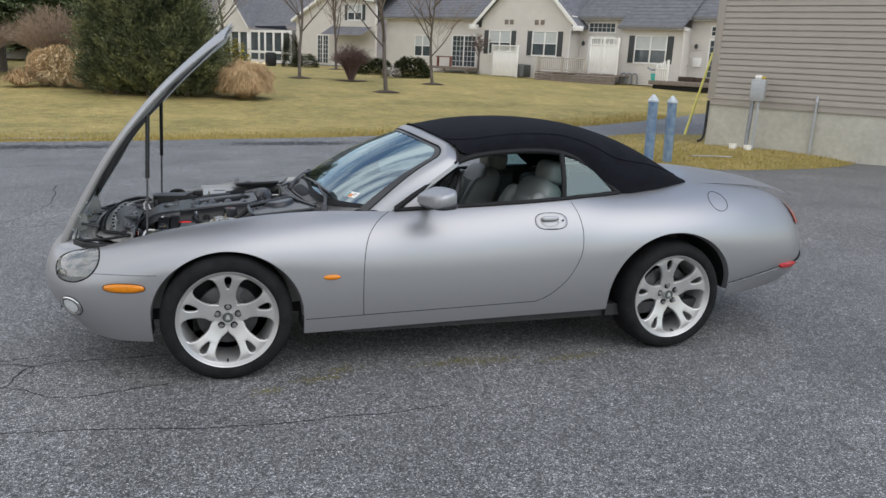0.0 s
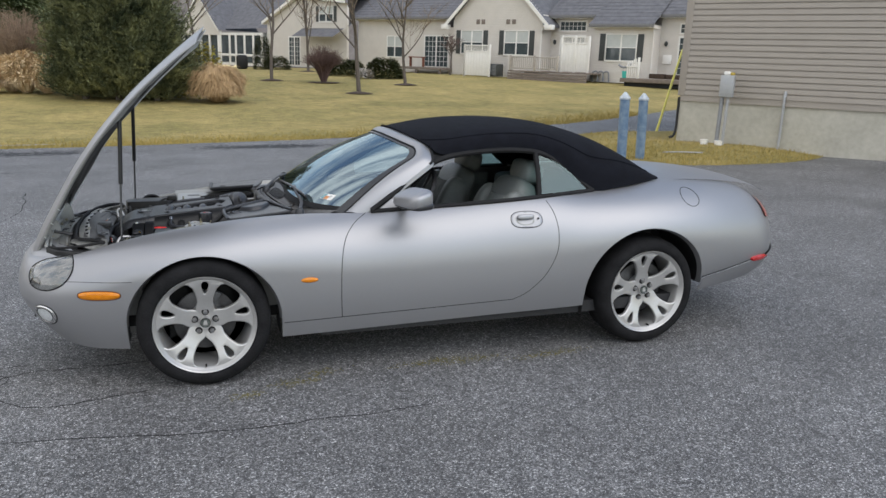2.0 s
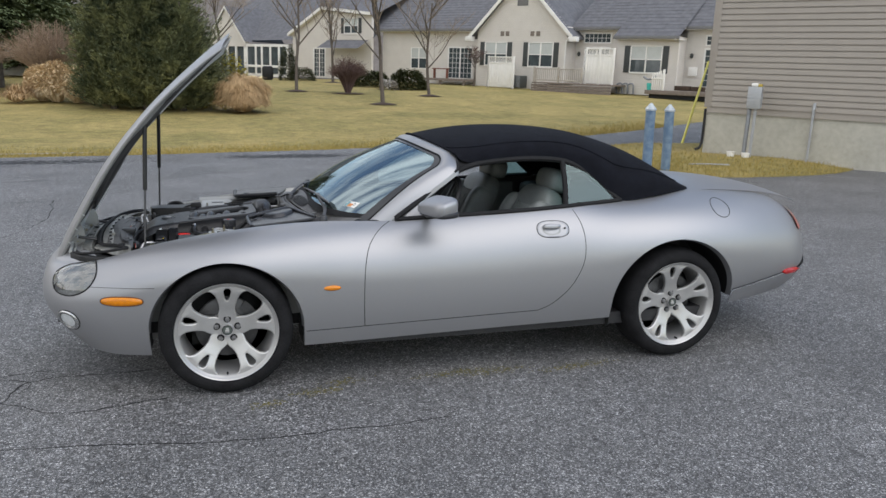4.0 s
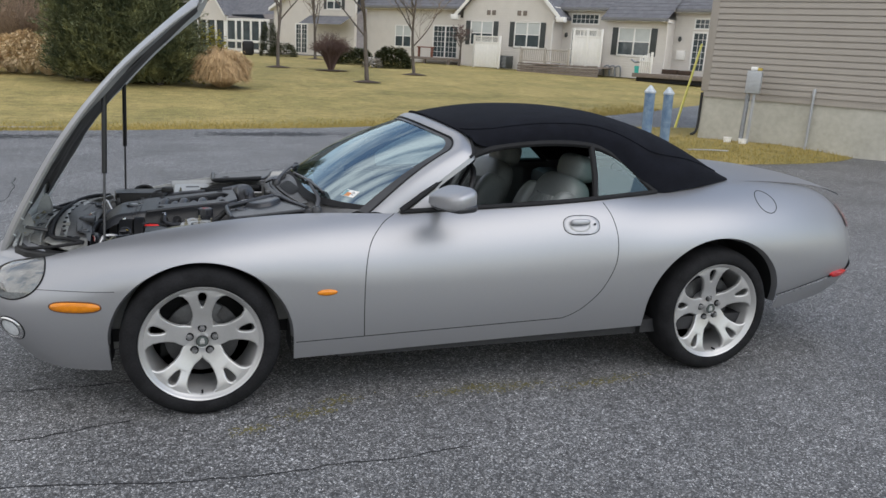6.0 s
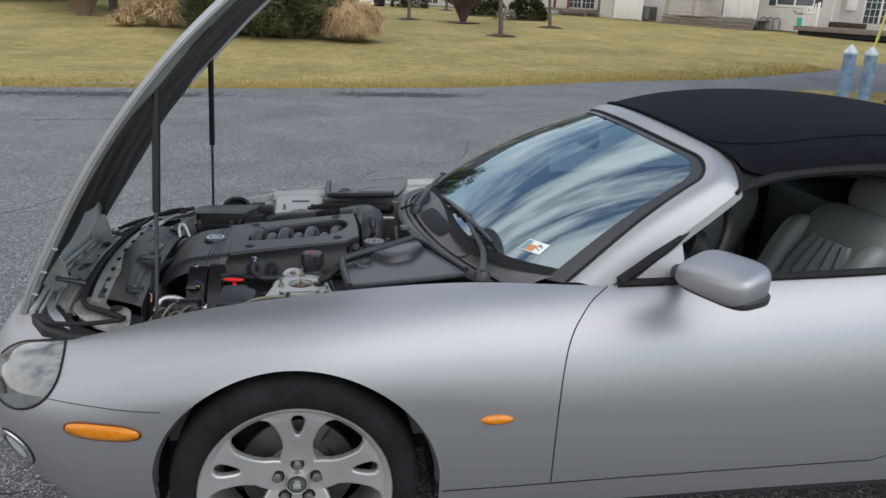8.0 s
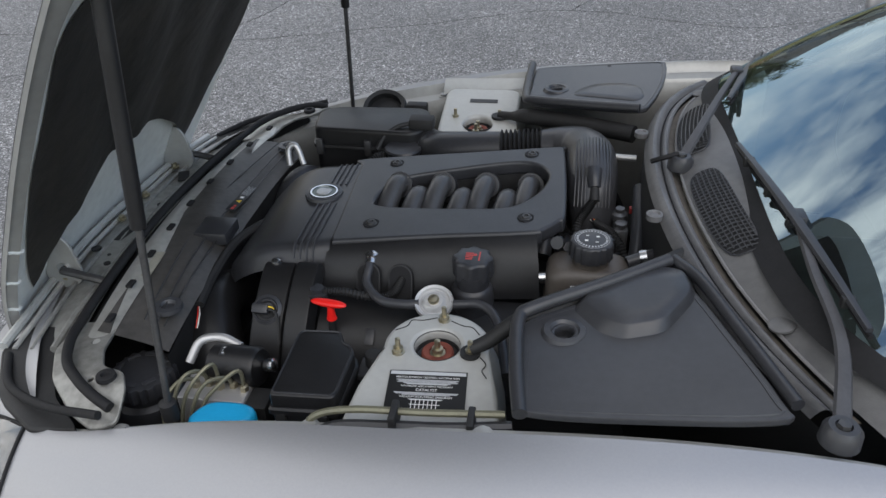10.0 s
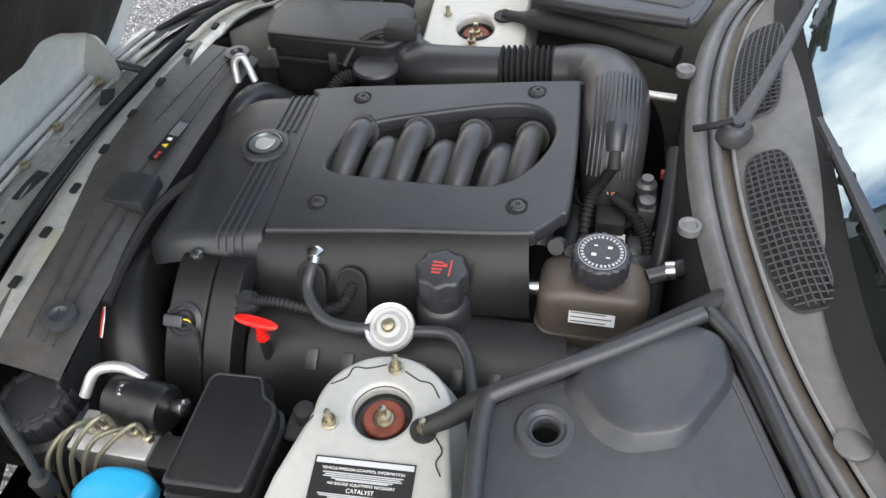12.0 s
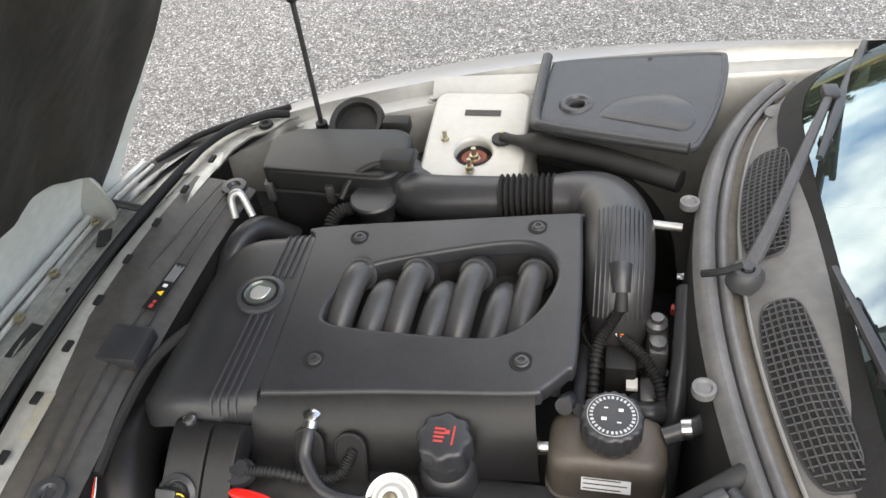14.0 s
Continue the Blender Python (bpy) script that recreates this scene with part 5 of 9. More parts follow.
soft = Mesh().grid(top_fn, 64, 52).obj("soft_top", FABRIC, car, "taut black fabric soft top")
seamed = Mesh()
for sg in (0.135, 0.865):
    seamed.tube([top_fn(0.02 + 0.93 * i / 40, sg, 0.002) for i in range(41)], 0.0035, 6, smooth=0)
seamed.tube([top_fn(0.008, 0.02 + 0.96 * i / 40, 0.003) for i in range(41)], 0.006, 6, smooth=0)
seamed.obj("top_seam", FABRIC, soft)

# weather strips, side glass and posts
for sg in (1, -1):
    belt = [(0.90, 0.853), (1.1, 0.861), (1.4, 0.874), (1.7, 0.890), (1.92, 0.904), (2.1, 0.912), (2.29, 0.92)]
    P = [on_side(x, z - 0.006, 0.004) for x, z in belt]
    P = [(p.x, -abs(p.y) * sg + 0.012 * sg, z + 0.004) for p, (x, z) in zip(P, belt)]
    Mesh().tube(P, 0.013, 8).obj("belt_strip", RUBBER, car)
    Mesh().tube([(0.905, -0.715 * sg, 0.862), (1.0, -0.70 * sg, 0.925), (1.12, -0.668 * sg, 1.005), (1.22, -0.635 * sg, 1.068), (1.31, -0.607 * sg, 1.112),
                 (1.45, -0.600 * sg, 1.148), (1.7, -0.602 * sg, 1.167), (1.93, -0.598 * sg, 1.152), (2.07, -0.61 * sg, 1.092), (2.17, -0.635 * sg, 1.008), (2.275, -0.668 * sg, 0.925)], 0.016, 8).obj("window_seal", RUBBER, car)
    Mesh().tube([(1.905, -0.728 * sg, 0.905), (1.918, -0.672 * sg, 1.03), (1.928, -0.60 * sg, 1.15)], 0.016, 8).obj("quarter_post", RUBBER, car)
    def qglass(u, v):
        z = 0.915 + 0.225 * v
        x0 = 1.915 + 0.015 * v
        x1 = np.interp(z, [0.915, 1.0, 1.08, 1.14], [2.275, 2.18, 2.085, 1.97])
        y = np.interp(v, [0, 0.5, 1], [0.722, 0.67, 0.603]) - 0.05 * u * (1 - v)
        return (x0 + (x1 - x0) * u, -y * sg, z)
    Mesh().grid(qglass, 8, 8).obj("quarter_glass", SIDEGLASS, car, "fixed green-tinted quarter window")
    # sail panel in the front corner of the window
    Mesh().add([(0.955, -0.716 * sg, 0.872), (1.10, -0.722 * sg, 0.876), (1.09, -0.686 * sg, 0.975), (0.955, -0.70 * sg, 0.872), (1.10, -0.70 * sg, 0.876), (1.09, -0.67 * sg, 0.975)],
               [(0, 1, 2), (5, 4, 3), (0, 3, 4, 1), (1, 4, 5, 2), (2, 5, 3, 0)]).obj("sail_panel", PAINT, car)


def pillow(me, c, size, p=0.55, rot=None, n=20):
    """A rounded, cushion-like body."""
    m = Matrix.Translation(c) @ (rot.to_4x4() if rot is not None else Matrix())

    def f(u, v):
        a, b = -math.pi / 2 + math.pi * u, 2 * math.pi * v
        s_ = lambda t: math.copysign(abs(t) ** p, t)
        return Vector((size[0] / 2 * s_(math.cos(a)) * s_(math.cos(b)), size[1] / 2 * s_(math.cos(a)) * s_(math.sin(b)), size[2] / 2 * s_(math.sin(a))))
    return me.grid(f, n, 2 * n, closed_v=True, m=m, flip=True)


# door mirrors, handles, lamps, fuel flap
for sg in (1, -1):
    mir = Mesh()
    pillow(mir, (1.07, -0.96 * sg, 0.963), (0.14, 0.225, 0.106), 0.52, Euler((radians(4 * sg), 0, radians(22 * sg))).to_matrix())
    taper = lambda x: 0.42 + 0.66 * min(1.0, max(0.0, (x - 0.955) / 0.20)) ** 0.75
    mir.v = [(x, y, 0.914 + (z - 0.912) * taper(x)) for x, y, z in mir.v]
    mo = mir.obj("door_mirror", PAINT, car)
    b2 = Mesh()
    pillow(b2, (1.078, -0.961 * sg, 0.960), (0.136, 0.222, 0.104), 0.52, Euler((radians(4 * sg), 0, radians(22 * sg))).to_matrix())
    b2.v = [(x, y, 0.9095 + (z - 0.912) * taper(x) * 0.40) for x, y, z in b2.v]
    b2.tube([(1.08, -0.70 * sg, 0.885), (1.075, -0.80 * sg, 0.90), (1.09, -0.89 * sg, 0.93)], lambda t: 0.026 - 0.006 * t, 10)
    b2.obj("mirror_foot", PLASTIC, mo)
    e = 0.012
    def oval(cx, cz, a, b, off, n=28, k=1.0):
        return [on_side(cx + a * math.copysign(abs(math.cos(t)) ** k, math.cos(t)), cz + b * math.copysign(abs(math.sin(t)) ** k, math.sin(t)), off) for t in [2 * math.pi * i / n for i in range(n)]]
    def flat(pts):
        c = sum((Vector(p) for p in pts), Vector()) / len(pts)
        return [(p.x, p.y * sg, p.z) for p in pts]
    def oval_part(cx, cz, a, b, off, name, material, parent, label="", k=1.0, dome=0.004):
        m = Mesh()
        n = 28
        outer = flat(oval(cx, cz, a, b, 0.0, n, k))
        mid = flat(oval(cx, cz, a * 0.97, b * 0.93, off, n, k))
        inn = flat(oval(cx, cz, a * 0.5, b * 0.5, off + dome, n, k))
        m.add(outer + mid + inn, [(i, (i + 1) % n, n + (i + 1) % n, n + i) for i in range(n)] + [(n + i, n + (i + 1) % n, 2 * n + (i + 1) % n, 2 * n + i) for i in range(n)] + [tuple(range(2 * n, 3 * n))])
        return m.obj(name, material, parent, label, sharp=70)
    h = oval_part(1.783, 0.793, 0.095, 0.044, 0.003, "door_handle", PAINT, car, k=0.75, dome=-0.012)
    Mesh().tube([(p[0], p[1], p[2]) for p in flat(oval(1.783, 0.793, 0.095, 0.044, 0.001, 28, 0.75)) + flat(oval(1.783, 0.793, 0.095, 0.044, 0.001, 28, 0.75))[:1]], 0.0018, 6, smooth=0).obj("handle_rim", SEAM, h)
    # duller silver than the body: shade in the cup is put into its colour
    oval_part(1.775, 0.790, 0.055, 0.027, 0.0015, "handle_recess", PAINT_DULL, h, dome=-0.004)
    hm = Mesh()
    q = on_side(1.775, 0.803, 0.010)
    pillow(hm, (q.x, q.y * sg, q.z), (0.104, 0.026, 0.030), 0.6, Euler((radians(-14 * sg), 0, 0)).to_matrix(), 10)
    hm.obj("grip", PAINT, h)
    q = on_side(1.852, 0.796, 0.004)
    Mesh().lathe([(0.006, 0), (0.006, 0.003), (0.0, 0.003)], 12, Matrix.Translation((q.x, q.y * sg, q.z)) @ Matrix.Rotation(radians(90 * sg), 4, "X")).obj("key_lock", BLACKPRINT, h)
    oval_part(0.535, 0.538, 0.045, 0.0145, 0.004, "side_repeater", ORANGE, car, "amber side repeater", dome=0.006)
    fm = oval_part(-0.485, 0.511, 0.098, 0.022, 0.006, "side_marker", ORANGE, car, "amber side marker lamp", k=0.8)
    ring = flat(oval(-0.485, 0.511, 0.100, 0.0235, 0.001, 28, 0.8))
    Mesh().tube(ring + ring[:1], 0.003, 6, smooth=0).obj("marker_rim", mat("brown_lens_edge", (0.10, 0.032, 0.004), 0.3), fm)
    oval_part(3.52, 0.443, 0.085, 0.019, 0.019, "rear_marker", REDLENS, car, "red side marker", k=0.8)
    Mesh().tube([tuple(p) for p in flat(oval(2.925, 0.872, 0.064, 0.050, 0.0, 28)) + flat(oval(2.925, 0.872, 0.064, 0.050, 0.0, 28))[:1]], 0.0022, 6, smooth=0).obj("fuel_flap_gap" if sg > 0 else "panel_gap", SEAM, car)
    # head lamp: a lens laid on the corner of the nose, bowl behind it
    sA = s_of(-0.638)
    sB = sA - 0.0535
    lamp_o = closed([(0.66, 0.98), (0.1, 1.0), (-0.45, 0.88), (-0.92, 0.38), (-1.0, -0.2), (-0.72, -0.75), (-0.1, -1.0), (0.5, -0.85), (0.88, -0.4), (0.94, 0.2), (0.80, 0.84)], 4)

    def lamp_pt(u, r, off):
        ca, sa = lamp_o[int(round(u * 44)) % 44]
        s_ = (sA + sB) / 2 + (sA - sB) / 2 * r * ca - 0.0085 * r * sa + 0.002
        ph = 0.555 + 0.40 * r * sa + 0.06 * r * ca
        p = body(s_, ph, off)
        return Vector((p.x, p.y * sg, p.z))
    lens = Mesh().grid(lambda u, v: lamp_pt(u, v, 0.010 * (1 - v ** 4) + 0.002), 44, 8, closed_u=True, flip=sg > 0)
    lo = lens.obj("headlamp", LENSGLASS, car, "clear oval headlamp")
    lo.visible_shadow = False
    Mesh().grid(lambda u, v: lamp_pt(u, v * 0.98, 0.0008), 44, 8, closed_u=True, flip=sg > 0).obj("headlamp_backing", mat("headlamp_inner_" + ("a" if sg > 0 else "b"), (0.56, 0.57, 0.575), 0.24, 0.7, vary=0.35, scale=9, detail=6), lo)
    # curved divider and the small indicator chamber at the foot of the lamp
    def lamp_xy(x, y, off):
        p = body((sA + sB) / 2 + (sA - sB) / 2 * x - 0.0085 * y + 0.002, 0.555 + 0.40 * y + 0.06 * x, off)
        return Vector((p.x, p.y * sg, p.z))
    Mesh().tube([lamp_xy(-0.92 + 1.5 * k / 14, 0.16 + 0.52 * math.sin(1.25 * k / 14), 0.004) for k in range(15)], 0.0045, 8, smooth=0).obj("lamp_divider", STEEL, lo)
    Mesh().tube([lamp_xy(-0.55 + 0.26 * math.cos(a), -0.66 + 0.32 * math.sin(a), 0.004) for a in [math.pi * k / 12 for k in range(13)]], 0.0042, 8, smooth=0).obj("indicator_rim", SEAM, lo)
    Mesh().grid(lambda u, v: lamp_xy(-0.55 + 0.24 * v * math.cos(math.pi * u), -0.68 + 0.30 * v * math.sin(math.pi * u), 0.0035), 12, 4, flip=sg > 0).obj("indicator_bowl", ALLOY_DARK, lo)
    Mesh().tube([lamp_pt(i / 44, 1.0, 0.001) for i in range(45)], 0.0036, 6, smooth=0).obj("headlamp_rim", RUBBER, lo)
    # fog lamp in the bumper corner
    fs = s_of(-0.765)

    def fog_pt(u, r, off):
        a = 2 * math.pi * u
        p = body(fs + 0.0132 * r * math.cos(a), ph_of(-0.76, 0.393 + 0.052 * r * math.sin(a)), off)
        return Vector((p.x, p.y * sg, p.z))
    fg = Mesh().grid(lambda u, v: fog_pt(u, v * 0.93, 0.0016 + 0.002 * v), 28, 5, closed_u=True, flip=sg > 0).obj("fog_lamp", LAMP, car, "round fog lamp")
    Mesh().grid(lambda u, v: fog_pt(u, 0.70 + 0.27 * v, 0.004 + 0.004 * math.sin(math.pi * v)), 28, 5, closed_u=True, flip=sg > 0).obj("fog_bezel", STEEL, fg, "bright ring of the fog lamp")
    Mesh().tube([fog_pt(i / 28, 0.69, 0.004) for i in range(29)], 0.002, 6, smooth=0).obj("fog_inner_rim", DARKMETAL, fg)
    Mesh().tube([fog_pt(i / 28, 1.0, 0.0) for i in range(29)], 0.0022, 6, smooth=0).obj("fog_rim", SEAM, fg)
    # tail lamp
    ts = s_of(3.70)
    Mesh().grid(lambda u, v: (lambda p: Vector((p.x, p.y * sg, p.z)))(body(ts + 0.018 * (2 * u - 1), 0.36 + 0.34 * v, 0.010)), 6, 8, flip=sg < 0).obj("tail_lamp", REDLENS, car)

NUTSTEEL = mat("dull_nut_steel", (0.27, 0.27, 0.275), 0.35, 0.9, vary=0.2, scale=60)
EMBLEM = mat("emblem_green_grey", (0.13, 0.15, 0.14), 0.3, 0.6)

# wheels: a dished face with five split spokes
def rot2(pts, deg):
    c, s = math.cos(radians(deg)), math.sin(radians(deg))
    return [(x * c - y * s, x * s + y * c) for x, y in pts]


dish = spl([(0.0, -0.058), (0.05, -0.057), (0.10, -0.047), (0.16, -0.028), (0.21, -0.013), (0.25, -0.010)])
_half = [(0.0, 0.030), (0.021, 0.032), (0.035, 0.052), (0.0405, 0.066), (0.0385, 0.082), (0.0325, 0.105), (0.0345, 0.135), (0.0425, 0.165), (0.0545, 0.192), (0.075, 0.2120), (0.104, 0.2170), (0.1325, 0.2045), (0.140, 0.206), (0.10, 0.229), (0.05, 0.2445), (0.0, 0.2495)]
_slit = [(0.0, 0.150), (0.010, 0.154), (0.0175, 0.170), (0.0240, 0.196), (0.0245, 0.214), (0.015, 0.2285), (0.0, 0.232)]


def mirrored(half, n=4):
    pts = [q for a, b in zip(half, half[1:]) for q in [(a[0] + (b[0] - a[0]) * k / n, a[1] + (b[1] - a[1]) * k / n) for k in range(n)]] + [half[-1]]
    return pts + [(-x, y) for x, y in pts[-2:0:-1]]


spoke_vf = filled([mirrored(_half), mirrored(_slit)[::-1]], 0.006, 0.007, 3)


def wheel(cx, sign, turn, hz):
    at = Matrix.Translation((cx, -0.868 * sign, hz)) @ Matrix.Rotation(radians(90 * sign), 4, "X") @ Matrix.Rotation(radians(turn), 4, "Z")
    hm_ = Mesh().lathe([(0.086, -0.100), (0.085, -0.066), (0.082, -0.056), (0.076, -0.0525), (0.07, -0.0530), (0.058, -0.0545), (0.05, -0.0552), (0.0, -0.0552)], 48, at, cap=False)
    hub = hm_.obj("wheel", ALLOY, car, "silver alloy wheel with five split spokes", sharp=60)
    for k in range(5):
        m = at @ Matrix.Rotation(radians(72 * k), 4, "Z")
        Mesh().add([(v.x, v.y, v.z - 0.012 + dish(math.hypot(v.x, v.y)) - 0.06 * max(0, abs(v.x) - 0.05)) for v in spoke_vf[0]], spoke_vf[1], m).obj("spoke", ALLOY, hub, sharp=50)
    Mesh().lathe([(0.2565, -0.012), (0.2575, 0.004), (0.254, 0.009), (0.250, 0.007), (0.246, 0.000), (0.240, -0.008), (0.233, -0.014), (0.228, -0.030), (0.222, -0.08), (0.218, -0.20)], 64, at, cap=False).obj("rim", ALLOY, hub)
    Mesh().lathe([(0.252, -0.008), (0.2575, 0.008), (0.268, 0.015), (0.292, 0.016), (0.312, 0.004), (0.325, -0.014), (0.332, -0.038), (0.335, -0.08), (0.335, -0.15), (0.330, -0.195), (0.31, -0.222), (0.25, -0.225)], 72, at, cap=False).obj("tyre", TYRE, hub)
    Mesh().lathe([(0.0, -0.105), (0.150, -0.105), (0.158, -0.11), (0.158, -0.13), (0.0, -0.135)], 40, at).obj("brake_disc", DARKMETAL, hub)
    # added black disc that stands for the shade behind the spokes
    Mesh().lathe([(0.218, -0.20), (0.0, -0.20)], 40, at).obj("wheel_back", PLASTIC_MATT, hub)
    cal = Mesh().grid(lambda u, v: (0.115 + 0.05 * v) * Vector((math.cos(0.1 + 0.9 * u), math.sin(0.1 + 0.9 * u), 0)) + Vector((0, 0, -0.092)), 8, 2, m=at)
    cal.obj("brake_caliper", DARKMETAL, hub)
    zc_ = -0.0475
    Mesh().lathe([(0.032, zc_ - 0.012), (0.032, zc_ + 0.005), (0.029, zc_ + 0.010), (0.026, zc_ + 0.0085), (0.0, zc_ + 0.009)], 32, at).obj("centre_cap", ALLOY, hub)
    Mesh().lathe([(0.0235, zc_ + 0.009), (0.0235, zc_ + 0.0105), (0.0, zc_ + 0.0105)], 24, at).obj("cap_emblem", EMBLEM, hub, "round grey-green emblem")
    Mesh().tube([(0.0245 * math.cos(2 * math.pi * i / 24), 0.0245 * math.sin(2 * math.pi * i / 24), zc_ + 0.0105) for i in range(25)], 0.0016, 6, at, smooth=0).obj("emblem_ring", SEAM, hub)
    em = Mesh().box(-0.010, -0.012, zc_ + 0.010, 0.010, 0.004, zc_ + 0.0128, 0.002, at)
    em.box(-0.007, 0.005, zc_ + 0.010, 0.007, 0.013, zc_ + 0.0125, 0.002, at)
    em.obj("emblem_relief", ALLOY, hub)
    for i in range(5):
        a = radians(72 * i + 90)
        m = at @ Matrix.Translation((0.055 * math.cos(a), 0.055 * math.sin(a), zc_ - 0.0055))
        # flat black ring: the shade of a deep nut pocket as colour
        Mesh().lathe([(0.0185, -0.002), (0.0185, 0.0015), (0.0115, 0.002)], 18, m, cap=False).obj("nut_seat", SEAM, hub)
        Mesh().lathe([(0.0125, 0.0), (0.0125, 0.013), (0.010, 0.017), (0.0, 0.018)], 6, m).obj("wheel_nut", NUTSTEEL, hub)
    Mesh().tube([(0, -0.222, -0.028), (0, -0.222, -0.004)], 0.0045, 8, at, smooth=0).obj("valve", RUBBER, hub)
    return hub


for cx, t, hz in ((0.004, -2, HUB_Z), (WB + 0.006, 8, HUB_Z - 0.018)):
    for sg in (1, -1):
        wheel(cx, sg, t, hz)

# ---- cabin ----
def rotm(deg, axis="Y"):
    return Matrix.Rotation(radians(deg), 3, axis)


cab = Mesh().box(0.60, -0.80, 0.20, 2.9, 0.80, 0.27)
cab.obj("floor_pan", DARKTRIM, car)
dash = Mesh()
pillow(dash, (1.04, 0, 0.78), (0.46, 1.22, 0.22), 0.5)
dash.obj("dashboard", DARKTRIM, car)
Mesh().box(2.16, -0.66, 0.25, 2.75, 0.66, 0.88, 0.05).obj("rear_bulkhead", DARKTRIM, car)
for sg in (1, -1):
    Mesh().grid(lambda u, v: (0.95 + 1.2 * u, -(0.755 - 0.03 * v) * sg, 0.30 + 0.56 * v), 4, 4).obj("door_lining", LEATHER, car)
    y0 = -0.36 * sg
    fwd = 0.0 if sg > 0 else -0.13
    seat = Mesh()
    pillow(seat, (1.50 + fwd, y0, 0.50), (0.56, 0.52, 0.22), 0.5)
    so = seat.obj("seat", LEATHER, car, "grey leather bucket seat")
    back = Mesh()
    pillow(back, (1.82 + fwd, y0, 0.70), (0.17, 0.48, 0.58), 0.5, rotm(24))
    back.obj("backrest", LEATHER, so)
    for k in (-1, 1):
        bo = Mesh()
        pillow(bo, (1.765 + fwd, y0 + 0.20 * k, 0.68), (0.19, 0.11, 0.48), 0.6, rotm(24))
        bo.obj("bolster", LEATHER, so)
    for k in range(5):
        fl = Mesh()
        fl.tube([(1.66 + fwd, y0 - 0.12 + 0.06 * k, 0.56), (1.71 + fwd, y0 - 0.12 + 0.06 * k, 0.66), (1.76 + fwd, y0 - 0.115 + 0.0575 * k, 0.77), (1.81 + fwd, y0 - 0.08 + 0.04 * k, 0.86)], 0.026, 8)
        fl.obj("backrest_pleat", LEATHER, so)
    hr = Mesh()
    pillow(hr, (1.985 + fwd, y0, 1.008), (0.15, 0.28, 0.145), 0.6, rotm(14))
    hr.obj("headrest", LEATHER, so)
    for k in (-1, 1):
        Mesh().tube([(1.94 + fwd, y0 + 0.06 * k, 0.92), (1.965 + fwd, y0 + 0.06 * k, 1.0)], 0.006, 8, smooth=0).obj("headrest_post", CHROME, so)
swm = Matrix.Translation((1.27, -0.36, 0.86)) @ Matrix.Rotation(radians(-62), 4, "Y")
swh = Mesh().tube([(0.19 * math.cos(2 * math.pi * i / 36), 0.19 * math.sin(2 * math.pi * i / 36), 0) for i in range(37)], 0.015, 8, swm, smooth=0).obj("steering_wheel", DARKTRIM, car)
Mesh().lathe([(0.07, -0.03), (0.065, 0.01), (0.0, 0.02)], 20, swm).obj("wheel_hub", DARKTRIM, swh)
Mesh().box(-0.18, -0.02, -0.012, 0.18, 0.02, 0.0, 0.005, swm).obj("wheel_spoke", DARKTRIM, swh)
rv = Mesh()
pillow(rv, (1.02, 0.0, 1.155), (0.04, 0.22, 0.065), 0.6)
rv.tube([(1.04, 0, 1.16), (1.09, 0, 1.225)], 0.012, 8, smooth=0)
rv.obj("interior_mirror", DARKTRIM, car)

# ---- engine bay ----
def arc(c, y, k=0.75):
    return c + k * y * y


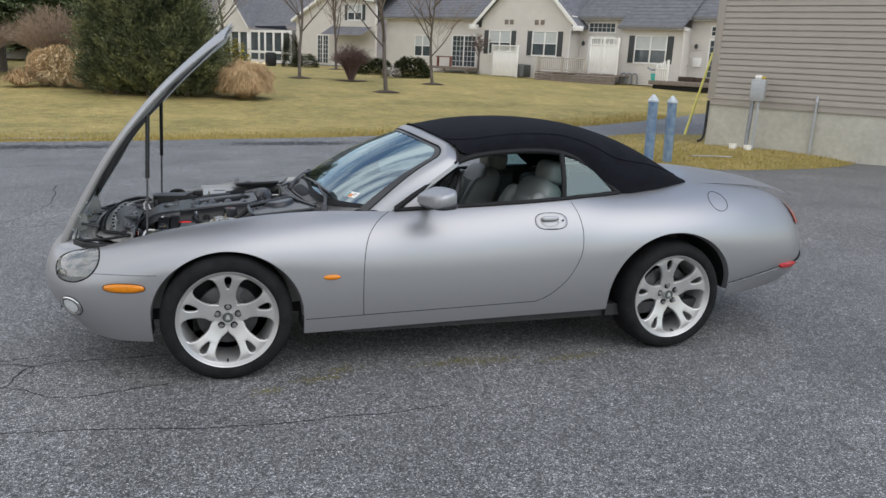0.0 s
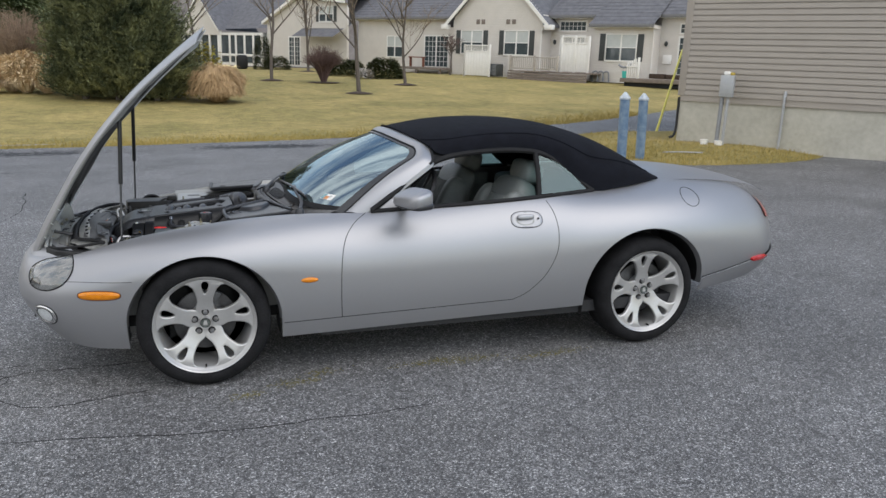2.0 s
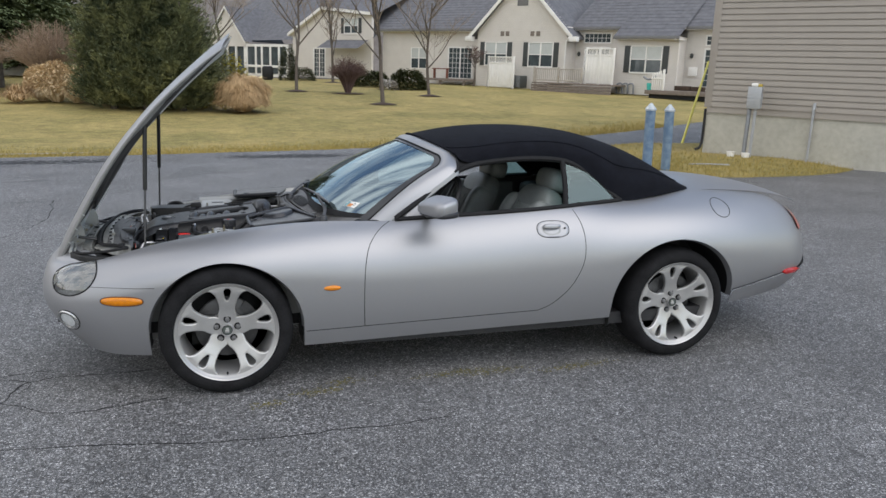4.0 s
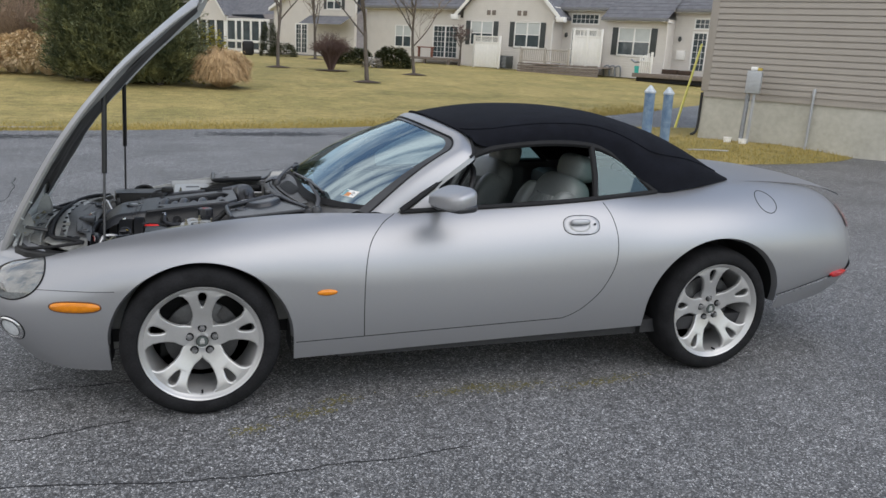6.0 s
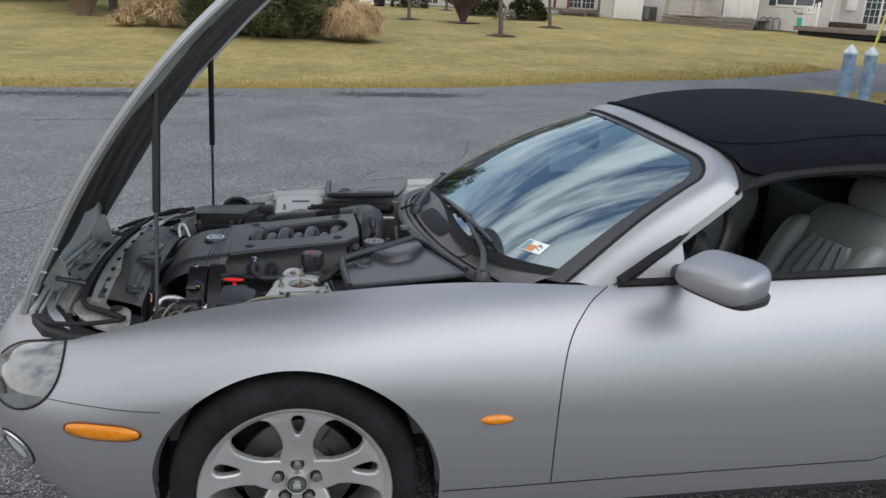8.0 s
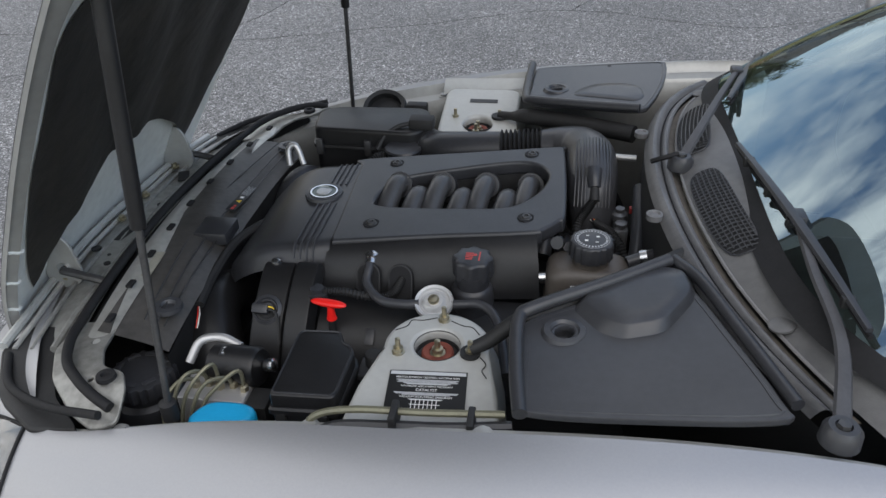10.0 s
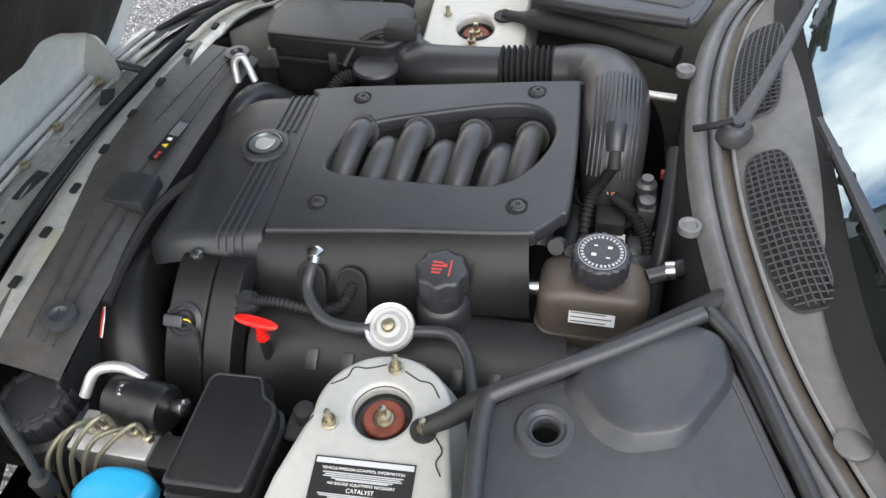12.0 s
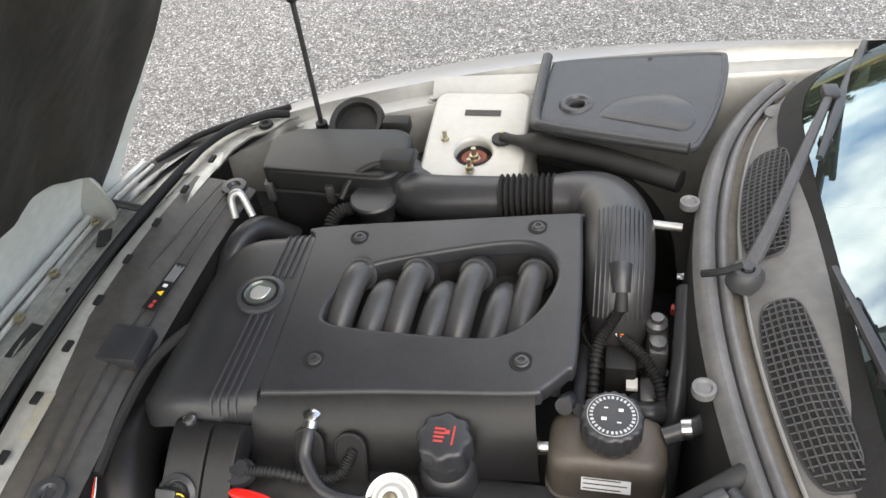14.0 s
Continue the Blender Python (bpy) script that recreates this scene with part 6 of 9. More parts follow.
# added black sheets that shut the bay off from below
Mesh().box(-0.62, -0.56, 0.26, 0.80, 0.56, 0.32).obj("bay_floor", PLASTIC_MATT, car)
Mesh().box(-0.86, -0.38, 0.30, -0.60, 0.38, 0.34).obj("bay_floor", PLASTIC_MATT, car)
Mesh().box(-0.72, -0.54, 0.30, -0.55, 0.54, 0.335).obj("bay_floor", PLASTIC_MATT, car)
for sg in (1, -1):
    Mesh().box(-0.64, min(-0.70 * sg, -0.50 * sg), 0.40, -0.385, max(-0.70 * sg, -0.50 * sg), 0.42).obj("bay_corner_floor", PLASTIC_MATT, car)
for sg in (1, -1):
    # flange along the wing's inner edge, and the inner wing below it
    def flange(u, v):
        x = -0.70 + 1.40 * u
        p = body(s_of(x), 1.0)
        prof = ((0.0, 0.0), (0.004, -0.012), (0.012, -0.024), (0.030, -0.026), (0.036, -0.034), (0.044, -0.10), (0.08, -0.52)) if sg > 0 else ((0.0, 0.0), (0.004, -0.012), (0.016, -0.024), (0.055, -0.026), (0.062, -0.034), (0.068, -0.10), (0.10, -0.52))
        i = min(int(v * 6 + 0.5), 6)
        return (p.x, (p.y + prof[i][0]) * sg, p.z + prof[i][1])
    inner = Mesh().grid(flange, 60, 6, flip=sg < 0).obj("inner_wing", PAINT_DULL, car, "dull silver inner wing and bolted flange")
    for x in (-0.50, -0.165, 0.10):
        p = body(s_of(x), 1.0)
        m = Matrix.Translation((p.x, (p.y + (0.021 if sg > 0 else 0.036)) * sg, p.z - 0.026))
        Mesh().lathe([(0.014, 0), (0.014, 0.0025), (0.009, 0.003), (0.009, 0.008), (0.0, 0.009)], 12, m).obj("flange_bolt", PAINT_DULL, inner)

    # suspension tower
    tcx, tcy = (0.010, -0.431) if sg > 0 else (-0.024, -0.420)
    if sg > 0:
        top_o = [(tcx + 0.076 * math.cos(radians(k)), tcy + 0.074 * math.sin(radians(k))) for k in range(-8, 189, 7)]
        top_o += [(tcx - 0.096, tcy - 0.10), (tcx - 0.112, tcy - 0.195), (tcx + 0.112, tcy - 0.195), (tcx + 0.096, tcy - 0.10)]
    else:
        top_o = rrect(0.180, 0.240, 0.020, 5, -0.024, -0.460)
    tv_, tf_ = filled([top_o, [(tcx + 0.043 * math.cos(-a), tcy + 0.043 * math.sin(-a)) for a in [2 * math.pi * k / 36 for k in range(36)]]], 0.004, 0.008, 3)
    sag = lambda y: 0.022 * max(0.0, (tcy - 0.03 - y) / 0.16) ** 2 if sg > 0 else -0.16 * (-0.42 - y)
    tw = Mesh().add([(v.x, v.y * sg, v.z + 0.757 - sag(v.y)) for v in tv_], tf_ if sg > 0 else [f[::-1] for f in tf_])
    n_t = len(top_o)
    cx_t, cy_t = sum(p[0] for p in top_o) / n_t, sum(p[1] for p in top_o) / n_t
    grow_ = lambda p, d: (p[0] + (p[0] - cx_t) / math.hypot(p[0] - cx_t, p[1] - cy_t) * d, p[1] + (p[1] - cy_t) / math.hypot(p[0] - cx_t, p[1] - cy_t) * d)
    tw.add([(*(lambda q: (q[0], q[1] * sg))(grow_(p, d)), z - sag(p[1])) for d, z in ((0.0078, 0.757), (0.022, 0.725), (0.032, 0.66), (0.040, 0.50)) for p in top_o],
           [(r * n_t + k, (r + 1) * n_t + k, (r + 1) * n_t + (k + 1) % n_t, r * n_t + (k + 1) % n_t)[::-sg] for r in range(3) for k in range(n_t)])
    if sg < 0:
        # upright panel behind the far tower
        tw.grid(lambda u, v: (-0.135 + 0.225 * u, 0.586 + 0.036 * v ** 1.5 + 0.02 * u * v, 0.778 + 0.030 * v), 12, 6)
    two = tw.obj("suspension_tower", TOWER, car, "pale silver suspension tower with central mount")
    tm = Matrix.Translation((tcx, tcy * sg, -0.015))
    Mesh().lathe([(0.0362, 0.782), (0.0352, 0.765), (0.0345, 0.758), (0.024, 0.757), (0.0235, 0.762)], 36, tm, cap=False).obj("mount_cup", DARKMETAL, two)
    Mesh().lathe([(0.026, 0.757), (0.0255, 0.768), (0.023, 0.7705), (0.014, 0.7695), (0.010, 0.764), (0.0, 0.764)], 28, tm).obj("mount_bushing", RUST, two, "rusty red bushing")
    Mesh().lathe([(0.0125, 0.766), (0.0125, 0.768), (0.009, 0.7685), (0.009, 0.776), (0.0048, 0.777), (0.0048, 0.791), (0.0, 0.792)], 12, tm).obj("mount_nut", ZINC, two)
    for bx, by in (((0.012, -0.370), (-0.047, -0.456), (0.064, -0.449)) if sg > 0 else ((-0.022, -0.360), (-0.084, -0.449), (0.027, -0.450))):
        m = Matrix.Translation((bx, by * sg, 0.7685))
        Mesh().lathe([(0.0105, 0), (0.0105, 0.002), (0.008, 0.003), (0.008, 0.010), (0.0042, 0.010), (0.0042, 0.026), (0.0, 0.027)], 8, m).obj("stud_nut", ZINC, two)

    # brace from tower to cowl
    if sg > 0:
        br = Mesh().tube([(0.064, -0.449, 0.779), (0.092, -0.438, 0.790), (0.130, -0.424, 0.818), (0.165, -0.412, 0.826), (0.25, -0.36, 0.838), (0.36, -0.285, 0.852), (0.395, -0.262, 0.858)], lambda t: 0.0105 + 0.002 * min(1, t * 4), 10)
        br.lathe([(0.016, 0), (0.016, 0.005), (0.0, 0.005)], 18, Matrix.Translation((0.064, -0.449, 0.7695)))
    else:
        br = Mesh().tube([(0.027, 0.450, 0.781), (0.066, 0.430, 0.788), (0.10, 0.412, 0.796), (0.20, 0.372, 0.802), (0.30, 0.320, 0.808), (0.345, 0.296, 0.81)], lambda t: 0.010 + 0.010 * min(1, max(0, t * 4 - 0.6)), 12)
        br.lathe([(0.020, 0), (0.020, 0.006), (0.0, 0.006)], 18, Matrix.Translation((0.027, 0.450, 0.774)))
    br.obj("strut_brace", PLASTIC_MATT, car, "black tubular strut brace")

    # plenum tray beside the cowl
    hole_c = (0.203, -0.462) if sg > 0 else (0.166, -0.471)
    trayp = closed([(0.150, -0.437), (0.26, -0.378), (0.355, -0.322), (0.388, -0.36), (0.426, -0.47), (0.466, -0.60), (0.455, -0.628), (0.28, -0.630), (0.165, -0.622), (0.150, -0.60), (0.148, -0.50)], 4)
    if sg < 0:
        trayp = closed([(0.112, -0.405), (0.22, -0.364), (0.345, -0.320), (0.378, -0.35), (0.415, -0.47), (0.432, -0.59), (0.41, -0.620), (0.26, -0.630), (0.13, -0.634), (0.110, -0.61), (0.106, -0.50)], 4)
    tv, tf = filled([trayp, [(hole_c[0] + 0.017 * math.cos(-a), hole_c[1] + 0.017 * math.sin(-a)) for a in [2 * math.pi * i / 20 for i in range(20)]]], 0.003, 0.003, 1)
    tilt = lambda x, y: 0.826 + 0.10 * (x - 0.15) + (0.0 if sg > 0 else 0.011)
    to = Mesh().add([(v.x, v.y * sg, v.z + tilt(v.x, v.y)) for v in tv], tf if sg > 0 else [f[::-1] for f in tf]).obj("plenum_tray", PLASTIC_GREY, car, "dark moulded plenum cover with drain hole")
    dome = rpoly([(0.226, -0.402), (0.290, -0.336), (0.350, -0.322), (0.378, -0.334), (0.384, -0.385), (0.340, -0.455), (0.288, -0.468), (0.262, -0.455)] if sg > 0 else [(0.203, -0.425), (0.350, -0.362), (0.368, -0.39), (0.362, -0.45), (0.325, -0.484), (0.255, -0.486), (0.225, -0.466)], 0.018, 5)
    dc = (0.322, -0.392) if sg > 0 else (0.292, -0.43)
    rings = [(1.20, 0.003), (1.15, 0.007), (1.02, 0.021), (0.97, 0.0235), (0.5, 0.0245)] if sg > 0 else [(1.10, 0.002), (1.07, 0.004), (0.99, 0.0075), (0.95, 0.0085), (0.5, 0.009)]
    dm = Mesh()
    nd = len(dome)
    dm.add([(dc[0] + (x - dc[0]) * k, (dc[1] + (y - dc[1]) * k) * sg, tilt(dc[0] + (x - dc[0]) * k, 0) + h) for k, h in rings for x, y in dome],
           [(r * nd + i, r * nd + (i + 1) % nd, (r + 1) * nd + (i + 1) % nd, (r + 1) * nd + i)[::sg] for r in range(4) for i in range(nd)] + [tuple(4 * nd + i for i in range(nd))])
    dm.obj("raised_panel", PLASTIC_GREY, to, sharp=60)
    Mesh().lathe([(0.034, 0.0), (0.030, 0.007), (0.022, 0.008), (0.018, 0.004), (0.017, -0.02)], 28, Matrix.Translation((hole_c[0], hole_c[1] * sg, tilt(*hole_c) + 0.003)), cap=False).obj("hole_rim", PLASTIC_GREY, to)
    tube_pts = [(0.098, 0.640, 0.846), (0.093, 0.53, 0.840), (0.094, 0.42, 0.842), (0.122, 0.392, 0.846), (0.24, 0.347, 0.857), (0.352, 0.308, 0.868)] if sg < 0 else [(0.150, -0.625 * sg, 0.828), (0.140, -0.55 * sg, 0.835), (0.136, -0.45 * sg, 0.843), (0.16, -0.424 * sg, 0.850), (0.26, -0.368 * sg, 0.860), (0.36, -0.306 * sg, 0.870)]
    lip_ = [(hx + (x - hx) * 0.955, (hy + (y - hy) * 0.955) * sg, tilt(x, y) + 0.004) for hx, hy in ((0.29, -0.49),) for x, y in trayp + trayp[:1]]
    Mesh().tube(lip_, 0.0032, 6, smooth=0).obj("tray_lip", PLASTIC_GREY, to)
    if sg > 0:
        Mesh().tube([(0.366, -0.300, 0.868), (0.402, -0.352, 0.866), (0.440, -0.462, 0.864), (0.484, -0.606, 0.866)], 0.009, 10).obj("tray_rim", PLASTIC, to)
    Mesh().tube(tube_pts, 0.0105, 10).obj("tray_rim", PLASTIC, to, "black bulb seal round the tray")
    if sg < 0:
        Mesh().box(0.29, min(-0.622 * sg, -0.604 * sg), 0.846, 0.43, max(-0.622 * sg, -0.604 * sg), 0.858, 0.003).obj("tray_slot", PLASTIC_MATT, to)

# ---- engine ----
top_z = lambda x: 0.806 + 0.09 * x
win = closed([(-0.188, -0.030), (-0.178, 0.030), (-0.135, 0.078), (-0.03, 0.108), (0.075, 0.128), (0.128, 0.122), (0.162, 0.085), (0.166, 0.035), (0.140, -0.030), (0.090, -0.072), (0.0, -0.073), (-0.12, -0.062), (-0.170, -0.052)], 5)
cov = closed([(-0.245, 0.166), (-0.02, 0.178), (0.165, 0.187), (0.182, 0.182), (0.187, 0.165), (0.193, 0.03), (0.193, -0.10), (0.185, -0.118), (0.155, -0.150), (0.13, -0.158), (-0.05, -0.163), (-0.205, -0.172), (-0.228, -0.168), (-0.232, -0.12), (-0.240, 0.02), (-0.247, 0.14)], 4)
pv, pf = filled([cov, win[::-1]], 0.009, 0.006, 2)
cover = Mesh().add([(v.x, v.y, v.z - 0.015 + top_z(v.x)) for v in pv], pf).obj("engine_cover", PLASTIC, car, "matt black engine cover with open window", sharp=35)
wl = Mesh()
nw = len(win)
wl.add([(x * k, y * k + 0.03 * (1 - k), top_z(x) - d) for k, d in ((0.985, 0.004), (0.97, 0.03), (0.95, 0.075)) for x, y in win],
       [(r * nw + i, (r + 1) * nw + i, (r + 1) * nw + (i + 1) % nw, r * nw + (i + 1) % nw) for r in range(2) for i in range(nw)] + [tuple(2 * nw + i for i in range(nw))])
wl.obj("window_well", PLASTIC_MATT, cover, sharp=60)
for i in range(4):
    x = -0.158 + 0.092 * i
    Mesh().tube([(x + 0.014, 0.092 + 0.008 * i, 0.735), (x + 0.010, 0.085 + 0.008 * i, 0.765), (x + 0.004, 0.055 + 0.006 * i, 0.782), (x - 0.004, 0.005, 0.768), (x - 0.010, -0.045, 0.742), (x - 0.012, -0.085, 0.71)], 0.0215, 14).obj("intake_runner", SATIN, cover)
    Mesh().tube([(x + 0.060, 0.062 + 0.006 * i, 0.725), (x + 0.057, 0.052 + 0.005 * i, 0.758), (x + 0.053, 0.026, 0.774), (x + 0.047, -0.018, 0.766), (x + 0.041, -0.056, 0.748), (x + 0.038, -0.09, 0.72)], 0.0205, 14).obj("intake_runner", SATIN, cover)
    Mesh().tube([(x + 0.010, 0.086 + 0.008 * i, 0.764), (x + 0.0085, 0.077 + 0.008 * i, 0.772), (x + 0.0075, 0.068 + 0.007 * i, 0.777)], 0.0275, 16, smooth=0).obj("runner_collar", PLASTIC, cover)
for bx, by in ((-0.167, -0.119), (0.127, -0.112), (-0.169, 0.139), (0.124, 0.157)):
    m = Matrix.Translation((bx, by, top_z(bx)))
    # flush black ring; shade of the recessed bolt hole is put into its colour
    Mesh().lathe([(0.0165, 0.0), (0.0160, 0.0012), (0.0115, 0.0014), (0.0105, 0.0008)], 24, m, cap=False).obj("bolt_collar", SEAM, cover)
    Mesh().lathe([(0.0105, 0.001), (0.0085, 0.002), (0.0080, 0.005), (0.0045, 0.0055), (0.004, 0.002), (0.0, 0.002)], 12, m).obj("cover_bolt", DARKMETAL, cover)

# front section of the cover, rolling down towards the radiator
fc_z = lambda x: top_z(x) - (0.0 if x > -0.33 else 0.075 * ((-0.33 - x) / 0.13) ** 2.2)
yn, yf = spl([(-0.46, -0.165), (-0.40, -0.205), (-0.30, -0.212), (-0.225, -0.20)]), spl([(-0.46, 0.115), (-0.40, 0.150), (-0.30, 0.162), (-0.225, 0.168)])


def front_cover(u, v):
    x = -0.462 + 0.229 * u
    a, b = yn(x), yf(x)
    k = 2 * v - 1
    side = 0.05 * max(0, abs(k) - 0.86) / 0.14
    return (x - (0.012 if u < 0.02 else 0), a + (b - a) * v, fc_z(x) - side * side * 16 * (1 if k < 0 else 0.6) - (0.05 if u < 0.02 else 0) - 0.001)


Mesh().grid(front_cover, 26, 36).obj("front_cover", PLASTIC, cover, sharp=50)
for k in range(4):
    x0 = -0.262 - 0.012 * k
    rb = Mesh()
    for ya, yb in ((0.162, 0.045), (-0.035, -0.205)):
        rb.tube([(x0 + 0.006 * y, y, fc_z(x0) + 0.0004 - 16 * (0.05 * max(0, abs(2 * (y - yn(x0)) / (yf(x0) - yn(x0)) - 1) - 0.86) / 0.14) ** 2 * (1 if y < 0 else 0.6)) for y in [ya + (yb - ya) * q / 16 for q in range(17)]], 0.0024, 6, smooth=0)
    rb.obj("rib", PLASTIC_GREY, cover)
bm_ = Matrix.Translation((-0.298, 0.006, fc_z(-0.298)))
bd = Mesh().lathe([(0.040, 0.0), (0.038, 0.006), (0.031, 0.007), (0.029, 0.004), (0.0, 0.004)], 40, bm_).obj("badge", PLASTIC_GREY, cover, "round badge with a bright rim")
Mesh().lathe([(0.0285, 0.004), (0.0285, 0.008), (0.0255, 0.008), (0.0255, 0.005)], 40, bm_, cap=False).obj("badge_rim", CHROME, bd)
Mesh().lathe([(0.0255, 0.0055), (0.0, 0.0065)], 32, bm_).obj("badge_face", EMBLEM, bd)
bf = closed([(-0.012, -0.012), (-0.016, 0.004), (-0.008, 0.014), (0.004, 0.012), (0.014, 0.010), (0.012, -0.006), (0.003, -0.014)], 4)
Mesh().prism(bf, 0.006, 0.008, 0.001, bm_).obj("badge_emblem", ALLOY, bd)

# near-side apron of the cover with its slots, and the cam cover below
apron = Mesh()


def apron_fn(u, v):
    x = -0.236 + 0.385 * u
    prof = ((-0.160, -0.004), (-0.180, -0.012), (-0.198, -0.030), (-0.206, -0.042), (-0.224, -0.078), (-0.228, -0.10))
    i = min(int(round(v * 5)), 5)
    y, d = prof[i]
    return (x + 0.02 * v * (u - 0.4), y - 0.008 * (1 - u), top_z(x) + d)


apron.grid(apron_fn, 30, 5)
apron.obj("apron", DEEP, cover, sharp=30)
# raised black plates: the dark of open slots is put into their colour
for x in (-0.152, -0.092):
    sl = Mesh()
    ol = [(0.021 * math.cos(a), 0.021 * math.sin(a)) for a in [math.pi * i / 12 for i in range(13)]] + [(-0.021, -0.055), (0.021, -0.055)]
    sl.prism(ol, 0, 0.003, 0.001, facing((x, -0.2225, 0.744), (1, 0.0, 0.05), (0, 0.45, 0.9)))
    so_ = sl.obj("slot", SEAM, cover)
    fm_ = facing((x, -0.2225, 0.744), (1, 0.0, 0.05), (0, 0.45, 0.9))
    Mesh().tube([fm_ @ Vector((p[0], p[1], 0.002)) for p in [ol[-1]] + ol[:13] + [ol[13]]], 0.0022, 6, smooth=0).obj("slot_rim", DEEP, so_)
for x0, x1, n in ((-0.235, 0.215, 30),):
    Mesh().grid(lambda u, v: (x0 + (x1 - x0) * u, -0.225 - 0.14 * v - 0.012 * math.sin(math.pi * v), 0.705 - 0.115 * v ** 1.8), n, 12).obj("cam_cover", DEEP, car, "black cam cover with raised lettering")
for i in range(6):
    x = -0.135 + 0.052 * i
    Mesh().box(-0.008, -0.015, 0, 0.008, 0.015, 0.0010, 0.0004, facing((x, -0.312, 0.672), (1, 0, 0), (0, 0.80, 0.60))).obj("raised_mark", PLASTIC, bpy.data.objects["cam_cover"])
tc_y = spl([(0, -0.198, 0.722), (0.12, -0.205, 0.744), (0.25, -0.222, 0.750), (0.5, -0.275, 0.724), (0.75, -0.335, 0.672), (0.9, -0.372, 0.60), (1.0, -0.385, 0.48)])


def lobe(x0, x1, lift):
    def f(u, v):
        y, z = tc_y(v)
        k = abs(2 * u - 1)
        drop = 0.030 * max(0.0, (k - 0.72) / 0.28) ** 2
        return (x0 + (x1 - x0) * u, y - (lift - drop) * 0.6, z + (lift - drop) * 0.8)
    return Mesh().grid(f, 24, 26)


tcv = lobe(-0.357, -0.284, 0.004).obj("timing_cover", DEEP, car, "black timing cover in two slanting lobes")
lobe(-0.290, -0.237, 0.015).obj("cover_rib", DEEP, tcv)
sm_ = facing((-0.324, -0.300, 0.706), (1, 0, 0), (0, 0.72, 0.68))
Mesh().lathe([(0.028, -0.004), (0.028, 0.005), (0.022, 0.009), (0.019, 0.004), (0.0, 0.004)], 28, sm_).obj("sensor_ring", PLASTIC_GREY, tcv)
Mesh().lathe([(0.017, 0.004), (0.017, 0.007), (0.014, 0.007), (0.013, 0.004)], 24, sm_, cap=False).obj("sensor_face", SEAM, tcv)
Mesh().box(-0.024, -0.009, 0.006, 0.006, 0.009, 0.020, 0.003, sm_).obj("sensor_plug", PLASTIC, tcv)
Mesh().tube([sm_ @ Vector(p) for p in ((0.006, 0, 0.014), (0.018, -0.004, 0.014), (0.026, -0.022, 0.008), (0.032, -0.06, 0.002))], 0.003, 6).obj("sensor_lead", PLASTIC_MATT, tcv)
Mesh().tube([sm_ @ Vector(p) for p in ((0.005, 0.004, 0.016), (0.013, 0.003, 0.015), (0.018, -0.003, 0.013))], 0.0012, 6).obj("sensor_wire", YELLOW, tcv)
Mesh().lathe([(0.010, 0), (0.009, 0.006), (0.005, 0.008), (0.0, 0.009)], 8, Matrix.Translation((-0.330, -0.214, 0.752))).obj("cover_clip", STEEL, tcv)
Mesh().tube([(-0.47, -0.10, 0.60), (-0.475, -0.19, 0.64), (-0.455, -0.27, 0.63), (-0.42, -0.34, 0.56), (-0.41, -0.38, 0.45)], lambda t: 0.045 + 0.012 * t, 16).obj("intake_hose", DEEP, car)
Mesh().tube([(-0.40, 0.02, 0.72), (-0.46, -0.08, 0.715), (-0.475, -0.18, 0.70), (-0.468, -0.28, 0.69)], 0.0095, 8).obj("loom", PLASTIC_MATT, car)
for i, (mtl, dx) in enumerate(((RED, 0.0), (WHITE, 0.004), (OLIVE, 0.002))):
    Mesh().tube([(-0.468 + dx * 0.5, -0.285, 0.69), (-0.458 + dx, -0.308, 0.692), (-0.455 + dx * 0.6, -0.330, 0.676)], 0.0009, 6).obj("wire", mtl, bpy.data.objects["loom"])

# dipstick, damper with its hoses, oil filler
dp = Mesh().tube([(-0.203, -0.312, 0.64), (-0.201, -0.310, 0.716)], 0.007, 10, smooth=0).obj("dipstick", PLASTIC_MATT, car, "red-handled dipstick")
dh = Mesh()
dh.tube([(-0.201, -0.310, 0.706), (-0.201, -0.310, 0.716), (-0.201, -0.3095, 0.736)], lambda t: 0.0095 - 0.004 * t, 12, smooth=2)
pillow(dh, (-0.204, -0.309, 0.739), (0.068, 0.018, 0.011), 0.85, Euler((0, 0, radians(-8))).to_matrix(), 10)
dh.obj("handle", RED, dp)
dmp_m = Matrix.Translation((-0.019, -0.293, 0.748)) @ Matrix.Rotation(radians(22), 4, "X")
dmp = Mesh().lathe([(0.020, -0.018), (0.034, -0.008), (0.0345, -0.003), (0.033, 0.0), (0.028, -0.001), (0.026, -0.006), (0.022, -0.006), (0.020, -0.001), (0.016, 0.003), (0.0, 0.003)], 40, dmp_m).obj("fuel_damper", DAMPER, car, "bright round fuel damper on black hoses")
Mesh().lathe([(0.010, 0.003), (0.010, 0.006), (0.0075, 0.009), (0.0, 0.010)], 16, dmp_m).obj("brass_plug", ZINC, dmp)
Mesh().tube([(-0.150, -0.205, 0.762), (-0.150, -0.222, 0.758), (-0.148, -0.250, 0.742), (-0.115, -0.285, 0.735), (-0.07, -0.296, 0.738), (-0.045, -0.294, 0.740)], 0.0085, 10).obj("hose", PLASTIC_GREY, dmp)
Mesh().tube([(0.012, -0.290, 0.740), (0.060, -0.288, 0.742), (0.088, -0.312, 0.738), (0.105, -0.36, 0.725), (0.118, -0.42, 0.705)], 0.0085, 10).obj("hose", PLASTIC_GREY, dmp)
Mesh().tube([(-0.150, -0.190, 0.770), (-0.150, -0.212, 0.760)], 0.0105, 12, smooth=0).obj("union", STEEL, dmp)
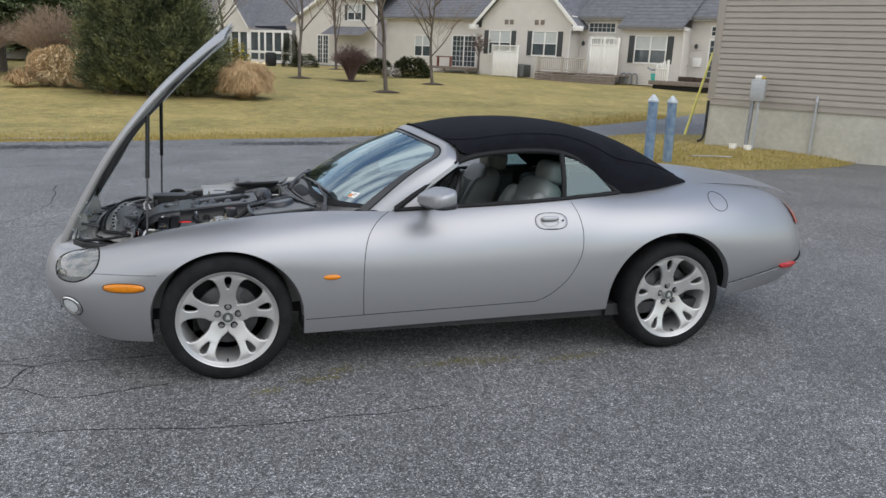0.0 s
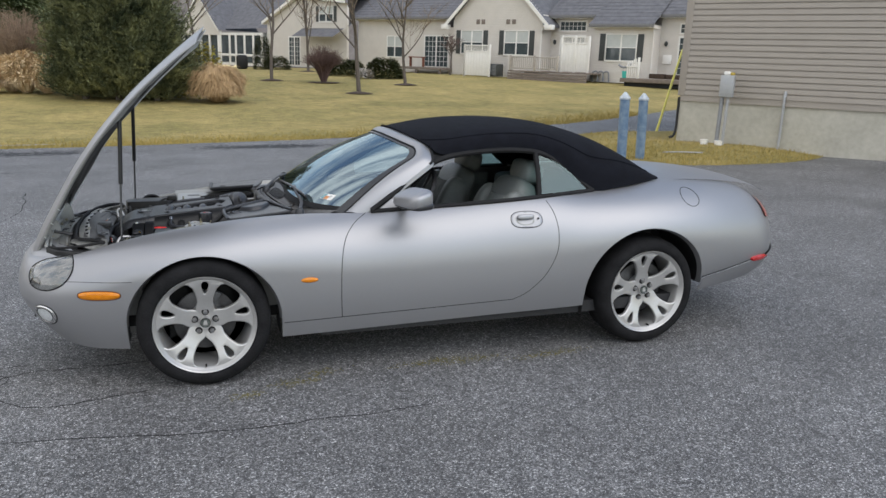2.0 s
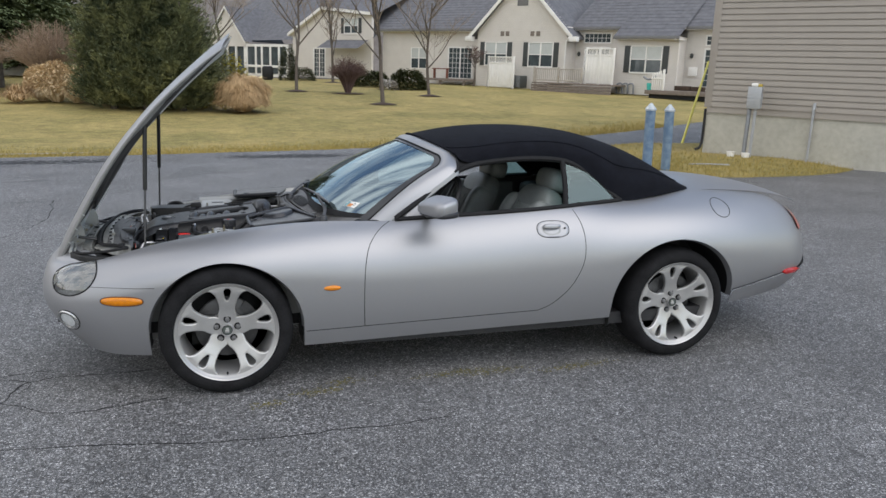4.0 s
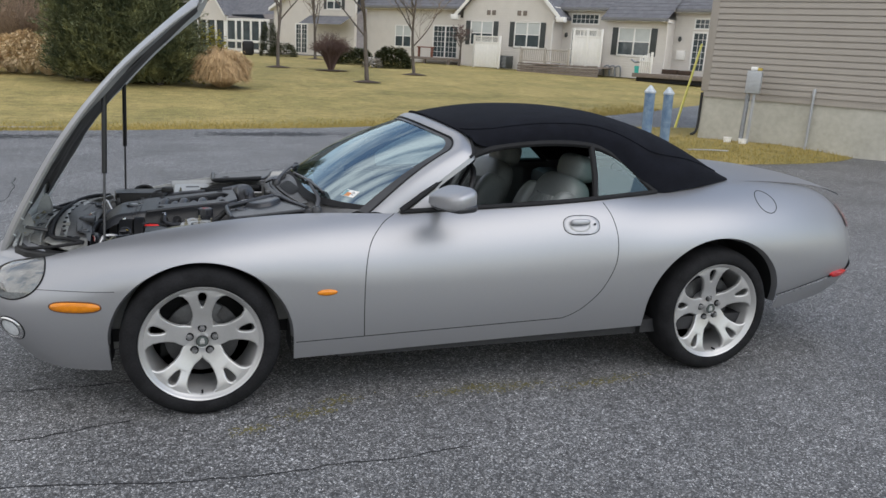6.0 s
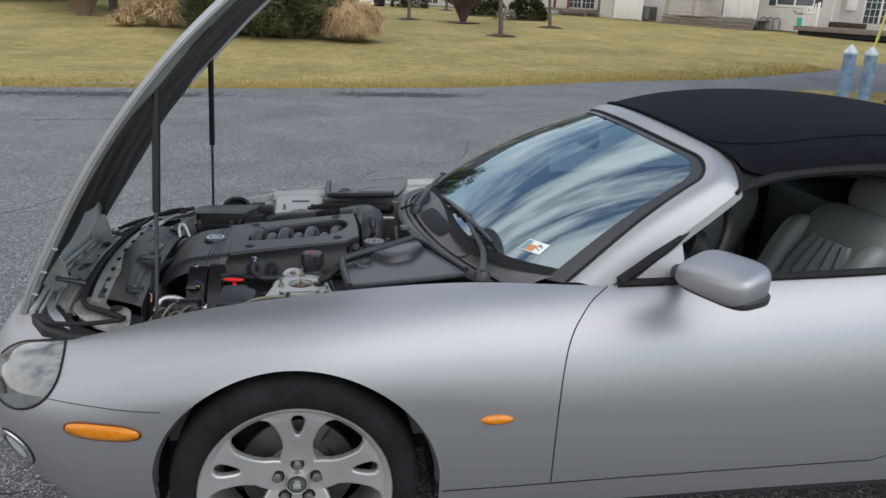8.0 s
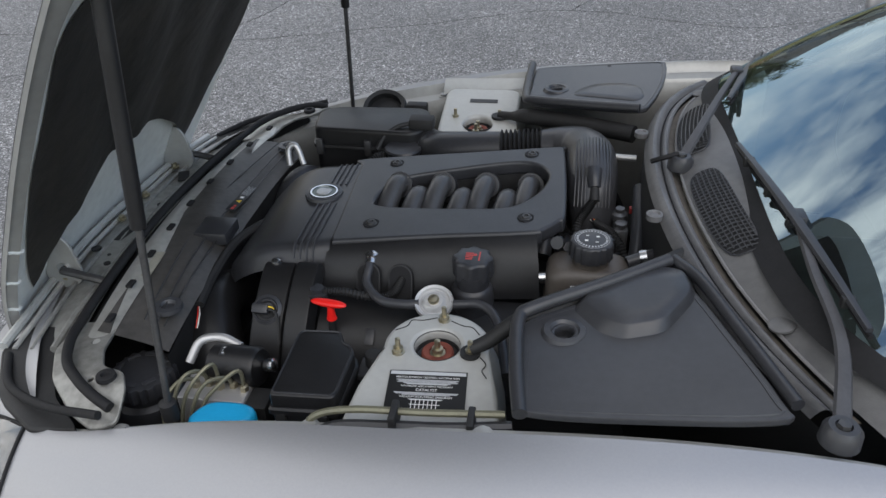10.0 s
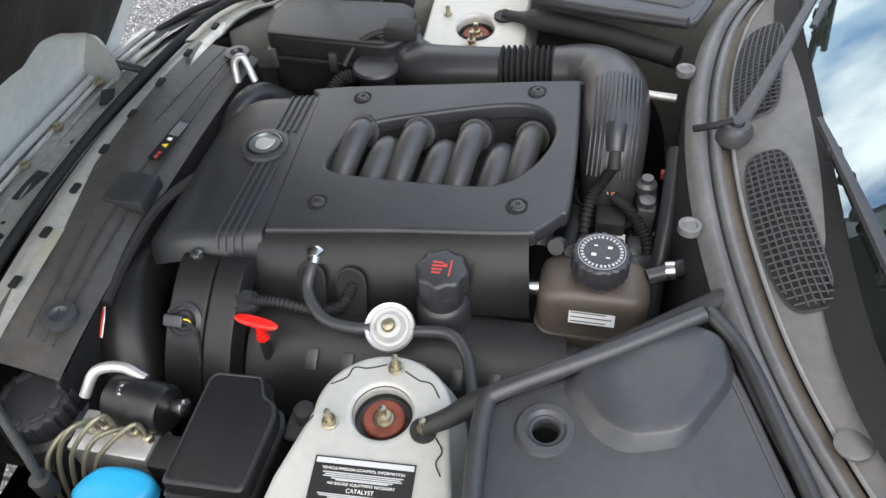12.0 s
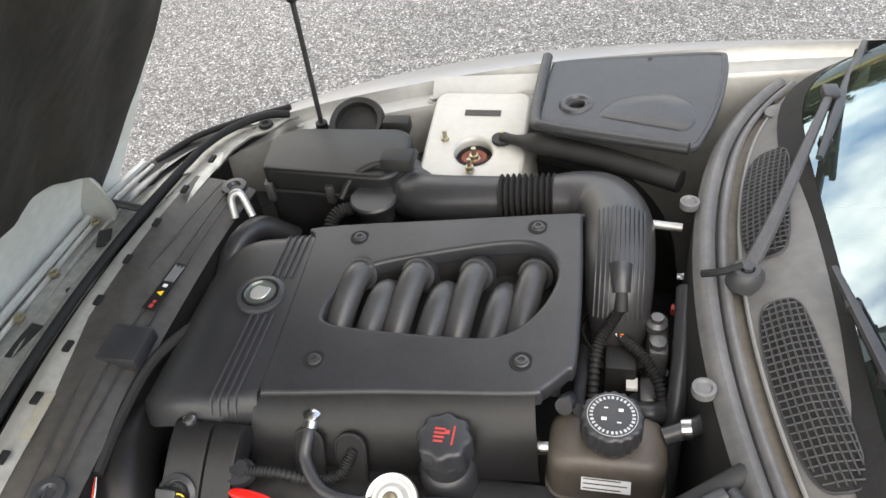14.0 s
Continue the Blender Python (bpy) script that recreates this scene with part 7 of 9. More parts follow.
Mesh().lathe([(0.013, 0), (0.013, 0.008), (0.006, 0.012), (0.0, 0.012)], 6, Matrix.Translation((-0.150, -0.196, 0.766))).obj("union_nut", STEEL, dmp)
Mesh().tube([(-0.235, -0.272, 0.735), (-0.19, -0.268, 0.735), (-0.13, -0.268, 0.728), (-0.10, -0.255, 0.730), (-0.088, -0.225, 0.742)], lambda t: 0.0072 + 0.0011 * math.sin(2 * math.pi * 36 * t), 10, smooth=72).obj("corrugated_hose", PLASTIC_MATT, car, "thin corrugated hose")
Mesh().lathe([(0.020, 0), (0.020, 0.010), (0.012, 0.012), (0.012, 0.02), (0.0, 0.02)], 20, Matrix.Translation((-0.236, -0.272, 0.724))).obj("hose_fitting", PLASTIC, bpy.data.objects["corrugated_hose"])
om = Matrix.Translation((0.041, -0.224, 0.0))
ocp = [(r * math.cos(t), r * math.sin(t)) for t, r in [(2 * math.pi * i / 64, 0.0345 + 0.0022 * math.cos(8 * 2 * math.pi * i / 64)) for i in range(64)]]
nk = Mesh().lathe([(0.040, 0.66), (0.038, 0.735), (0.034, 0.742), (0.030, 0.745), (0.030, 0.77)], 28, om @ Matrix.Translation((0, -0.006, 0))).obj("filler_neck", PLASTIC, car)
oc = Mesh().prism(ocp, 0.762, 0.800, 0.006, om, steps=3).obj("oil_cap", PLASTIC, nk, "lobed black oil filler cap with red print", sharp=50)
for i, (w, h, dx, dy) in enumerate(((0.0025, 0.028, 0.012, 0.0), (0.014, 0.003, -0.006, 0.008), (0.014, 0.003, -0.006, 0.002), (0.014, 0.003, -0.006, -0.004), (0.012, 0.003, -0.006, -0.010), (0.006, 0.006, 0.004, 0.004))):
    Mesh().box(0.041 + dx - w / 2, -0.224 + dy - h / 2, 0.7998, 0.041 + dx + w / 2, -0.224 + dy + h / 2, 0.8006).obj("cap_print", REDPRINT, oc)

# header tank
tk = Mesh().prism(rrect(0.148, 0.088, 0.026, 5, 0.243, -0.192), 0.655, 0.782, 0.022, steps=4)
tko = tk.obj("header_tank", BEIGE, car, "brown-black coolant bottle with round cap", sharp=50)
Mesh().prism(rrect(0.154, 0.094, 0.026, 5, 0.243, -0.192), 0.70, 0.706, 0.002).obj("tank_seam", BEIGE, tko)
cm_ = Matrix.Translation((0.246, -0.190, 0.0))
Mesh().lathe([(0.032, 0.77), (0.032, 0.800)], 28, cm_, cap=False).obj("tank_neck", BEIGE, tko)
cpo = Mesh().prism([(r * math.cos(t), r * math.sin(t)) for t, r in [(2 * math.pi * i / 72, 0.0375 + 0.001 * (1 if math.sin(18 * 2 * math.pi * i / 72) > 0 else -1)) for i in range(72)]], 0.796, 0.828, 0.004, cm_, steps=2).obj("tank_cap", PLASTIC, tko, sharp=50)
Mesh().lathe([(0.0305, 0.8282), (0.0305, 0.8286), (0.0298, 0.8286), (0.0298, 0.8282)], 36, cm_, cap=False).obj("cap_ring_print", LABELPRINT, cpo)
for i in range(30):
    a = 2 * math.pi * i / 30
    Mesh().box(-0.0012 - 0.0006 * (i % 3 == 0), -0.002, 0, 0.0012, 0.002, 0.0005, 0, cm_ @ Matrix.Rotation(a, 4, "Z") @ Matrix.Translation((0, 0.0255, 0.8283))).obj("cap_print", LABELPRINT, cpo)
for dx, dy, w, h in ((0.010, 0.008, 0.011, 0.009), (-0.010, -0.006, 0.012, 0.010), (0.008, -0.010, 0.010, 0.003), (-0.008, 0.010, 0.009, 0.003)):
    Mesh().box(dx - w / 4, dy - h / 5, 0.8282, dx + w / 4, dy + h / 5, 0.8288, 0, cm_).obj("cap_symbol", WHITE, cpo)
lbm = facing((0.243, -0.238, 0.755), (1, 0, 0), (0, 0.75, 0.66))
lb = Mesh().box(-0.030, -0.012, 0, 0.030, 0.012, 0.001, 0, lbm).obj("tank_label", LABELPRINT, tko)
for r in range(4):
    Mesh().box(-0.028, -0.010 + 0.0055 * r, 0.001, 0.018 + 0.008 * ((r * 7) % 2), -0.0085 + 0.0055 * r, 0.0014, 0, lbm).obj("label_line", BLACKPRINT, lb)
Mesh().tube([(0.31, -0.178, 0.775), (0.345, -0.165, 0.782), (0.365, -0.15, 0.78)], 0.0115, 10).obj("tank_pipe", PLASTIC_GREY, tko)
Mesh().lathe([(0.014, 0), (0.014, 0.012)], 16, Matrix.Translation((0.334, -0.168, 0.780)) @ Matrix.Rotation(radians(75), 4, "Y")).obj("hose_clip", STEEL, tko)
Mesh().tube([(0.186, -0.165, 0.80), (0.190, -0.150, 0.79), (0.195, -0.10, 0.73)], 0.012, 10).obj("tank_hose", PLASTIC, tko)
Mesh().tube([(0.206, -0.16, 0.79), (0.203, -0.12, 0.765), (0.207, 0.02, 0.70)], 0.009, 10).obj("tank_hose", PLASTIC, tko)
Mesh().box(0.176, -0.262, 0.62, 0.240, -0.240, 0.69, 0.003).obj("tank_bracket", DARKMETAL, tko)
Mesh().tube([(0.135, -0.188, 0.735), (0.18, -0.185, 0.738)], 0.012, 12, smooth=0).obj("fuel_pipe", STEEL, car)

# intake tract
it = Mesh().tube([(-0.150, 0.380, 0.722), (-0.135, 0.340, 0.733), (-0.105, 0.303, 0.748), (-0.07, 0.289, 0.757), (-0.02, 0.283, 0.763), (0.05, 0.281, 0.768)], lambda t: 0.047 - 0.006 * t + 0.003 * (abs(t - 0.27) < 0.02 or abs(t - 0.33) < 0.02), 24, smooth=10).obj("intake_pipe", PLASTIC, car, "black intake pipe with bellows and ribbed elbow")
Mesh().tube([(0.047, 0.281, 0.768), (0.095, 0.281, 0.772), (0.142, 0.281, 0.775)], lambda t: 0.0405 + 0.005 * math.sin(2 * math.pi * 9.5 * t), 20, smooth=38).obj("bellows", PLASTIC_MATT, it)
Mesh().tube([(0.140, 0.281, 0.775), (0.185, 0.278, 0.779), (0.225, 0.254, 0.786), (0.246, 0.195, 0.796), (0.250, 0.125, 0.798), (0.252, 0.068, 0.778), (0.254, 0.045, 0.73), (0.254, 0.040, 0.68)], lambda t: 0.042 + 0.013 * math.sin(math.pi * min(1, t * 1.1)), 24, smooth=8).obj("elbow", DUCT, it)
for i in range(11):
    x = 0.216 + 0.0068 * i
    h = 0.0555 * math.sqrt(max(0, 1 - ((x - 0.250) / 0.0555) ** 2))
    Mesh().tube([(x, 0.175, 0.799 + h), (x, 0.130, 0.799 + h), (x, 0.094, 0.790 + h), (x, 0.064 - h * 0.3, 0.783 + h * 0.75), (x, 0.050 - h * 0.75, 0.755 + h * 0.42)], 0.0014, 5).obj("elbow_rib", DUCT, it)
Mesh().tube([(0.251, 0.070, 0.826), (0.252, 0.054, 0.820), (0.254, 0.036, 0.806)], lambda t: 0.019 - 0.005 * t, 14).obj("elbow_sensor", PLASTIC, it)
Mesh().tube([(0.254, 0.038, 0.808), (0.255, 0.016, 0.788)], 0.0105, 12, smooth=0).obj("sensor_plug", PLASTIC_MATT, it)
Mesh().lathe([(0.062, 0.690), (0.066, 0.694), (0.066, 0.702), (0.058, 0.706), (0.054, 0.720)], 36, Matrix.Translation((0.254, 0.042, 0)), cap=False).obj("throttle_flange", PLASTIC_MATT, it)
Mesh().lathe([(0.052, 0.700), (0.054, 0.705), (0.054, 0.715), (0.050, 0.718)], 32, Matrix.Translation((0.254, 0.040, 0)), cap=False).obj("hose_band", DARKMETAL, it)
Mesh().tube([(0.255, 0.020, 0.79), (0.240, 0.000, 0.775), (0.224, -0.03, 0.755), (0.220, -0.09, 0.70)], lambda t: 0.0080 + 0.0012 * math.sin(2 * math.pi * 30 * t), 10, smooth=80).obj("sensor_conduit", PLASTIC_MATT, it)
Mesh().tube([(0.26, 0.0, 0.75), (0.29, -0.03, 0.745), (0.315, -0.07, 0.72), (0.32, -0.12, 0.66)], lambda t: 0.0080 + 0.0012 * math.sin(2 * math.pi * 30 * t), 10, smooth=80).obj("sensor_conduit", PLASTIC_MATT, it)
for i, mtl in enumerate((YELLOW, RED, OLIVE, WHITE, PLASTIC_MATT)):
    Mesh().tube([(0.235 + 0.004 * i, 0.012, 0.742 + 0.003 * i), (0.26, 0.004 - 0.003 * i, 0.752), (0.285 + 0.003 * i, -0.02, 0.74)], 0.0022, 6).obj("wire", mtl, it)
Mesh().box(0.236, -0.045, 0.66, 0.282, 0.0, 0.735, 0.006).obj("connector_block", PLASTIC_MATT, car)
for dx, dy, dz in ((0.30, 0.03, 0.70), (0.31, 0.0, 0.68), (0.295, -0.06, 0.69), (0.275, -0.09, 0.68)):
    e_ = Mesh()
    e_.prism(circ(0.022, 12), 0, 0.03, 0.006, Matrix.Translation((dx, dy, dz)) @ Matrix.Rotation(dx * 9, 4, "X"))
    e_.obj("throttle_casting", ALLOY_DARK, car)
tb = Mesh()
tb.box(0.296, -0.020, 0.640, 0.326, 0.060, 0.745, 0.008)
tb.box(0.286, -0.075, 0.620, 0.318, -0.030, 0.705, 0.008)
tb.lathe([(0.016, 0), (0.016, 0.012), (0.009, 0.016), (0.009, 0.024), (0.0, 0.024)], 14, Matrix.Translation((0.308, 0.030, 0.744)))
tb.lathe([(0.012, 0), (0.012, 0.010), (0.0, 0.012)], 8, Matrix.Translation((0.310, -0.004, 0.744)))
tbo = tb.obj("throttle_body", ALLOY_DARK, car, "dull aluminium throttle body under the intake elbow", sharp=40)
Mesh().tube([(0.270, -0.075, 0.690), (0.282, -0.100, 0.712), (0.306, -0.104, 0.716), (0.322, -0.082, 0.700), (0.324, -0.056, 0.670)], 0.0150, 12).obj("bypass_hose", PLASTIC_GREY, tbo)
for x_, y_, z_ in ((0.338, 0.070, 0.735), (0.338, -0.030, 0.715)):
    Mesh().box(x_ - 0.008, y_ - 0.006, z_, x_ + 0.008, y_ + 0.006, z_ + 0.014, 0.002).obj("red_connector", REDPRINT, tbo)
Mesh().box(0.268, -0.060, 0.705, 0.284, -0.040, 0.712, 0.001).obj("coded_label", WHITE, tbo)
Mesh().tube([(0.345, 0.06, 0.80), (0.340, -0.04, 0.76), (0.330, -0.13, 0.68), (0.33, -0.16, 0.60)], 0.014, 10).obj("coolant_hose", PLASTIC_GREY, car)
Mesh().tube([(0.28, 0.20, 0.80), (0.345, 0.19, 0.802)], 0.007, 10, smooth=0).obj("steel_pipe", ALLOY, car)

# throttle damper, air box and duct on the far side
td = Mesh().lathe([(0.034, 0.745), (0.038, 0.775), (0.043, 0.780), (0.044, 0.788), (0.041, 0.792), (0.0, 0.793)], 36, Matrix.Translation((-0.187, 0.279, -0.028))).obj("breather_cap", PLASTIC, car)
Mesh().tube([(-0.222, 0.268, 0.744), (-0.248, 0.258, 0.742), (-0.262, 0.238, 0.73), (-0.262, 0.205, 0.71)], lambda t: 0.012 + 0.0016 * math.sin(2 * math.pi * 14 * t), 12, smooth=40).obj("breather_hose", PLASTIC_MATT, td)
ab = Mesh()
abo = [(-0.415, 0.315), (-0.165, 0.300), (-0.135, 0.335), (-0.145, 0.44), (-0.17, 0.46), (-0.39, 0.452), (-0.43, 0.42)]
ab.prism(rpoly(abo, 0.022), 0.55, 0.790, 0.008, steps=3)
abx = ab.obj("air_box", DEEP, car, "black air filter box", sharp=45)
Mesh().prism(rpoly([(-0.42, 0.308), (-0.16, 0.293), (-0.128, 0.335), (-0.138, 0.446), (-0.165, 0.468), (-0.395, 0.46), (-0.438, 0.425)], 0.022), 0.738, 0.748, 0.002).obj("box_flange", DEEP, abx)
for x in (-0.40, -0.28, -0.17):
    Mesh().box(x - 0.008, 0.298, 0.725, x + 0.008, 0.308, 0.765, 0.002).obj("box_clip", DARKMETAL, abx)
Mesh().box(-0.181, 0.324, 0.784, -0.121, 0.364, 0.814, 0.006).obj("air_meter_plug", PLASTIC_MATT, abx)
Mesh().tube([(-0.178, 0.335, 0.800), (-0.205, 0.326, 0.795), (-0.235, 0.31, 0.778), (-0.252, 0.282, 0.752)], 0.006, 8).obj("air_meter_lead", PLASTIC_MATT, abx)
Mesh().lathe([(0.055, 0.0), (0.060, 0.012), (0.055, 0.022), (0.045, 0.018), (0.045, -0.04)], 32, Matrix.Translation((-0.283, 0.520, 0.752)) @ Matrix.Rotation(radians(28), 4, "X")).obj("fresh_air_duct", PLASTIC_MATT, car)
Mesh().box(-0.22, 0.485, 0.755, -0.165, 0.515, 0.785, 0.005).obj("harness_plug", PLASTIC_MATT, car)
Mesh().tube([(-0.468, 0.262, 0.71), (-0.472, 0.278, 0.745), (-0.455, 0.285, 0.752), (-0.435, 0.27, 0.71)], 0.0075, 10).obj("bypass_hose", ALLOY, car)
Mesh().tube([(-0.46, 0.13, 0.63), (-0.45, 0.20, 0.685), (-0.42, 0.26, 0.69), (-0.37, 0.29, 0.64)], 0.023, 14).obj("coolant_hose", PLASTIC, car)

# fuse box, hydraulic block, fluid caps on the near side
fbm = Matrix.Translation((-0.175, -0.475, 0))
fb_o = rpoly([(-0.051, -0.082), (0.048, -0.078), (0.054, -0.068), (0.057, 0.026), (0.048, 0.045), (0.034, 0.050), (0.020, 0.080), (-0.046, 0.076), (-0.052, 0.066)], 0.007, 3)
fb = Mesh().prism([(x * 0.97, y * 0.98) for x, y in fb_o], 0.655, 0.753, 0.005, fbm, steps=3).obj("fuse_box", DEEP, car, "black fuse box with bevelled lid", sharp=30)
Mesh().prism([(x * 1.05, y * 1.04) for x, y in fb_o], 0.716, 0.728, 0.003, fbm).obj("lid_rim", DEEP, fb)
Mesh().tube([fbm @ Vector((x * 0.90, y * 0.92, 0.7535)) for x, y in fb_o + fb_o[:1]], 0.0016, 6, smooth=0).obj("lid_ridge", PLASTIC, fb)
for dx in (-0.035, 0.03):
    Mesh().box(dx - 0.008, -0.085, 0.68, dx + 0.008, -0.074, 0.72, 0.002, fbm).obj("lid_clip", PLASTIC_MATT, fb)
Mesh().prism(circ(0.014, 16, 0.078, 0.050), 0.70, 0.735, 0.004, fbm, steps=2).obj("fixing_stud", PLASTIC_MATT, fb)
Mesh().box(0.055, 0.02, 0.70, 0.10, 0.065, 0.712, 0.003, fbm).obj("fuse_bracket", PLASTIC_GREY, fb)
Mesh().box(-0.27, -0.63, 0.55, -0.10, -0.55, 0.675, 0.01).obj("battery_tray", PAINT_DULL, car)
hyd = Mesh().box(-0.415, -0.500, 0.58, -0.300, -0.440, 0.672, 0.004).obj("brake_hydraulic_block", ALLOY, car, "alloy hydraulic block with curved brake lines")
Mesh().lathe([(0.030, -0.004), (0.034, 0), (0.034, 0.078), (0.030, 0.084), (0.0, 0.085)], 32, Matrix.Translation((-0.372, -0.424, 0.684)) @ Matrix.Rotation(radians(84), 4, "Y") @ Matrix.Rotation(radians(8), 4, "X")).obj("pump_motor", DEEP, hyd)
Mesh().lathe([(0.010, 0), (0.012, 0.004), (0.012, 0.018), (0.007, 0.022), (0.0, 0.022)], 16, Matrix.Translation((-0.286, -0.428, 0.690)) @ Matrix.Rotation(radians(78), 4, "Y")).obj("motor_union", STEEL, hyd)
lm2 = facing((-0.330, -0.428, 0.7165), (1, 0.1, -0.1), (0, 1.0, 0.05))
Mesh().box(-0.028, -0.012, 0, 0.022, 0.012, 0.0008, 0, lm2).obj("motor_label", DARKMETAL, hyd)
for r in range(3):
    Mesh().box(-0.024, -0.008 + 0.006 * r, 0.0008, 0.016 - 0.006 * r, -0.005 + 0.006 * r, 0.0012, 0, lm2).obj("label_line", LABELPRINT, hyd)
for i in range(5):
    x = -0.398 + 0.021 * i
    Mesh().tube([(x + 0.006, -0.470 + 0.006 * (i % 2), 0.672), (x + 0.004 - 0.003 * (i % 2), -0.474, 0.690 + 0.009 * ((i * 2) % 5)), (x - 0.012 - 0.004 * i, -0.496 - 0.004 * (i % 3), 0.698 + 0.006 * ((i * 3) % 4)), (x * 0.75 - 0.125, -0.528 + 0.003 * i, 0.672), (x * 0.45 - 0.235, -0.552 + 0.004 * i, 0.60), (x * 0.4 - 0.26, -0.558, 0.50)], 0.0034, 8).obj("brake_line", OLIVE, hyd)
    Mesh().lathe([(0.008, 0), (0.008, 0.010), (0.005, 0.012)], 6, Matrix.Translation((x + 0.006, -0.470 + 0.006 * (i % 2), 0.672))).obj("line_nut", ZINC, hyd)
Mesh().tube([(-0.42, -0.43, 0.685), (-0.405, -0.405, 0.712), (-0.37, -0.395, 0.715), (-0.335, -0.402, 0.705)], 0.0078, 10).obj("pump_pipe", ALLOY, hyd)
Mesh().box(-0.300, -0.505, 0.60, -0.262, -0.455, 0.668, 0.005).obj("pump_plug", PLASTIC_MATT, hyd)
ps_m = Matrix.Translation((-0.512, -0.434, 0.0))
ps = Mesh().lathe([(0.062, 0.50), (0.064, 0.600), (0.060, 0.612), (0.050, 0.618), (0.050, 0.635)], 36, ps_m).obj("fluid_reservoir", PLASTIC, car, "ribbed black fluid reservoir")
Mesh().prism([(r * math.cos(t), r * math.sin(t)) for t, r in [(2 * math.pi * i / 80, 0.0555 + 0.002 * (1 if math.sin(20 * 2 * math.pi * i / 80) > 0 else -1)) for i in range(80)]], 0.632, 0.662, 0.006, ps_m, steps=2).obj("reservoir_cap", PLASTIC, ps, sharp=40)
for i in range(8):
    a = 2 * math.pi * i / 8
    Mesh().box(-0.011, -0.005, 0, 0.011, 0.005, 0.0025, 0.001, ps_m @ Matrix.Rotation(a, 4, "Z") @ Matrix.Translation((0, 0.040, 0.662))).obj("cap_lug", PLASTIC_GREY, ps)
wc = Mesh()
wc.prism(closed([(-0.048, -0.012), (-0.030, 0.022), (0.010, 0.030), (0.042, 0.024), (0.054, 0.006), (0.038, -0.020), (0.0, -0.032), (-0.032, -0.028)], 4), 0.672, 0.698, 0.010, Matrix.Translation((-0.313, -0.549, 0.0)), steps=3)
wco = wc.obj("washer_cap", BLUE, car, "bright blue washer filler cap", sharp=60)
Mesh().lathe([(0.034, 0.55), (0.034, 0.676)], 24, Matrix.Translation((-0.313, -0.549, 0))).obj("washer_neck", PLASTIC_MATT, wco)

# emission label and pipes on the near tower
lm3 = facing((0.010, -0.533, 0.7655), (1, 0.06, 0), (0, 1, 0.10))
el = Mesh().box(-0.058, -0.040, 0, 0.058, 0.038, 0.0008, 0, lm3).obj("emission_label", BLACKPRINT, bpy.data.objects["suspension_tower"], "black emission label with white print")
Mesh().box(-0.056, 0.030, 0.0008, 0.056, 0.0362, 0.0012, 0, lm3).obj("label_band", LABELPRINT, el)
words("VEHICLE EMISSION CONTROL INFORMATION", 0.0046, lm3 @ Matrix.Translation((0.0, 0.0245, 0.0013)), WHITE, "label_words", el)
words("NO ENGINE ADJUSTMENT NECESSARY", 0.0044, lm3 @ Matrix.Translation((0.0, 0.0075, 0.0013)), WHITE, "label_words", el)
words("CATALYST", 0.0066, lm3 @ Matrix.Translation((0.0, 0.0005, 0.0013)), WHITE, "label_words", el)
words("VACUUM ROUTEING DIAGRAM", 0.0054, lm3 @ Matrix.Translation((0.0, -0.0125, 0.0013)), WHITE, "label_words", el)
for y, w in ((0.0200, 0.092), (0.0178, 0.086), (0.0156, 0.090), (0.0134, 0.070), (0.0118, 0.06), (-0.0045, 0.094), (-0.0064, 0.09), (-0.0083, 0.07), (-0.0165, 0.05), (-0.0375, 0.03)):
    Mesh().box(-w / 2, y - 0.0006, 0.0008, w / 2, y + 0.0006, 0.0012, 0, lm3).obj("label_line", LABELPRINT, el)
dg_ = Mesh()
for i in range(7):
    dg_.box(-0.020 + 0.006 * i, -0.035, 0.0008, -0.0190 + 0.006 * i, -0.018, 0.0012, 0, lm3)
for y in (-0.036, -0.0265, -0.0178):
    dg_.box(-0.022, y, 0.0008, 0.022, y + 0.0008, 0.0012, 0, lm3)
dg_.obj("label_diagram", WHITE, el)
Mesh().box(-0.036, -0.008, 0, 0.036, 0.008, 0.0008, 0, facing((-0.020, 0.524, 0.7865), (1, 0, 0), (0, 1, 0.16))).obj("tower_label", BLACKPRINT, bpy.data.objects["suspension_tower.001"])
for pts in ([(-0.062, -0.405), (-0.045, -0.392), (-0.040, -0.377), (-0.022, -0.375), (0.0, -0.366)], [(0.024, -0.372), (0.044, -0.382), (0.060, -0.385), (0.073, -0.402)], [(0.080, -0.455), (0.090, -0.47), (0.086, -0.485), (0.094, -0.50)], [(-0.070, -0.45), (-0.076, -0.465), (-0.082, -0.485)]):
    Mesh().tube([(x, y, 0.7692) for x, y in pts], 0.0009, 5).obj("sealer_crack", SEAM, bpy.data.objects["suspension_tower"])
pl = Mesh().tube([(-0.155, -0.625, 0.735), (-0.135, -0.612, 0.775), (-0.08, -0.606, 0.790), (0.02, -0.603, 0.793), (0.13, -0.600, 0.800)], 0.0055, 8).obj("brake_pipe", OLIVE, car)
Mesh().tube([(-0.15, -0.640, 0.730), (-0.11, -0.625, 0.770), (-0.03, -0.620, 0.778), (0.05, -0.618, 0.782), (0.14, -0.612, 0.790)], 0.0085, 8).obj("black_pipe", PLASTIC, pl)
for x in (-0.02, 0.085):
    Mesh().box(x - 0.005, -0.630, 0.770, x + 0.005, -0.592, 0.803, 0.002).obj("pipe_clip", PLASTIC_MATT, pl)

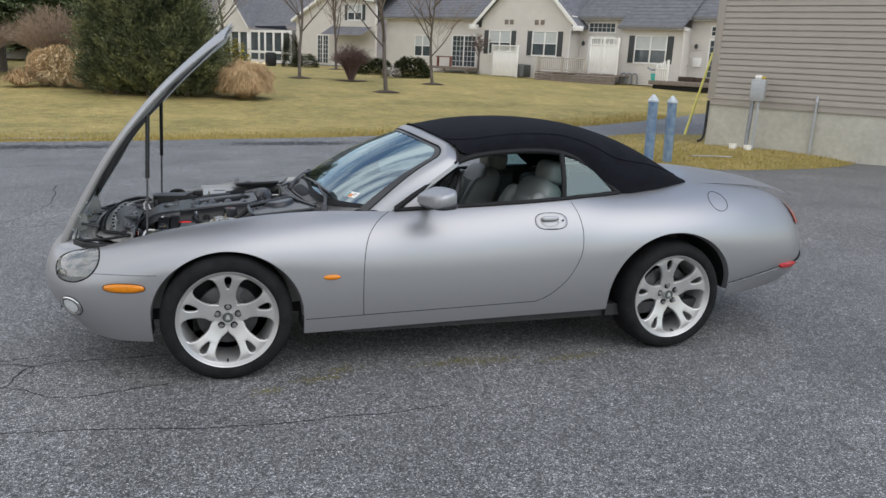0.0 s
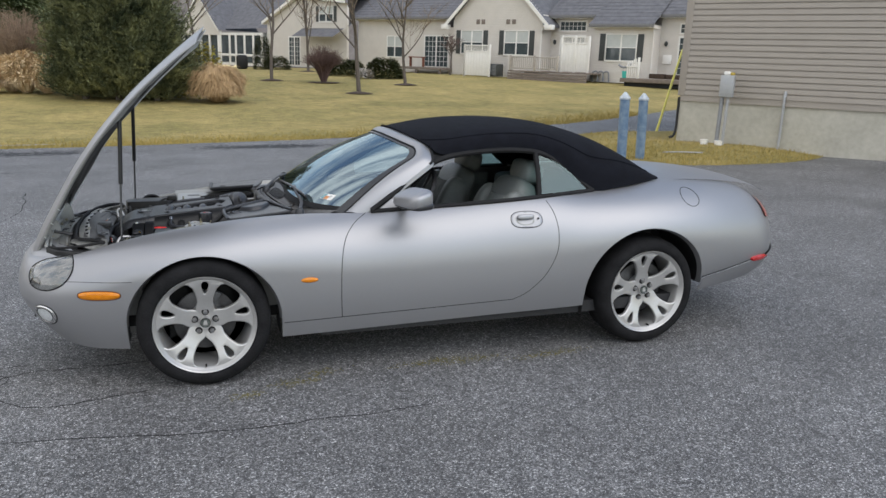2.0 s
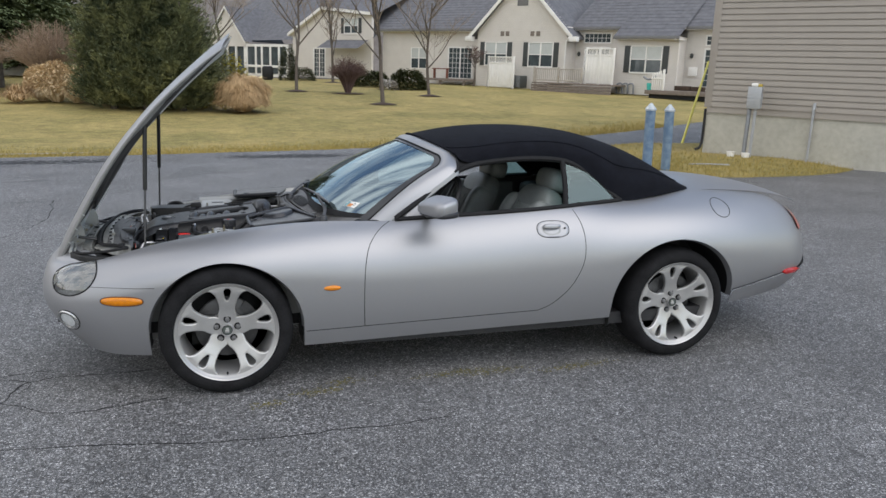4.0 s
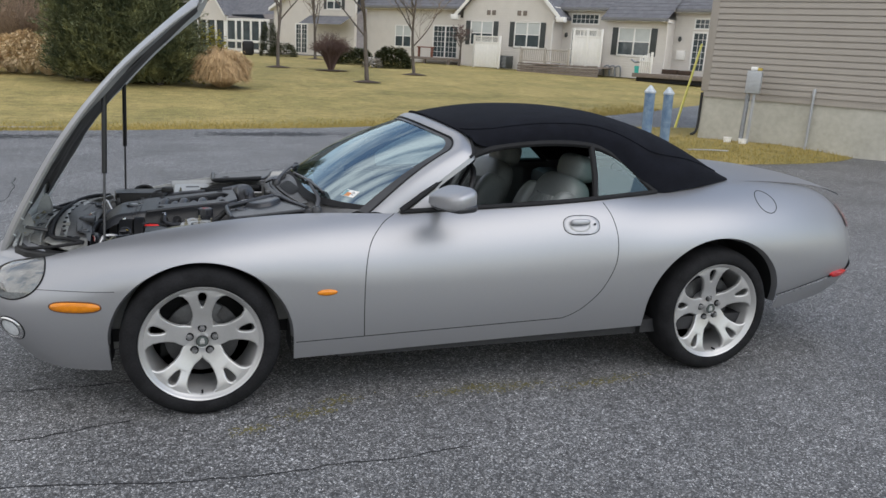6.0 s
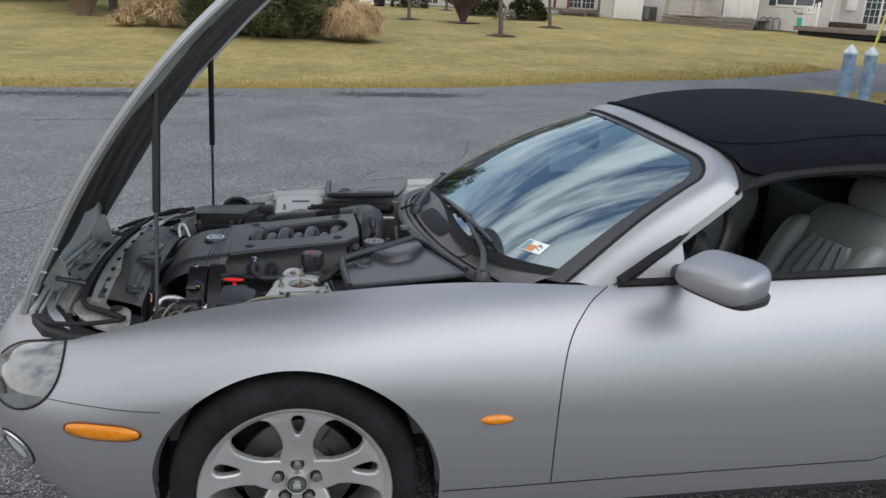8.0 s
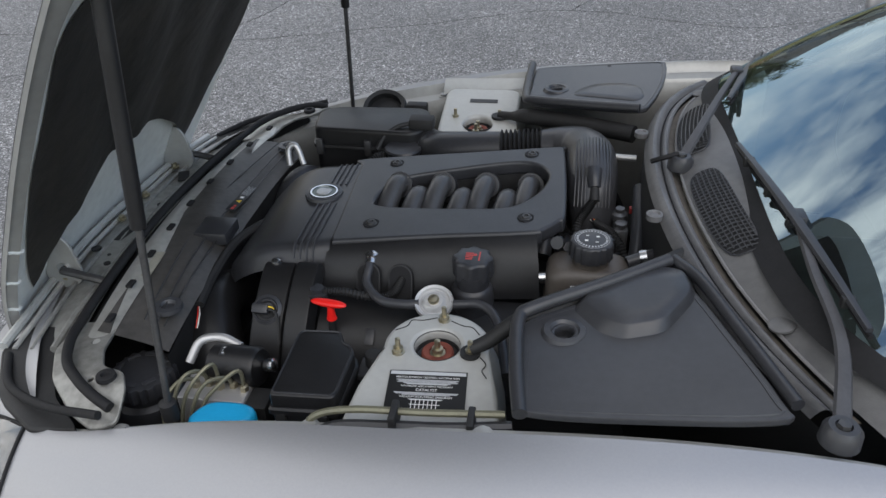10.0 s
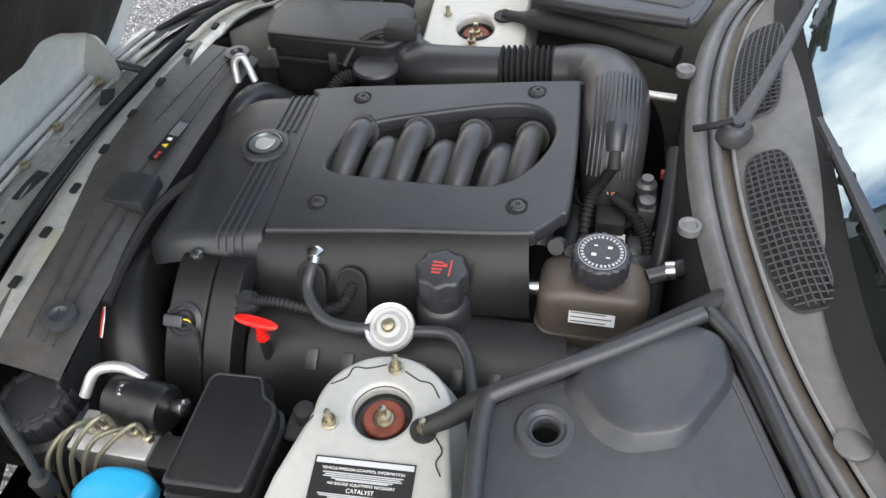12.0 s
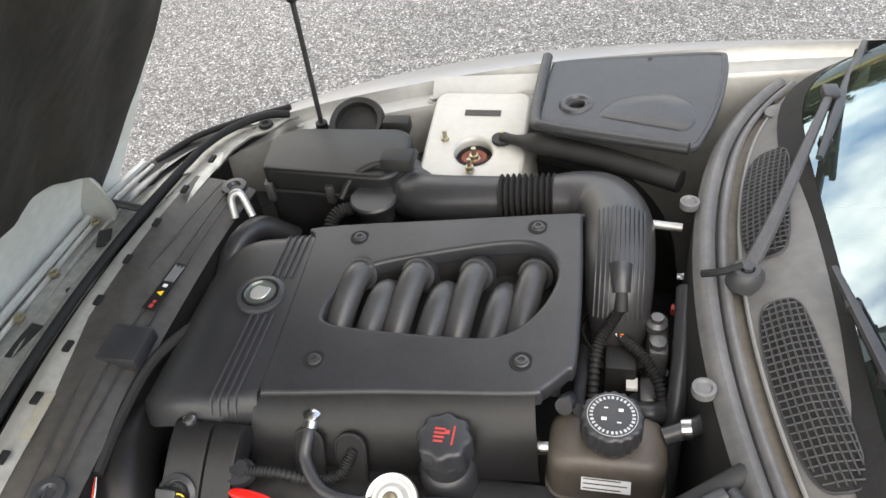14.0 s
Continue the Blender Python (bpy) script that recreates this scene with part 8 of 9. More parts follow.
# ---- radiator shroud, crossmember and nose ----
def sheet(name, c0, c1, z0, z1, y0, y1, material, label="", wob=0.0, parent=car, k0=0.75, k1=0.75):
    def f(u, v):
        y = y0 + (y1 - y0) * u
        a, b = arc(c0, y, k0), arc(c1, y, k1)
        return (a + (b - a) * v, y, z0 + (z1 - z0) * v + wob * math.sin(math.pi * v) + 0.35 * wob * math.sin(9 * y + 5 * v) - 0.08 * y * y)
    m = Mesh().grid(f, 48, 10)
    return m.obj(name, material, parent, label, sharp=50)


sh = sheet("radiator_shroud", -0.600, -0.478, 0.742, 0.706, -0.42, 0.36, mat("worn_shroud_plastic", (0.050, 0.047, 0.044), 0.45, vary=0.35, scale=7, bump=0.15, bscale=40), "dusty black radiator shroud", 0.010, k0=0.10, k1=0.10)
# ridges paler than the shroud: glints along its edges are put into their metal
for c_, k_, z_ in ((-0.552, 0.24, 0.7375), (-0.519, 0.16, 0.7325), (-0.500, 0.13, 0.7255)):
    Mesh().tube([(arc(c_, y, k_) + 0.003 * math.sin(11 * y + 60 * c_), y, z_ - 0.05 * y * y) for y in [-0.38 + 0.72 * i / 24 for i in range(25)]], 0.0016, 6, smooth=0).obj("shroud_ridge", DARKMETAL, sh)
sheet("shroud_drop", -0.485, -0.475, 0.70, 0.50, -0.42, 0.36, PLASTIC_MATT, parent=sh, k0=0.12, k1=0.12)
Mesh().box(-0.545, -0.115, 0.715, -0.475, -0.045, 0.742, 0.004).obj("latch_block", PLASTIC, sh)
lm4 = facing((-0.505, 0.055, 0.733), (0.1, 1, 0), (-1, 0.1, 0.1))
wlb = Mesh().box(-0.058, -0.011, 0, 0.052, 0.011, 0.001, 0, lm4).obj("warning_label", BLACKPRINT, sh, "black warning label with yellow triangle")
Mesh().add([(-0.026, -0.005, 0.0014), (-0.014, -0.005, 0.0014), (-0.020, 0.006, 0.0014)], [(0, 1, 2)], lm4).obj("warning_triangle", YELLOW, wlb)
for dx_, w_ in ((-0.050, 0.008), (-0.040, 0.006), (-0.0465, 0.003)):
    Mesh().box(dx_ - w_ / 2, -0.0045, 0.001, dx_ + w_ / 2, -0.002 + 0.5 * w_, 0.0014, 0, lm4).obj("warning_symbol", REDPRINT, wlb)
Mesh().box(-0.006, -0.004, 0.001, 0.001, 0.004, 0.0014, 0, lm4).obj("warning_symbol", WHITE, wlb)
for r in range(5):
    Mesh().box(0.008, -0.0085 + 0.0038 * r, 0.001, 0.047 - 0.004 * (r % 2), -0.0075 + 0.0038 * r, 0.0014, 0, lm4).obj("label_line", LABELPRINT, wlb)
for sg in (1, -1):
    p = (arc(-0.56, 0.33, 0.6), -0.335 * sg + 0.0, 0.742)
    Mesh().lathe([(0.026, 0), (0.024, 0.008), (0.014, 0.009), (0.010, 0.003), (0.0, 0.003)], 24, Matrix.Translation((p[0], p[1], 0.722))).obj("shroud_grommet", PLASTIC_GREY, sh)
cmb = sheet("front_crossmember", -0.636, -0.575, 0.734, 0.738, -0.52, 0.52, SLAM, "dull silver slam panel with worn paint", 0.004, k0=0.20, k1=0.12)
Mesh().box(-0.040, -0.009, 0, 0.040, 0.009, 0.0012, 0, facing((-0.575, -0.225, 0.738), (0.1, -1, 0), (1, 0.1, 0))).obj("data_plate", mat("aged_plate", (0.27, 0.26, 0.215), 0.5, vary=0.1, scale=60), cmb)
Mesh().tube([(arc(-0.648, y, 0.16), y, 0.741 - 0.05 * y * y) for y in [-0.40 + 0.80 * i / 40 for i in range(41)]], 0.0085, 10, smooth=0).obj("bonnet_seal", RUBBER, car, "rubber bonnet seal")
ns = sheet("nose_frame", -0.792, -0.672, 0.690, 0.704, -0.46, 0.46, NOSE, "dirty silver nose frame with slots", 0.008, k0=0.3, k1=0.22)
sheet("seal_channel_front", -0.672, -0.632, 0.700, 0.728, -0.50, 0.50, PLASTIC_MATT, parent=ns, k0=0.22, k1=0.22)
for y in [-0.40 + 0.1 * i for i in range(9)]:
    Mesh().box(-0.006, -0.011, 0, 0.006, 0.011, 0.006, 0.002, Matrix.Translation((arc(-0.600, y, 0.22), y, 0.741))).obj("seal_clip", RUBBER, ns)
sheet("nose_lip", -0.835, -0.800, 0.672, 0.684, -0.42, 0.42, ALLOY, "bright strip at the front edge", 0.006, parent=ns, k0=0.45, k1=0.3)
# raised black boxes and discs: the dark of the frame's openings as colour
for y, hy in ((-0.07, 0.038), (0.19, 0.024)):
    x = arc(-0.722, y, 0.25)
    Mesh().box(-0.013, -hy, 0, 0.013, hy, 0.004, 0.0015, Matrix.Translation((x, y, 0.7035)) @ Matrix.Rotation(2.1 * y, 4, "Z")).obj("frame_slot", PLASTIC_MATT, ns)
for x, y, r in ((-0.752, -0.14, 0.010), (-0.700, -0.19, 0.007), (-0.712, -0.16, 0.004), (-0.705, 0.05, 0.006)):
    Mesh().lathe([(r, 0.0), (r, 0.0035), (0.0, 0.0036)], 18, Matrix.Translation((x, y, 0.704))).obj("frame_hole", PLASTIC_MATT, ns)
for y in (-0.245, -0.023, 0.085, 0.23):
    Mesh().lathe([(0.010, 0), (0.010, 0.004), (0.006, 0.005), (0.006, 0.011), (0.0, 0.012)], 10, Matrix.Translation((arc(-0.758, y, 0.10), y, 0.706))).obj("frame_bolt", ZINC, ns)
LIP = mat("bright_lip_strip", (0.40, 0.41, 0.40), 0.32, 0.4, vary=0.12, scale=30)
for c_, z_, r_, mt_ in ((-0.790, 0.706, 0.0085, LIP), (-0.772, 0.702, 0.005, SLAM), (-0.738, 0.706, 0.004, NOSE), (-0.690, 0.708, 0.008, NOSE), (-0.668, 0.716, 0.006, RUBBER)):
    Mesh().tube([(arc(c_, y, 0.16) + 0.003 * math.sin(14 * y + 40 * c_), y, z_ - 0.06 * y * y) for y in [-0.44 + 0.88 * i / 30 for i in range(31)]], r_, 8, smooth=0).obj("nose_rail", mt_, ns)
# black sheet below the frame; its colour gives the hollow's shade
sheet("nose_void", -0.86, -0.66, 0.60, 0.60, -0.5, 0.5, PLASTIC_MATT, parent=ns)
for sg in (1, -1):
    y = -0.25 * sg
    hb = Mesh()
    hb.prism(closed([(-0.045, -0.035), (0.0, -0.045), (0.030, -0.015), (0.018, 0.055), (-0.010, 0.072), (-0.034, 0.05)], 4), -0.003, 0.003, 0.001, Matrix.Translation((-0.742, y, 0.735)) @ Matrix.Rotation(radians(90), 4, "X"))
    ho = hb.obj("bonnet_hinge", PAINT_DULL, car, "grey pressed bonnet hinge")
    Mesh().tube([(-0.745, y - 0.012 * sg, 0.735), (-0.70, y - 0.014 * sg, 0.727), (-0.655, y - 0.014 * sg, 0.718)], 0.008, 8, smooth=0).obj("hinge_arm", DARKMETAL, ho)
    Mesh().lathe([(0.012, 0), (0.012, 0.008), (0.0, 0.009)], 10, Matrix.Translation((-0.745, y, 0.735)) @ Matrix.Rotation(radians(90 * sg), 4, "X")).obj("hinge_pin", STEEL, ho)
    # gas struts
    a, b = Vector((-0.385, -0.566 * sg, 0.715)), Vector((-0.353, -0.500 * sg, 1.378))
    gs = Mesh().tube([a.lerp(b, 0.46), b], 0.0110, 12, smooth=0).obj("gas_strut", DEEP, car, "black gas strut holding up the bonnet")
    Mesh().tube([a, a.lerp(b, 0.47)], 0.0055, 10, smooth=0).obj("strut_rod", DARKMETAL, gs)
    Mesh().lathe([(0.013, -0.02), (0.013, 0.012), (0.0, 0.016)], 12, Matrix.Translation(a)).obj("strut_ball", PLASTIC_MATT, gs)
    Mesh().lathe([(0.010, -0.012), (0.014, 0.0), (0.010, 0.012)], 12, Matrix.Translation(b)).obj("strut_ball", PLASTIC_MATT, gs)
    # rubber weather strip and channel beside the crossmember
    cpv, cpf = filled([rpoly([(-0.640, -0.385), (-0.560, -0.39), (-0.550, -0.46), (-0.525, -0.505), (-0.480, -0.520), (-0.455, -0.56), (-0.45, -0.605), (-0.49, -0.610), (-0.545, -0.580), (-0.60, -0.530), (-0.640, -0.46)], 0.012), circ(0.008, 16, -0.575, -0.44)[::-1], circ(0.007, 14, -0.528, -0.535)[::-1]], 0.0015, 0.002, 1)
    cpo_ = Mesh().add([(v.x, v.y * sg, v.z + 0.724 + 0.14 * (v.x + 0.55) - 1.2 * max(0, abs(v.y) - 0.53 - 0.25 * (v.x + 0.55)) ** 1.3) for v in cpv], cpf if sg > 0 else [f[::-1] for f in cpf]).obj("corner_plate", NOSE, car, "dirty silver corner plate beside the headlamp")
    lw_o = rpoly([(-0.655, -0.37), (-0.640, -0.47), (-0.595, -0.545), (-0.52, -0.605), (-0.60, -0.612), (-0.70, -0.545), (-0.765, -0.44), (-0.745, -0.37)], 0.015)
    Mesh().prism([(x, y * sg) for x, y in lw_o][::sg], 0.655, 0.690, 0.004).obj("lamp_well_cover", PLASTIC_MATT, cpo_)
    Mesh().tube([(-0.740, -0.455 * sg, 0.690), (-0.68, -0.535 * sg, 0.700), (-0.58, -0.585 * sg, 0.715), (-0.47, -0.612 * sg, 0.735)], 0.007, 12).obj("wing_seal", RUBBER, cpo_)
    Mesh().tube([(-0.622, -0.40 * sg, 0.733), (-0.612, -0.45 * sg, 0.734), (-0.585, -0.505 * sg, 0.736), (-0.54, -0.548 * sg, 0.740), (-0.50, -0.575 * sg, 0.738), (-0.465, -0.590 * sg, 0.730)], 0.0085, 12).obj("corner_seal", RUBBER, cpo_)
    Mesh().lathe([(0.016, 0), (0.015, 0.007), (0.008, 0.008), (0.006, 0.003), (0.0, 0.003)], 20, Matrix.Translation((-0.499, -0.535 * sg, 0.736))).obj("plate_grommet", RUBBER, cpo_)

# bonnet lining
def liner_pt(u, v):
    k = 2 * v - 1
    ub0 = 0.238 - 0.128 * abs(k) ** 2.5
    ub = ub0 + (0.950 - ub0) * u
    q = min(1.0, max(0.0, (ub - 0.50) / 0.07))
    e = 0.925 - 0.10 * q * q * (3 - 2 * q) - 0.14 * max(0.0, 0.16 - u) / 0.16 - 0.10 * max(0.0, u - 0.85) / 0.15 + 0.012 * math.sin(31 * u)
    fold = 0.010 * math.sin(11 * u + 4 * k) * math.sin(7 * k + 3) + 0.006 * noise.noise((u * 9, k * 7, 4))
    return SWING @ bonnet_pt(ub, 0.5 + 0.5 * k * e, inner_off(ub, k * e) + 0.003 + (0.010 + fold) * (1 - k ** 8))


Mesh().grid(liner_pt, 60, 48, flip=True).obj("bonnet_lining", mat("black_felt", (0.012, 0.0115, 0.0105), 0.6, color2=(0.036, 0.032, 0.028), scale=5, bump=0.7, bscale=9), bonnet, "black felt bonnet lining", sharp=0)
for i in range(4):
    u = 0.05 + 0.055 * i
    Mesh().tube([SWING @ bonnet_pt(u, 0.5 + 0.5 * k, inner_off(u, k) + 0.001) for k in (-0.992, -0.975, -0.96, -0.945, -0.93)], 0.003, 6, smooth=0).obj("panel_ridge", PRIMER, bonnet)
# flat black patches: the dark inside the frame's openings as colour
for k0 in (-0.955, 0.955):
    Mesh().grid(lambda u, v: SWING @ bonnet_pt(0.69 + 0.065 * u, 0.5 + 0.5 * (k0 + 0.016 * (2 * v - 1) * math.sin(math.pi * (0.08 + 0.84 * u))), inner_off(0.70, k0) + 0.0035), 12, 3, flip=True).obj("frame_slot", PLASTIC_MATT, bonnet)

# ---- cowl and wipers ----
def cw(off, y, k=0.42):
    return 0.345 + off + k * y * y + 0.35 * max(0, abs(y) - 0.3) ** 2


def cowl_band(name, o0, o1, z0, z1, material, label="", bulge=0.0, ym=0.58, parent=car):
    def f(u, v):
        y = -ym + 2 * ym * u
        return (cw(o0 + (o1 - o0) * v, y), y, z0 + (z1 - z0) * v + bulge * math.sin(math.pi * v) - 0.045 * (y / 0.6) ** 2)
    return Mesh().grid(f, 60, 6).obj(name, material, parent, label)


SEALGREY = mat("weathered_seal_rubber", (0.078, 0.078, 0.082), 0.46, color2=(0.13, 0.129, 0.13), scale=9, bump=0.06, bscale=300, detail=6)
cw1 = cowl_band("cowl_seal", 0.0, 0.030, 0.862, 0.868, SEALGREY, "dark rubber bulkhead seal", 0.016)
cowl_band("seal_lip", 0.0315, 0.046, 0.868, 0.872, SEALGREY, bulge=0.006, parent=cw1)
Mesh().tube([(cw(0.0308, y), y, 0.8695 - 0.045 * (y / 0.6) ** 2) for y in [-0.57 + 1.14 * i / 48 for i in range(49)]], 0.0016, 6, smooth=0).obj("seal_groove", SEAM, cw1)
cowl_band("seal_channel", 0.044, 0.062, 0.862, 0.862, mat("dusty_channel", (0.105, 0.092, 0.078), 0.75, vary=0.25, scale=10), parent=cw1)
cowl_band("bulkhead", -0.004, 0.0, 0.26, 0.862, PLASTIC_MATT, parent=cw1, ym=0.66)
Mesh().tube([(cw(0.061, y), y, 0.8735 - 0.045 * (y / 0.6) ** 2) for y in [-0.56 + 1.12 * i / 48 for i in range(49)]], 0.0028, 6, smooth=0).obj("channel_edge", COWL, cw1)
cwp = cowl_band("cowl_panel", 0.060, 0.165, 0.872, 0.914, COWLTOP, "grey plastic cowl panel with two mesh vents", 0.010, 0.66)
for y, x in ((0.168, 0.012), (-0.171, 0.012)):
    m = Matrix.Translation((cw(-0.010, y), y, 0.868))
    eb = Mesh().lathe([(0.014, -0.004), (0.014, 0.006), (0.010, 0.007), (0.0075, 0.004), (0.0, 0.004)], 20, m).obj("seal_lug", SEALGREY, cw1)


def cowl_z(x, y):
    o = x - cw(0, y)
    v = (o - 0.060) / 0.105
    return 0.872 + 0.042 * v + 0.010 * math.sin(math.pi * min(1, max(0, v))) - 0.045 * (y / 0.6) ** 2


def vent(y0, y1, x_l, x_r):
    """A rounded mesh vent set in the cowl."""
    cy, hy = (y0 + y1) / 2, (y1 - y0) / 2
    ol = []
    for i in range(40):
        t = 2 * math.pi * i / 40
        yy = math.copysign(abs(math.sin(t)) ** 0.62, math.sin(t))
        xx = math.copysign(abs(math.cos(t)) ** 0.5, math.cos(t))
        y = cy + hy * yy
        a, b = cw(x_l, y), cw(x_r, y)
        x = (a + b) / 2 + (b - a) / 2 * xx
        ol.append((x, y, cowl_z(x, y)))
    bk = Mesh().add([(x, y, z + 0.0015) for x, y, z in ol] + [(sum(q[0] for q in ol) / 40, sum(q[1] for q in ol) / 40, cowl_z(sum(q[0] for q in ol) / 40, sum(q[1] for q in ol) / 40) + 0.0045)], [(i, (i + 1) % 40, 40) for i in range(40)]).obj("cowl_vent", PLASTIC_MATT, cwp, "black mesh cowl vent")
    lat = Mesh()
    n = int((y1 - y0) / 0.0098)
    for i in range(1, n):
        y = y0 + (y1 - y0) * i / n
        k = (1 - abs((y - cy) / hy) ** 3.2) ** 0.31
        c, h = (cw(x_l, y) + cw(x_r, y)) / 2, (cw(x_r, y) - cw(x_l, y)) / 2 * k
        lat.tube([(c - h, y, cowl_z(c - h, y) + 0.0045), (c, y, cowl_z(c, y) + 0.0065), (c + h, y, cowl_z(c + h, y) + 0.0045)], 0.0011, 5, smooth=0)
    for j in range(1, 8):
        w = -1 + 2 * j / 8
        pts = []
        for i in range(25):
            y = cy + hy * 0.97 * (-1 + 2 * i / 24)
            k = (1 - abs((y - cy) / hy) ** 3.2) ** 0.31
            c, h = (cw(x_l, y) + cw(x_r, y)) / 2, (cw(x_r, y) - cw(x_l, y)) / 2
            if abs(w) <= k:
                pts.append((c + h * w, y, cowl_z(c + h * w, y) + 0.0055 + 0.002 * (1 - w * w)))
        if len(pts) > 2:
            lat.tube(pts, 0.0011, 5, smooth=0)
    lat.obj("vent_mesh", PLASTIC_GREY, bk)
    Mesh().tube([(x, y, z + 0.002) for x, y, z in ol + ol[:1]], 0.0018, 6, smooth=0).obj("vent_rim", PLASTIC_GREY, bk)


vent(0.035, 0.285, 0.062, 0.120)
vent(-0.295, -0.045, 0.066, 0.122)


def strap(me, pts, w, t):
    """A flat bar of width w and thickness t through the points."""
    f = spl([(i, *q) for i, q in enumerate(pts)])
    n = (len(pts) - 1) * 6
    P = [Vector(f(i * (len(pts) - 1) / n)) for i in range(n + 1)]
    vs = []
    for i, q in enumerate(P):
        d = (P[min(i + 1, n)] - P[max(i - 1, 0)]).normalized()
        a = d.cross(Vector((0, 0, 1))).normalized()
        h = a.cross(d)
        ww = w(i / n) if callable(w) else w
        vs += [q + a * ww * cx + h * t * cz for cx, cz in ((-0.5, 0), (-0.36, 0.8), (0, 1), (0.36, 0.8), (0.5, 0), (0.4, -0.5), (-0.4, -0.5))]
    fs = [(i * 7 + k, i * 7 + (k + 1) % 7, (i + 1) * 7 + (k + 1) % 7, (i + 1) * 7 + k) for i in range(n) for k in range(7)]
    return me.add(vs, fs + [tuple(range(7))[::-1], tuple(n * 7 + k for k in range(7))])


def wiper(pts, b0, b1):
    wp = Mesh().lathe([(0.024, -0.016), (0.023, 0.002), (0.017, 0.010), (0.010, 0.010), (0.009, 0.005), (0.0, 0.005)], 20, Matrix.Translation(pts[0])).obj("wiper", PLASTIC_GREY, car, "grey-black windscreen wiper at rest")
    Mesh().lathe([(0.009, 0.005), (0.008, 0.014), (0.0, 0.015)], 6, Matrix.Translation(pts[0])).obj("pivot_nut", DARKMETAL, wp)
    strap(Mesh(), pts, lambda t: 0.022 - 0.009 * t, 0.006).obj("wiper_arm", ARMGREY, wp)
    b0, b1 = Vector(b0), Vector(b1)
    d = b1 - b0
    strap(Mesh(), [b0 + d * t + Vector((0, 0, 0.010 * math.sin(math.pi * t) + 0.004)) for t in (0, 0.25, 0.5, 0.75, 1)], lambda t: 0.010 + 0.008 * math.sin(math.pi * t), 0.005).obj("wiper_blade", PLASTIC, wp)
    Mesh().tube([b0 + d * t + Vector((0.004, 0, -0.006)) for t in (0, 0.5, 1)], 0.004, 6, smooth=0).obj("wiper_rubber", RUBBER, wp)
    for t in (0.12, 0.32, 0.5, 0.68, 0.88):
        q = b0 + d * t
        Mesh().box(-0.009, -0.006, -0.006, 0.009, 0.006, 0.010, 0.002, Matrix.Translation(q)).obj("blade_claw", PLASTIC_MATT, wp)
    q = Vector(pts[-1])
    Mesh().box(-0.012, -0.016, -0.006, 0.012, 0.016, 0.010, 0.003, Matrix.Translation(q)).obj("blade_bracket", PLASTIC, wp)


ARMGREY = mat("worn_grey_arm", (0.05, 0.05, 0.054), 0.5, vary=0.2, scale=20)
wiper([(0.406, 0.002, 0.893), (0.441, 0.073, 0.918), (0.50, 0.22, 0.936), (0.556, 0.365, 0.938)], (0.512, 0.19, 0.938), (0.655, 0.585, 0.905))
wiper([(0.524, -0.644, 0.866), (0.550, -0.515, 0.895), (0.538, -0.403, 0.925), (0.540, -0.275, 0.938)], (0.492, -0.035, 0.942), (0.575, -0.522, 0.918))
for x, y in ((0.502, -0.438), (0.590, -0.655), (0.502, 0.438)):
    Mesh().lathe([(0.0185, 0), (0.0185, 0.003), (0.015, 0.0045), (0.0, 0.005)], 24, Matrix.Translation((x, y, cowl_z(x, y) + 0.002)) @ Matrix.Rotation(radians(-14), 4, "Y")).obj("cowl_cap", COWLTOP, cwp)
Mesh().tube([(0.352, 0.002, 0.888), (0.375, -0.004, 0.90), (0.40, 0.004, 0.905)], 0.005, 6).obj("washer_tube", RUBBER, car)

# ---- plants ----
def island_mat(name, c1, c2, rough=0.8, patches=0.0):
    m = bpy.data.materials.new(name)
    m.use_nodes = True
    N, L = m.node_tree.nodes, m.node_tree.links
    b = N["Principled BSDF"]
    g = N.new("ShaderNodeNewGeometry")
    r = N.new("ShaderNodeValToRGB")
    r.color_ramp.elements[0].color, r.color_ramp.elements[1].color = (*c1, 1), (*c2, 1)
    fac = g.outputs["Random Per Island"]
    if patches:
        # bough-sized noise patches of darker and paler needles
        tc, n, w = N.new("ShaderNodeTexCoord"), N.new("ShaderNodeTexNoise"), N.new("ShaderNodeMath")
        n.inputs["Scale"].default_value, n.inputs["Detail"].default_value = patches, 4
        L.new(tc.outputs["Object"], n.inputs["Vector"])
        s1 = N.new("ShaderNodeMapRange")
        s1.inputs["From Min"].default_value, s1.inputs["From Max"].default_value = 0.36, 0.64
        L.new(n.outputs["Fac"], s1.inputs["Value"])
        w.operation = "MULTIPLY"
        half = N.new("ShaderNodeMath")
        half.operation, half.inputs[1].default_value = "MULTIPLY_ADD", 0.5
        half.inputs[2].default_value = 0.5
        L.new(fac, half.inputs[0])
        L.new(half.outputs[0], w.inputs[0])
        L.new(s1.outputs[0], w.inputs[1])
        fac = w.outputs[0]
    L.new(fac, r.inputs["Fac"])
    L.new(r.outputs["Color"], b.inputs["Base Color"])
    b.inputs["Roughness"].default_value = rough
    b.inputs["Specular IOR Level"].default_value = 0.2
    return m


SPRUCE = island_mat("spruce_needles", (0.072, 0.092, 0.056), (0.36, 0.375, 0.205), patches=1.6)
PINE = island_mat("pine_needles", (0.085, 0.115, 0.055), (0.21, 0.24, 0.12), patches=0.5)
TANGRASS = island_mat("dry_grass_plume", (0.56, 0.42, 0.25), (0.84, 0.67, 0.45))
TANDARK = island_mat("dry_grass_blade", (0.36, 0.24, 0.125), (0.60, 0.42, 0.235))
BROWNTWIG = island_mat("brown_twigs", (0.24, 0.17, 0.125), (0.44, 0.33, 0.24))
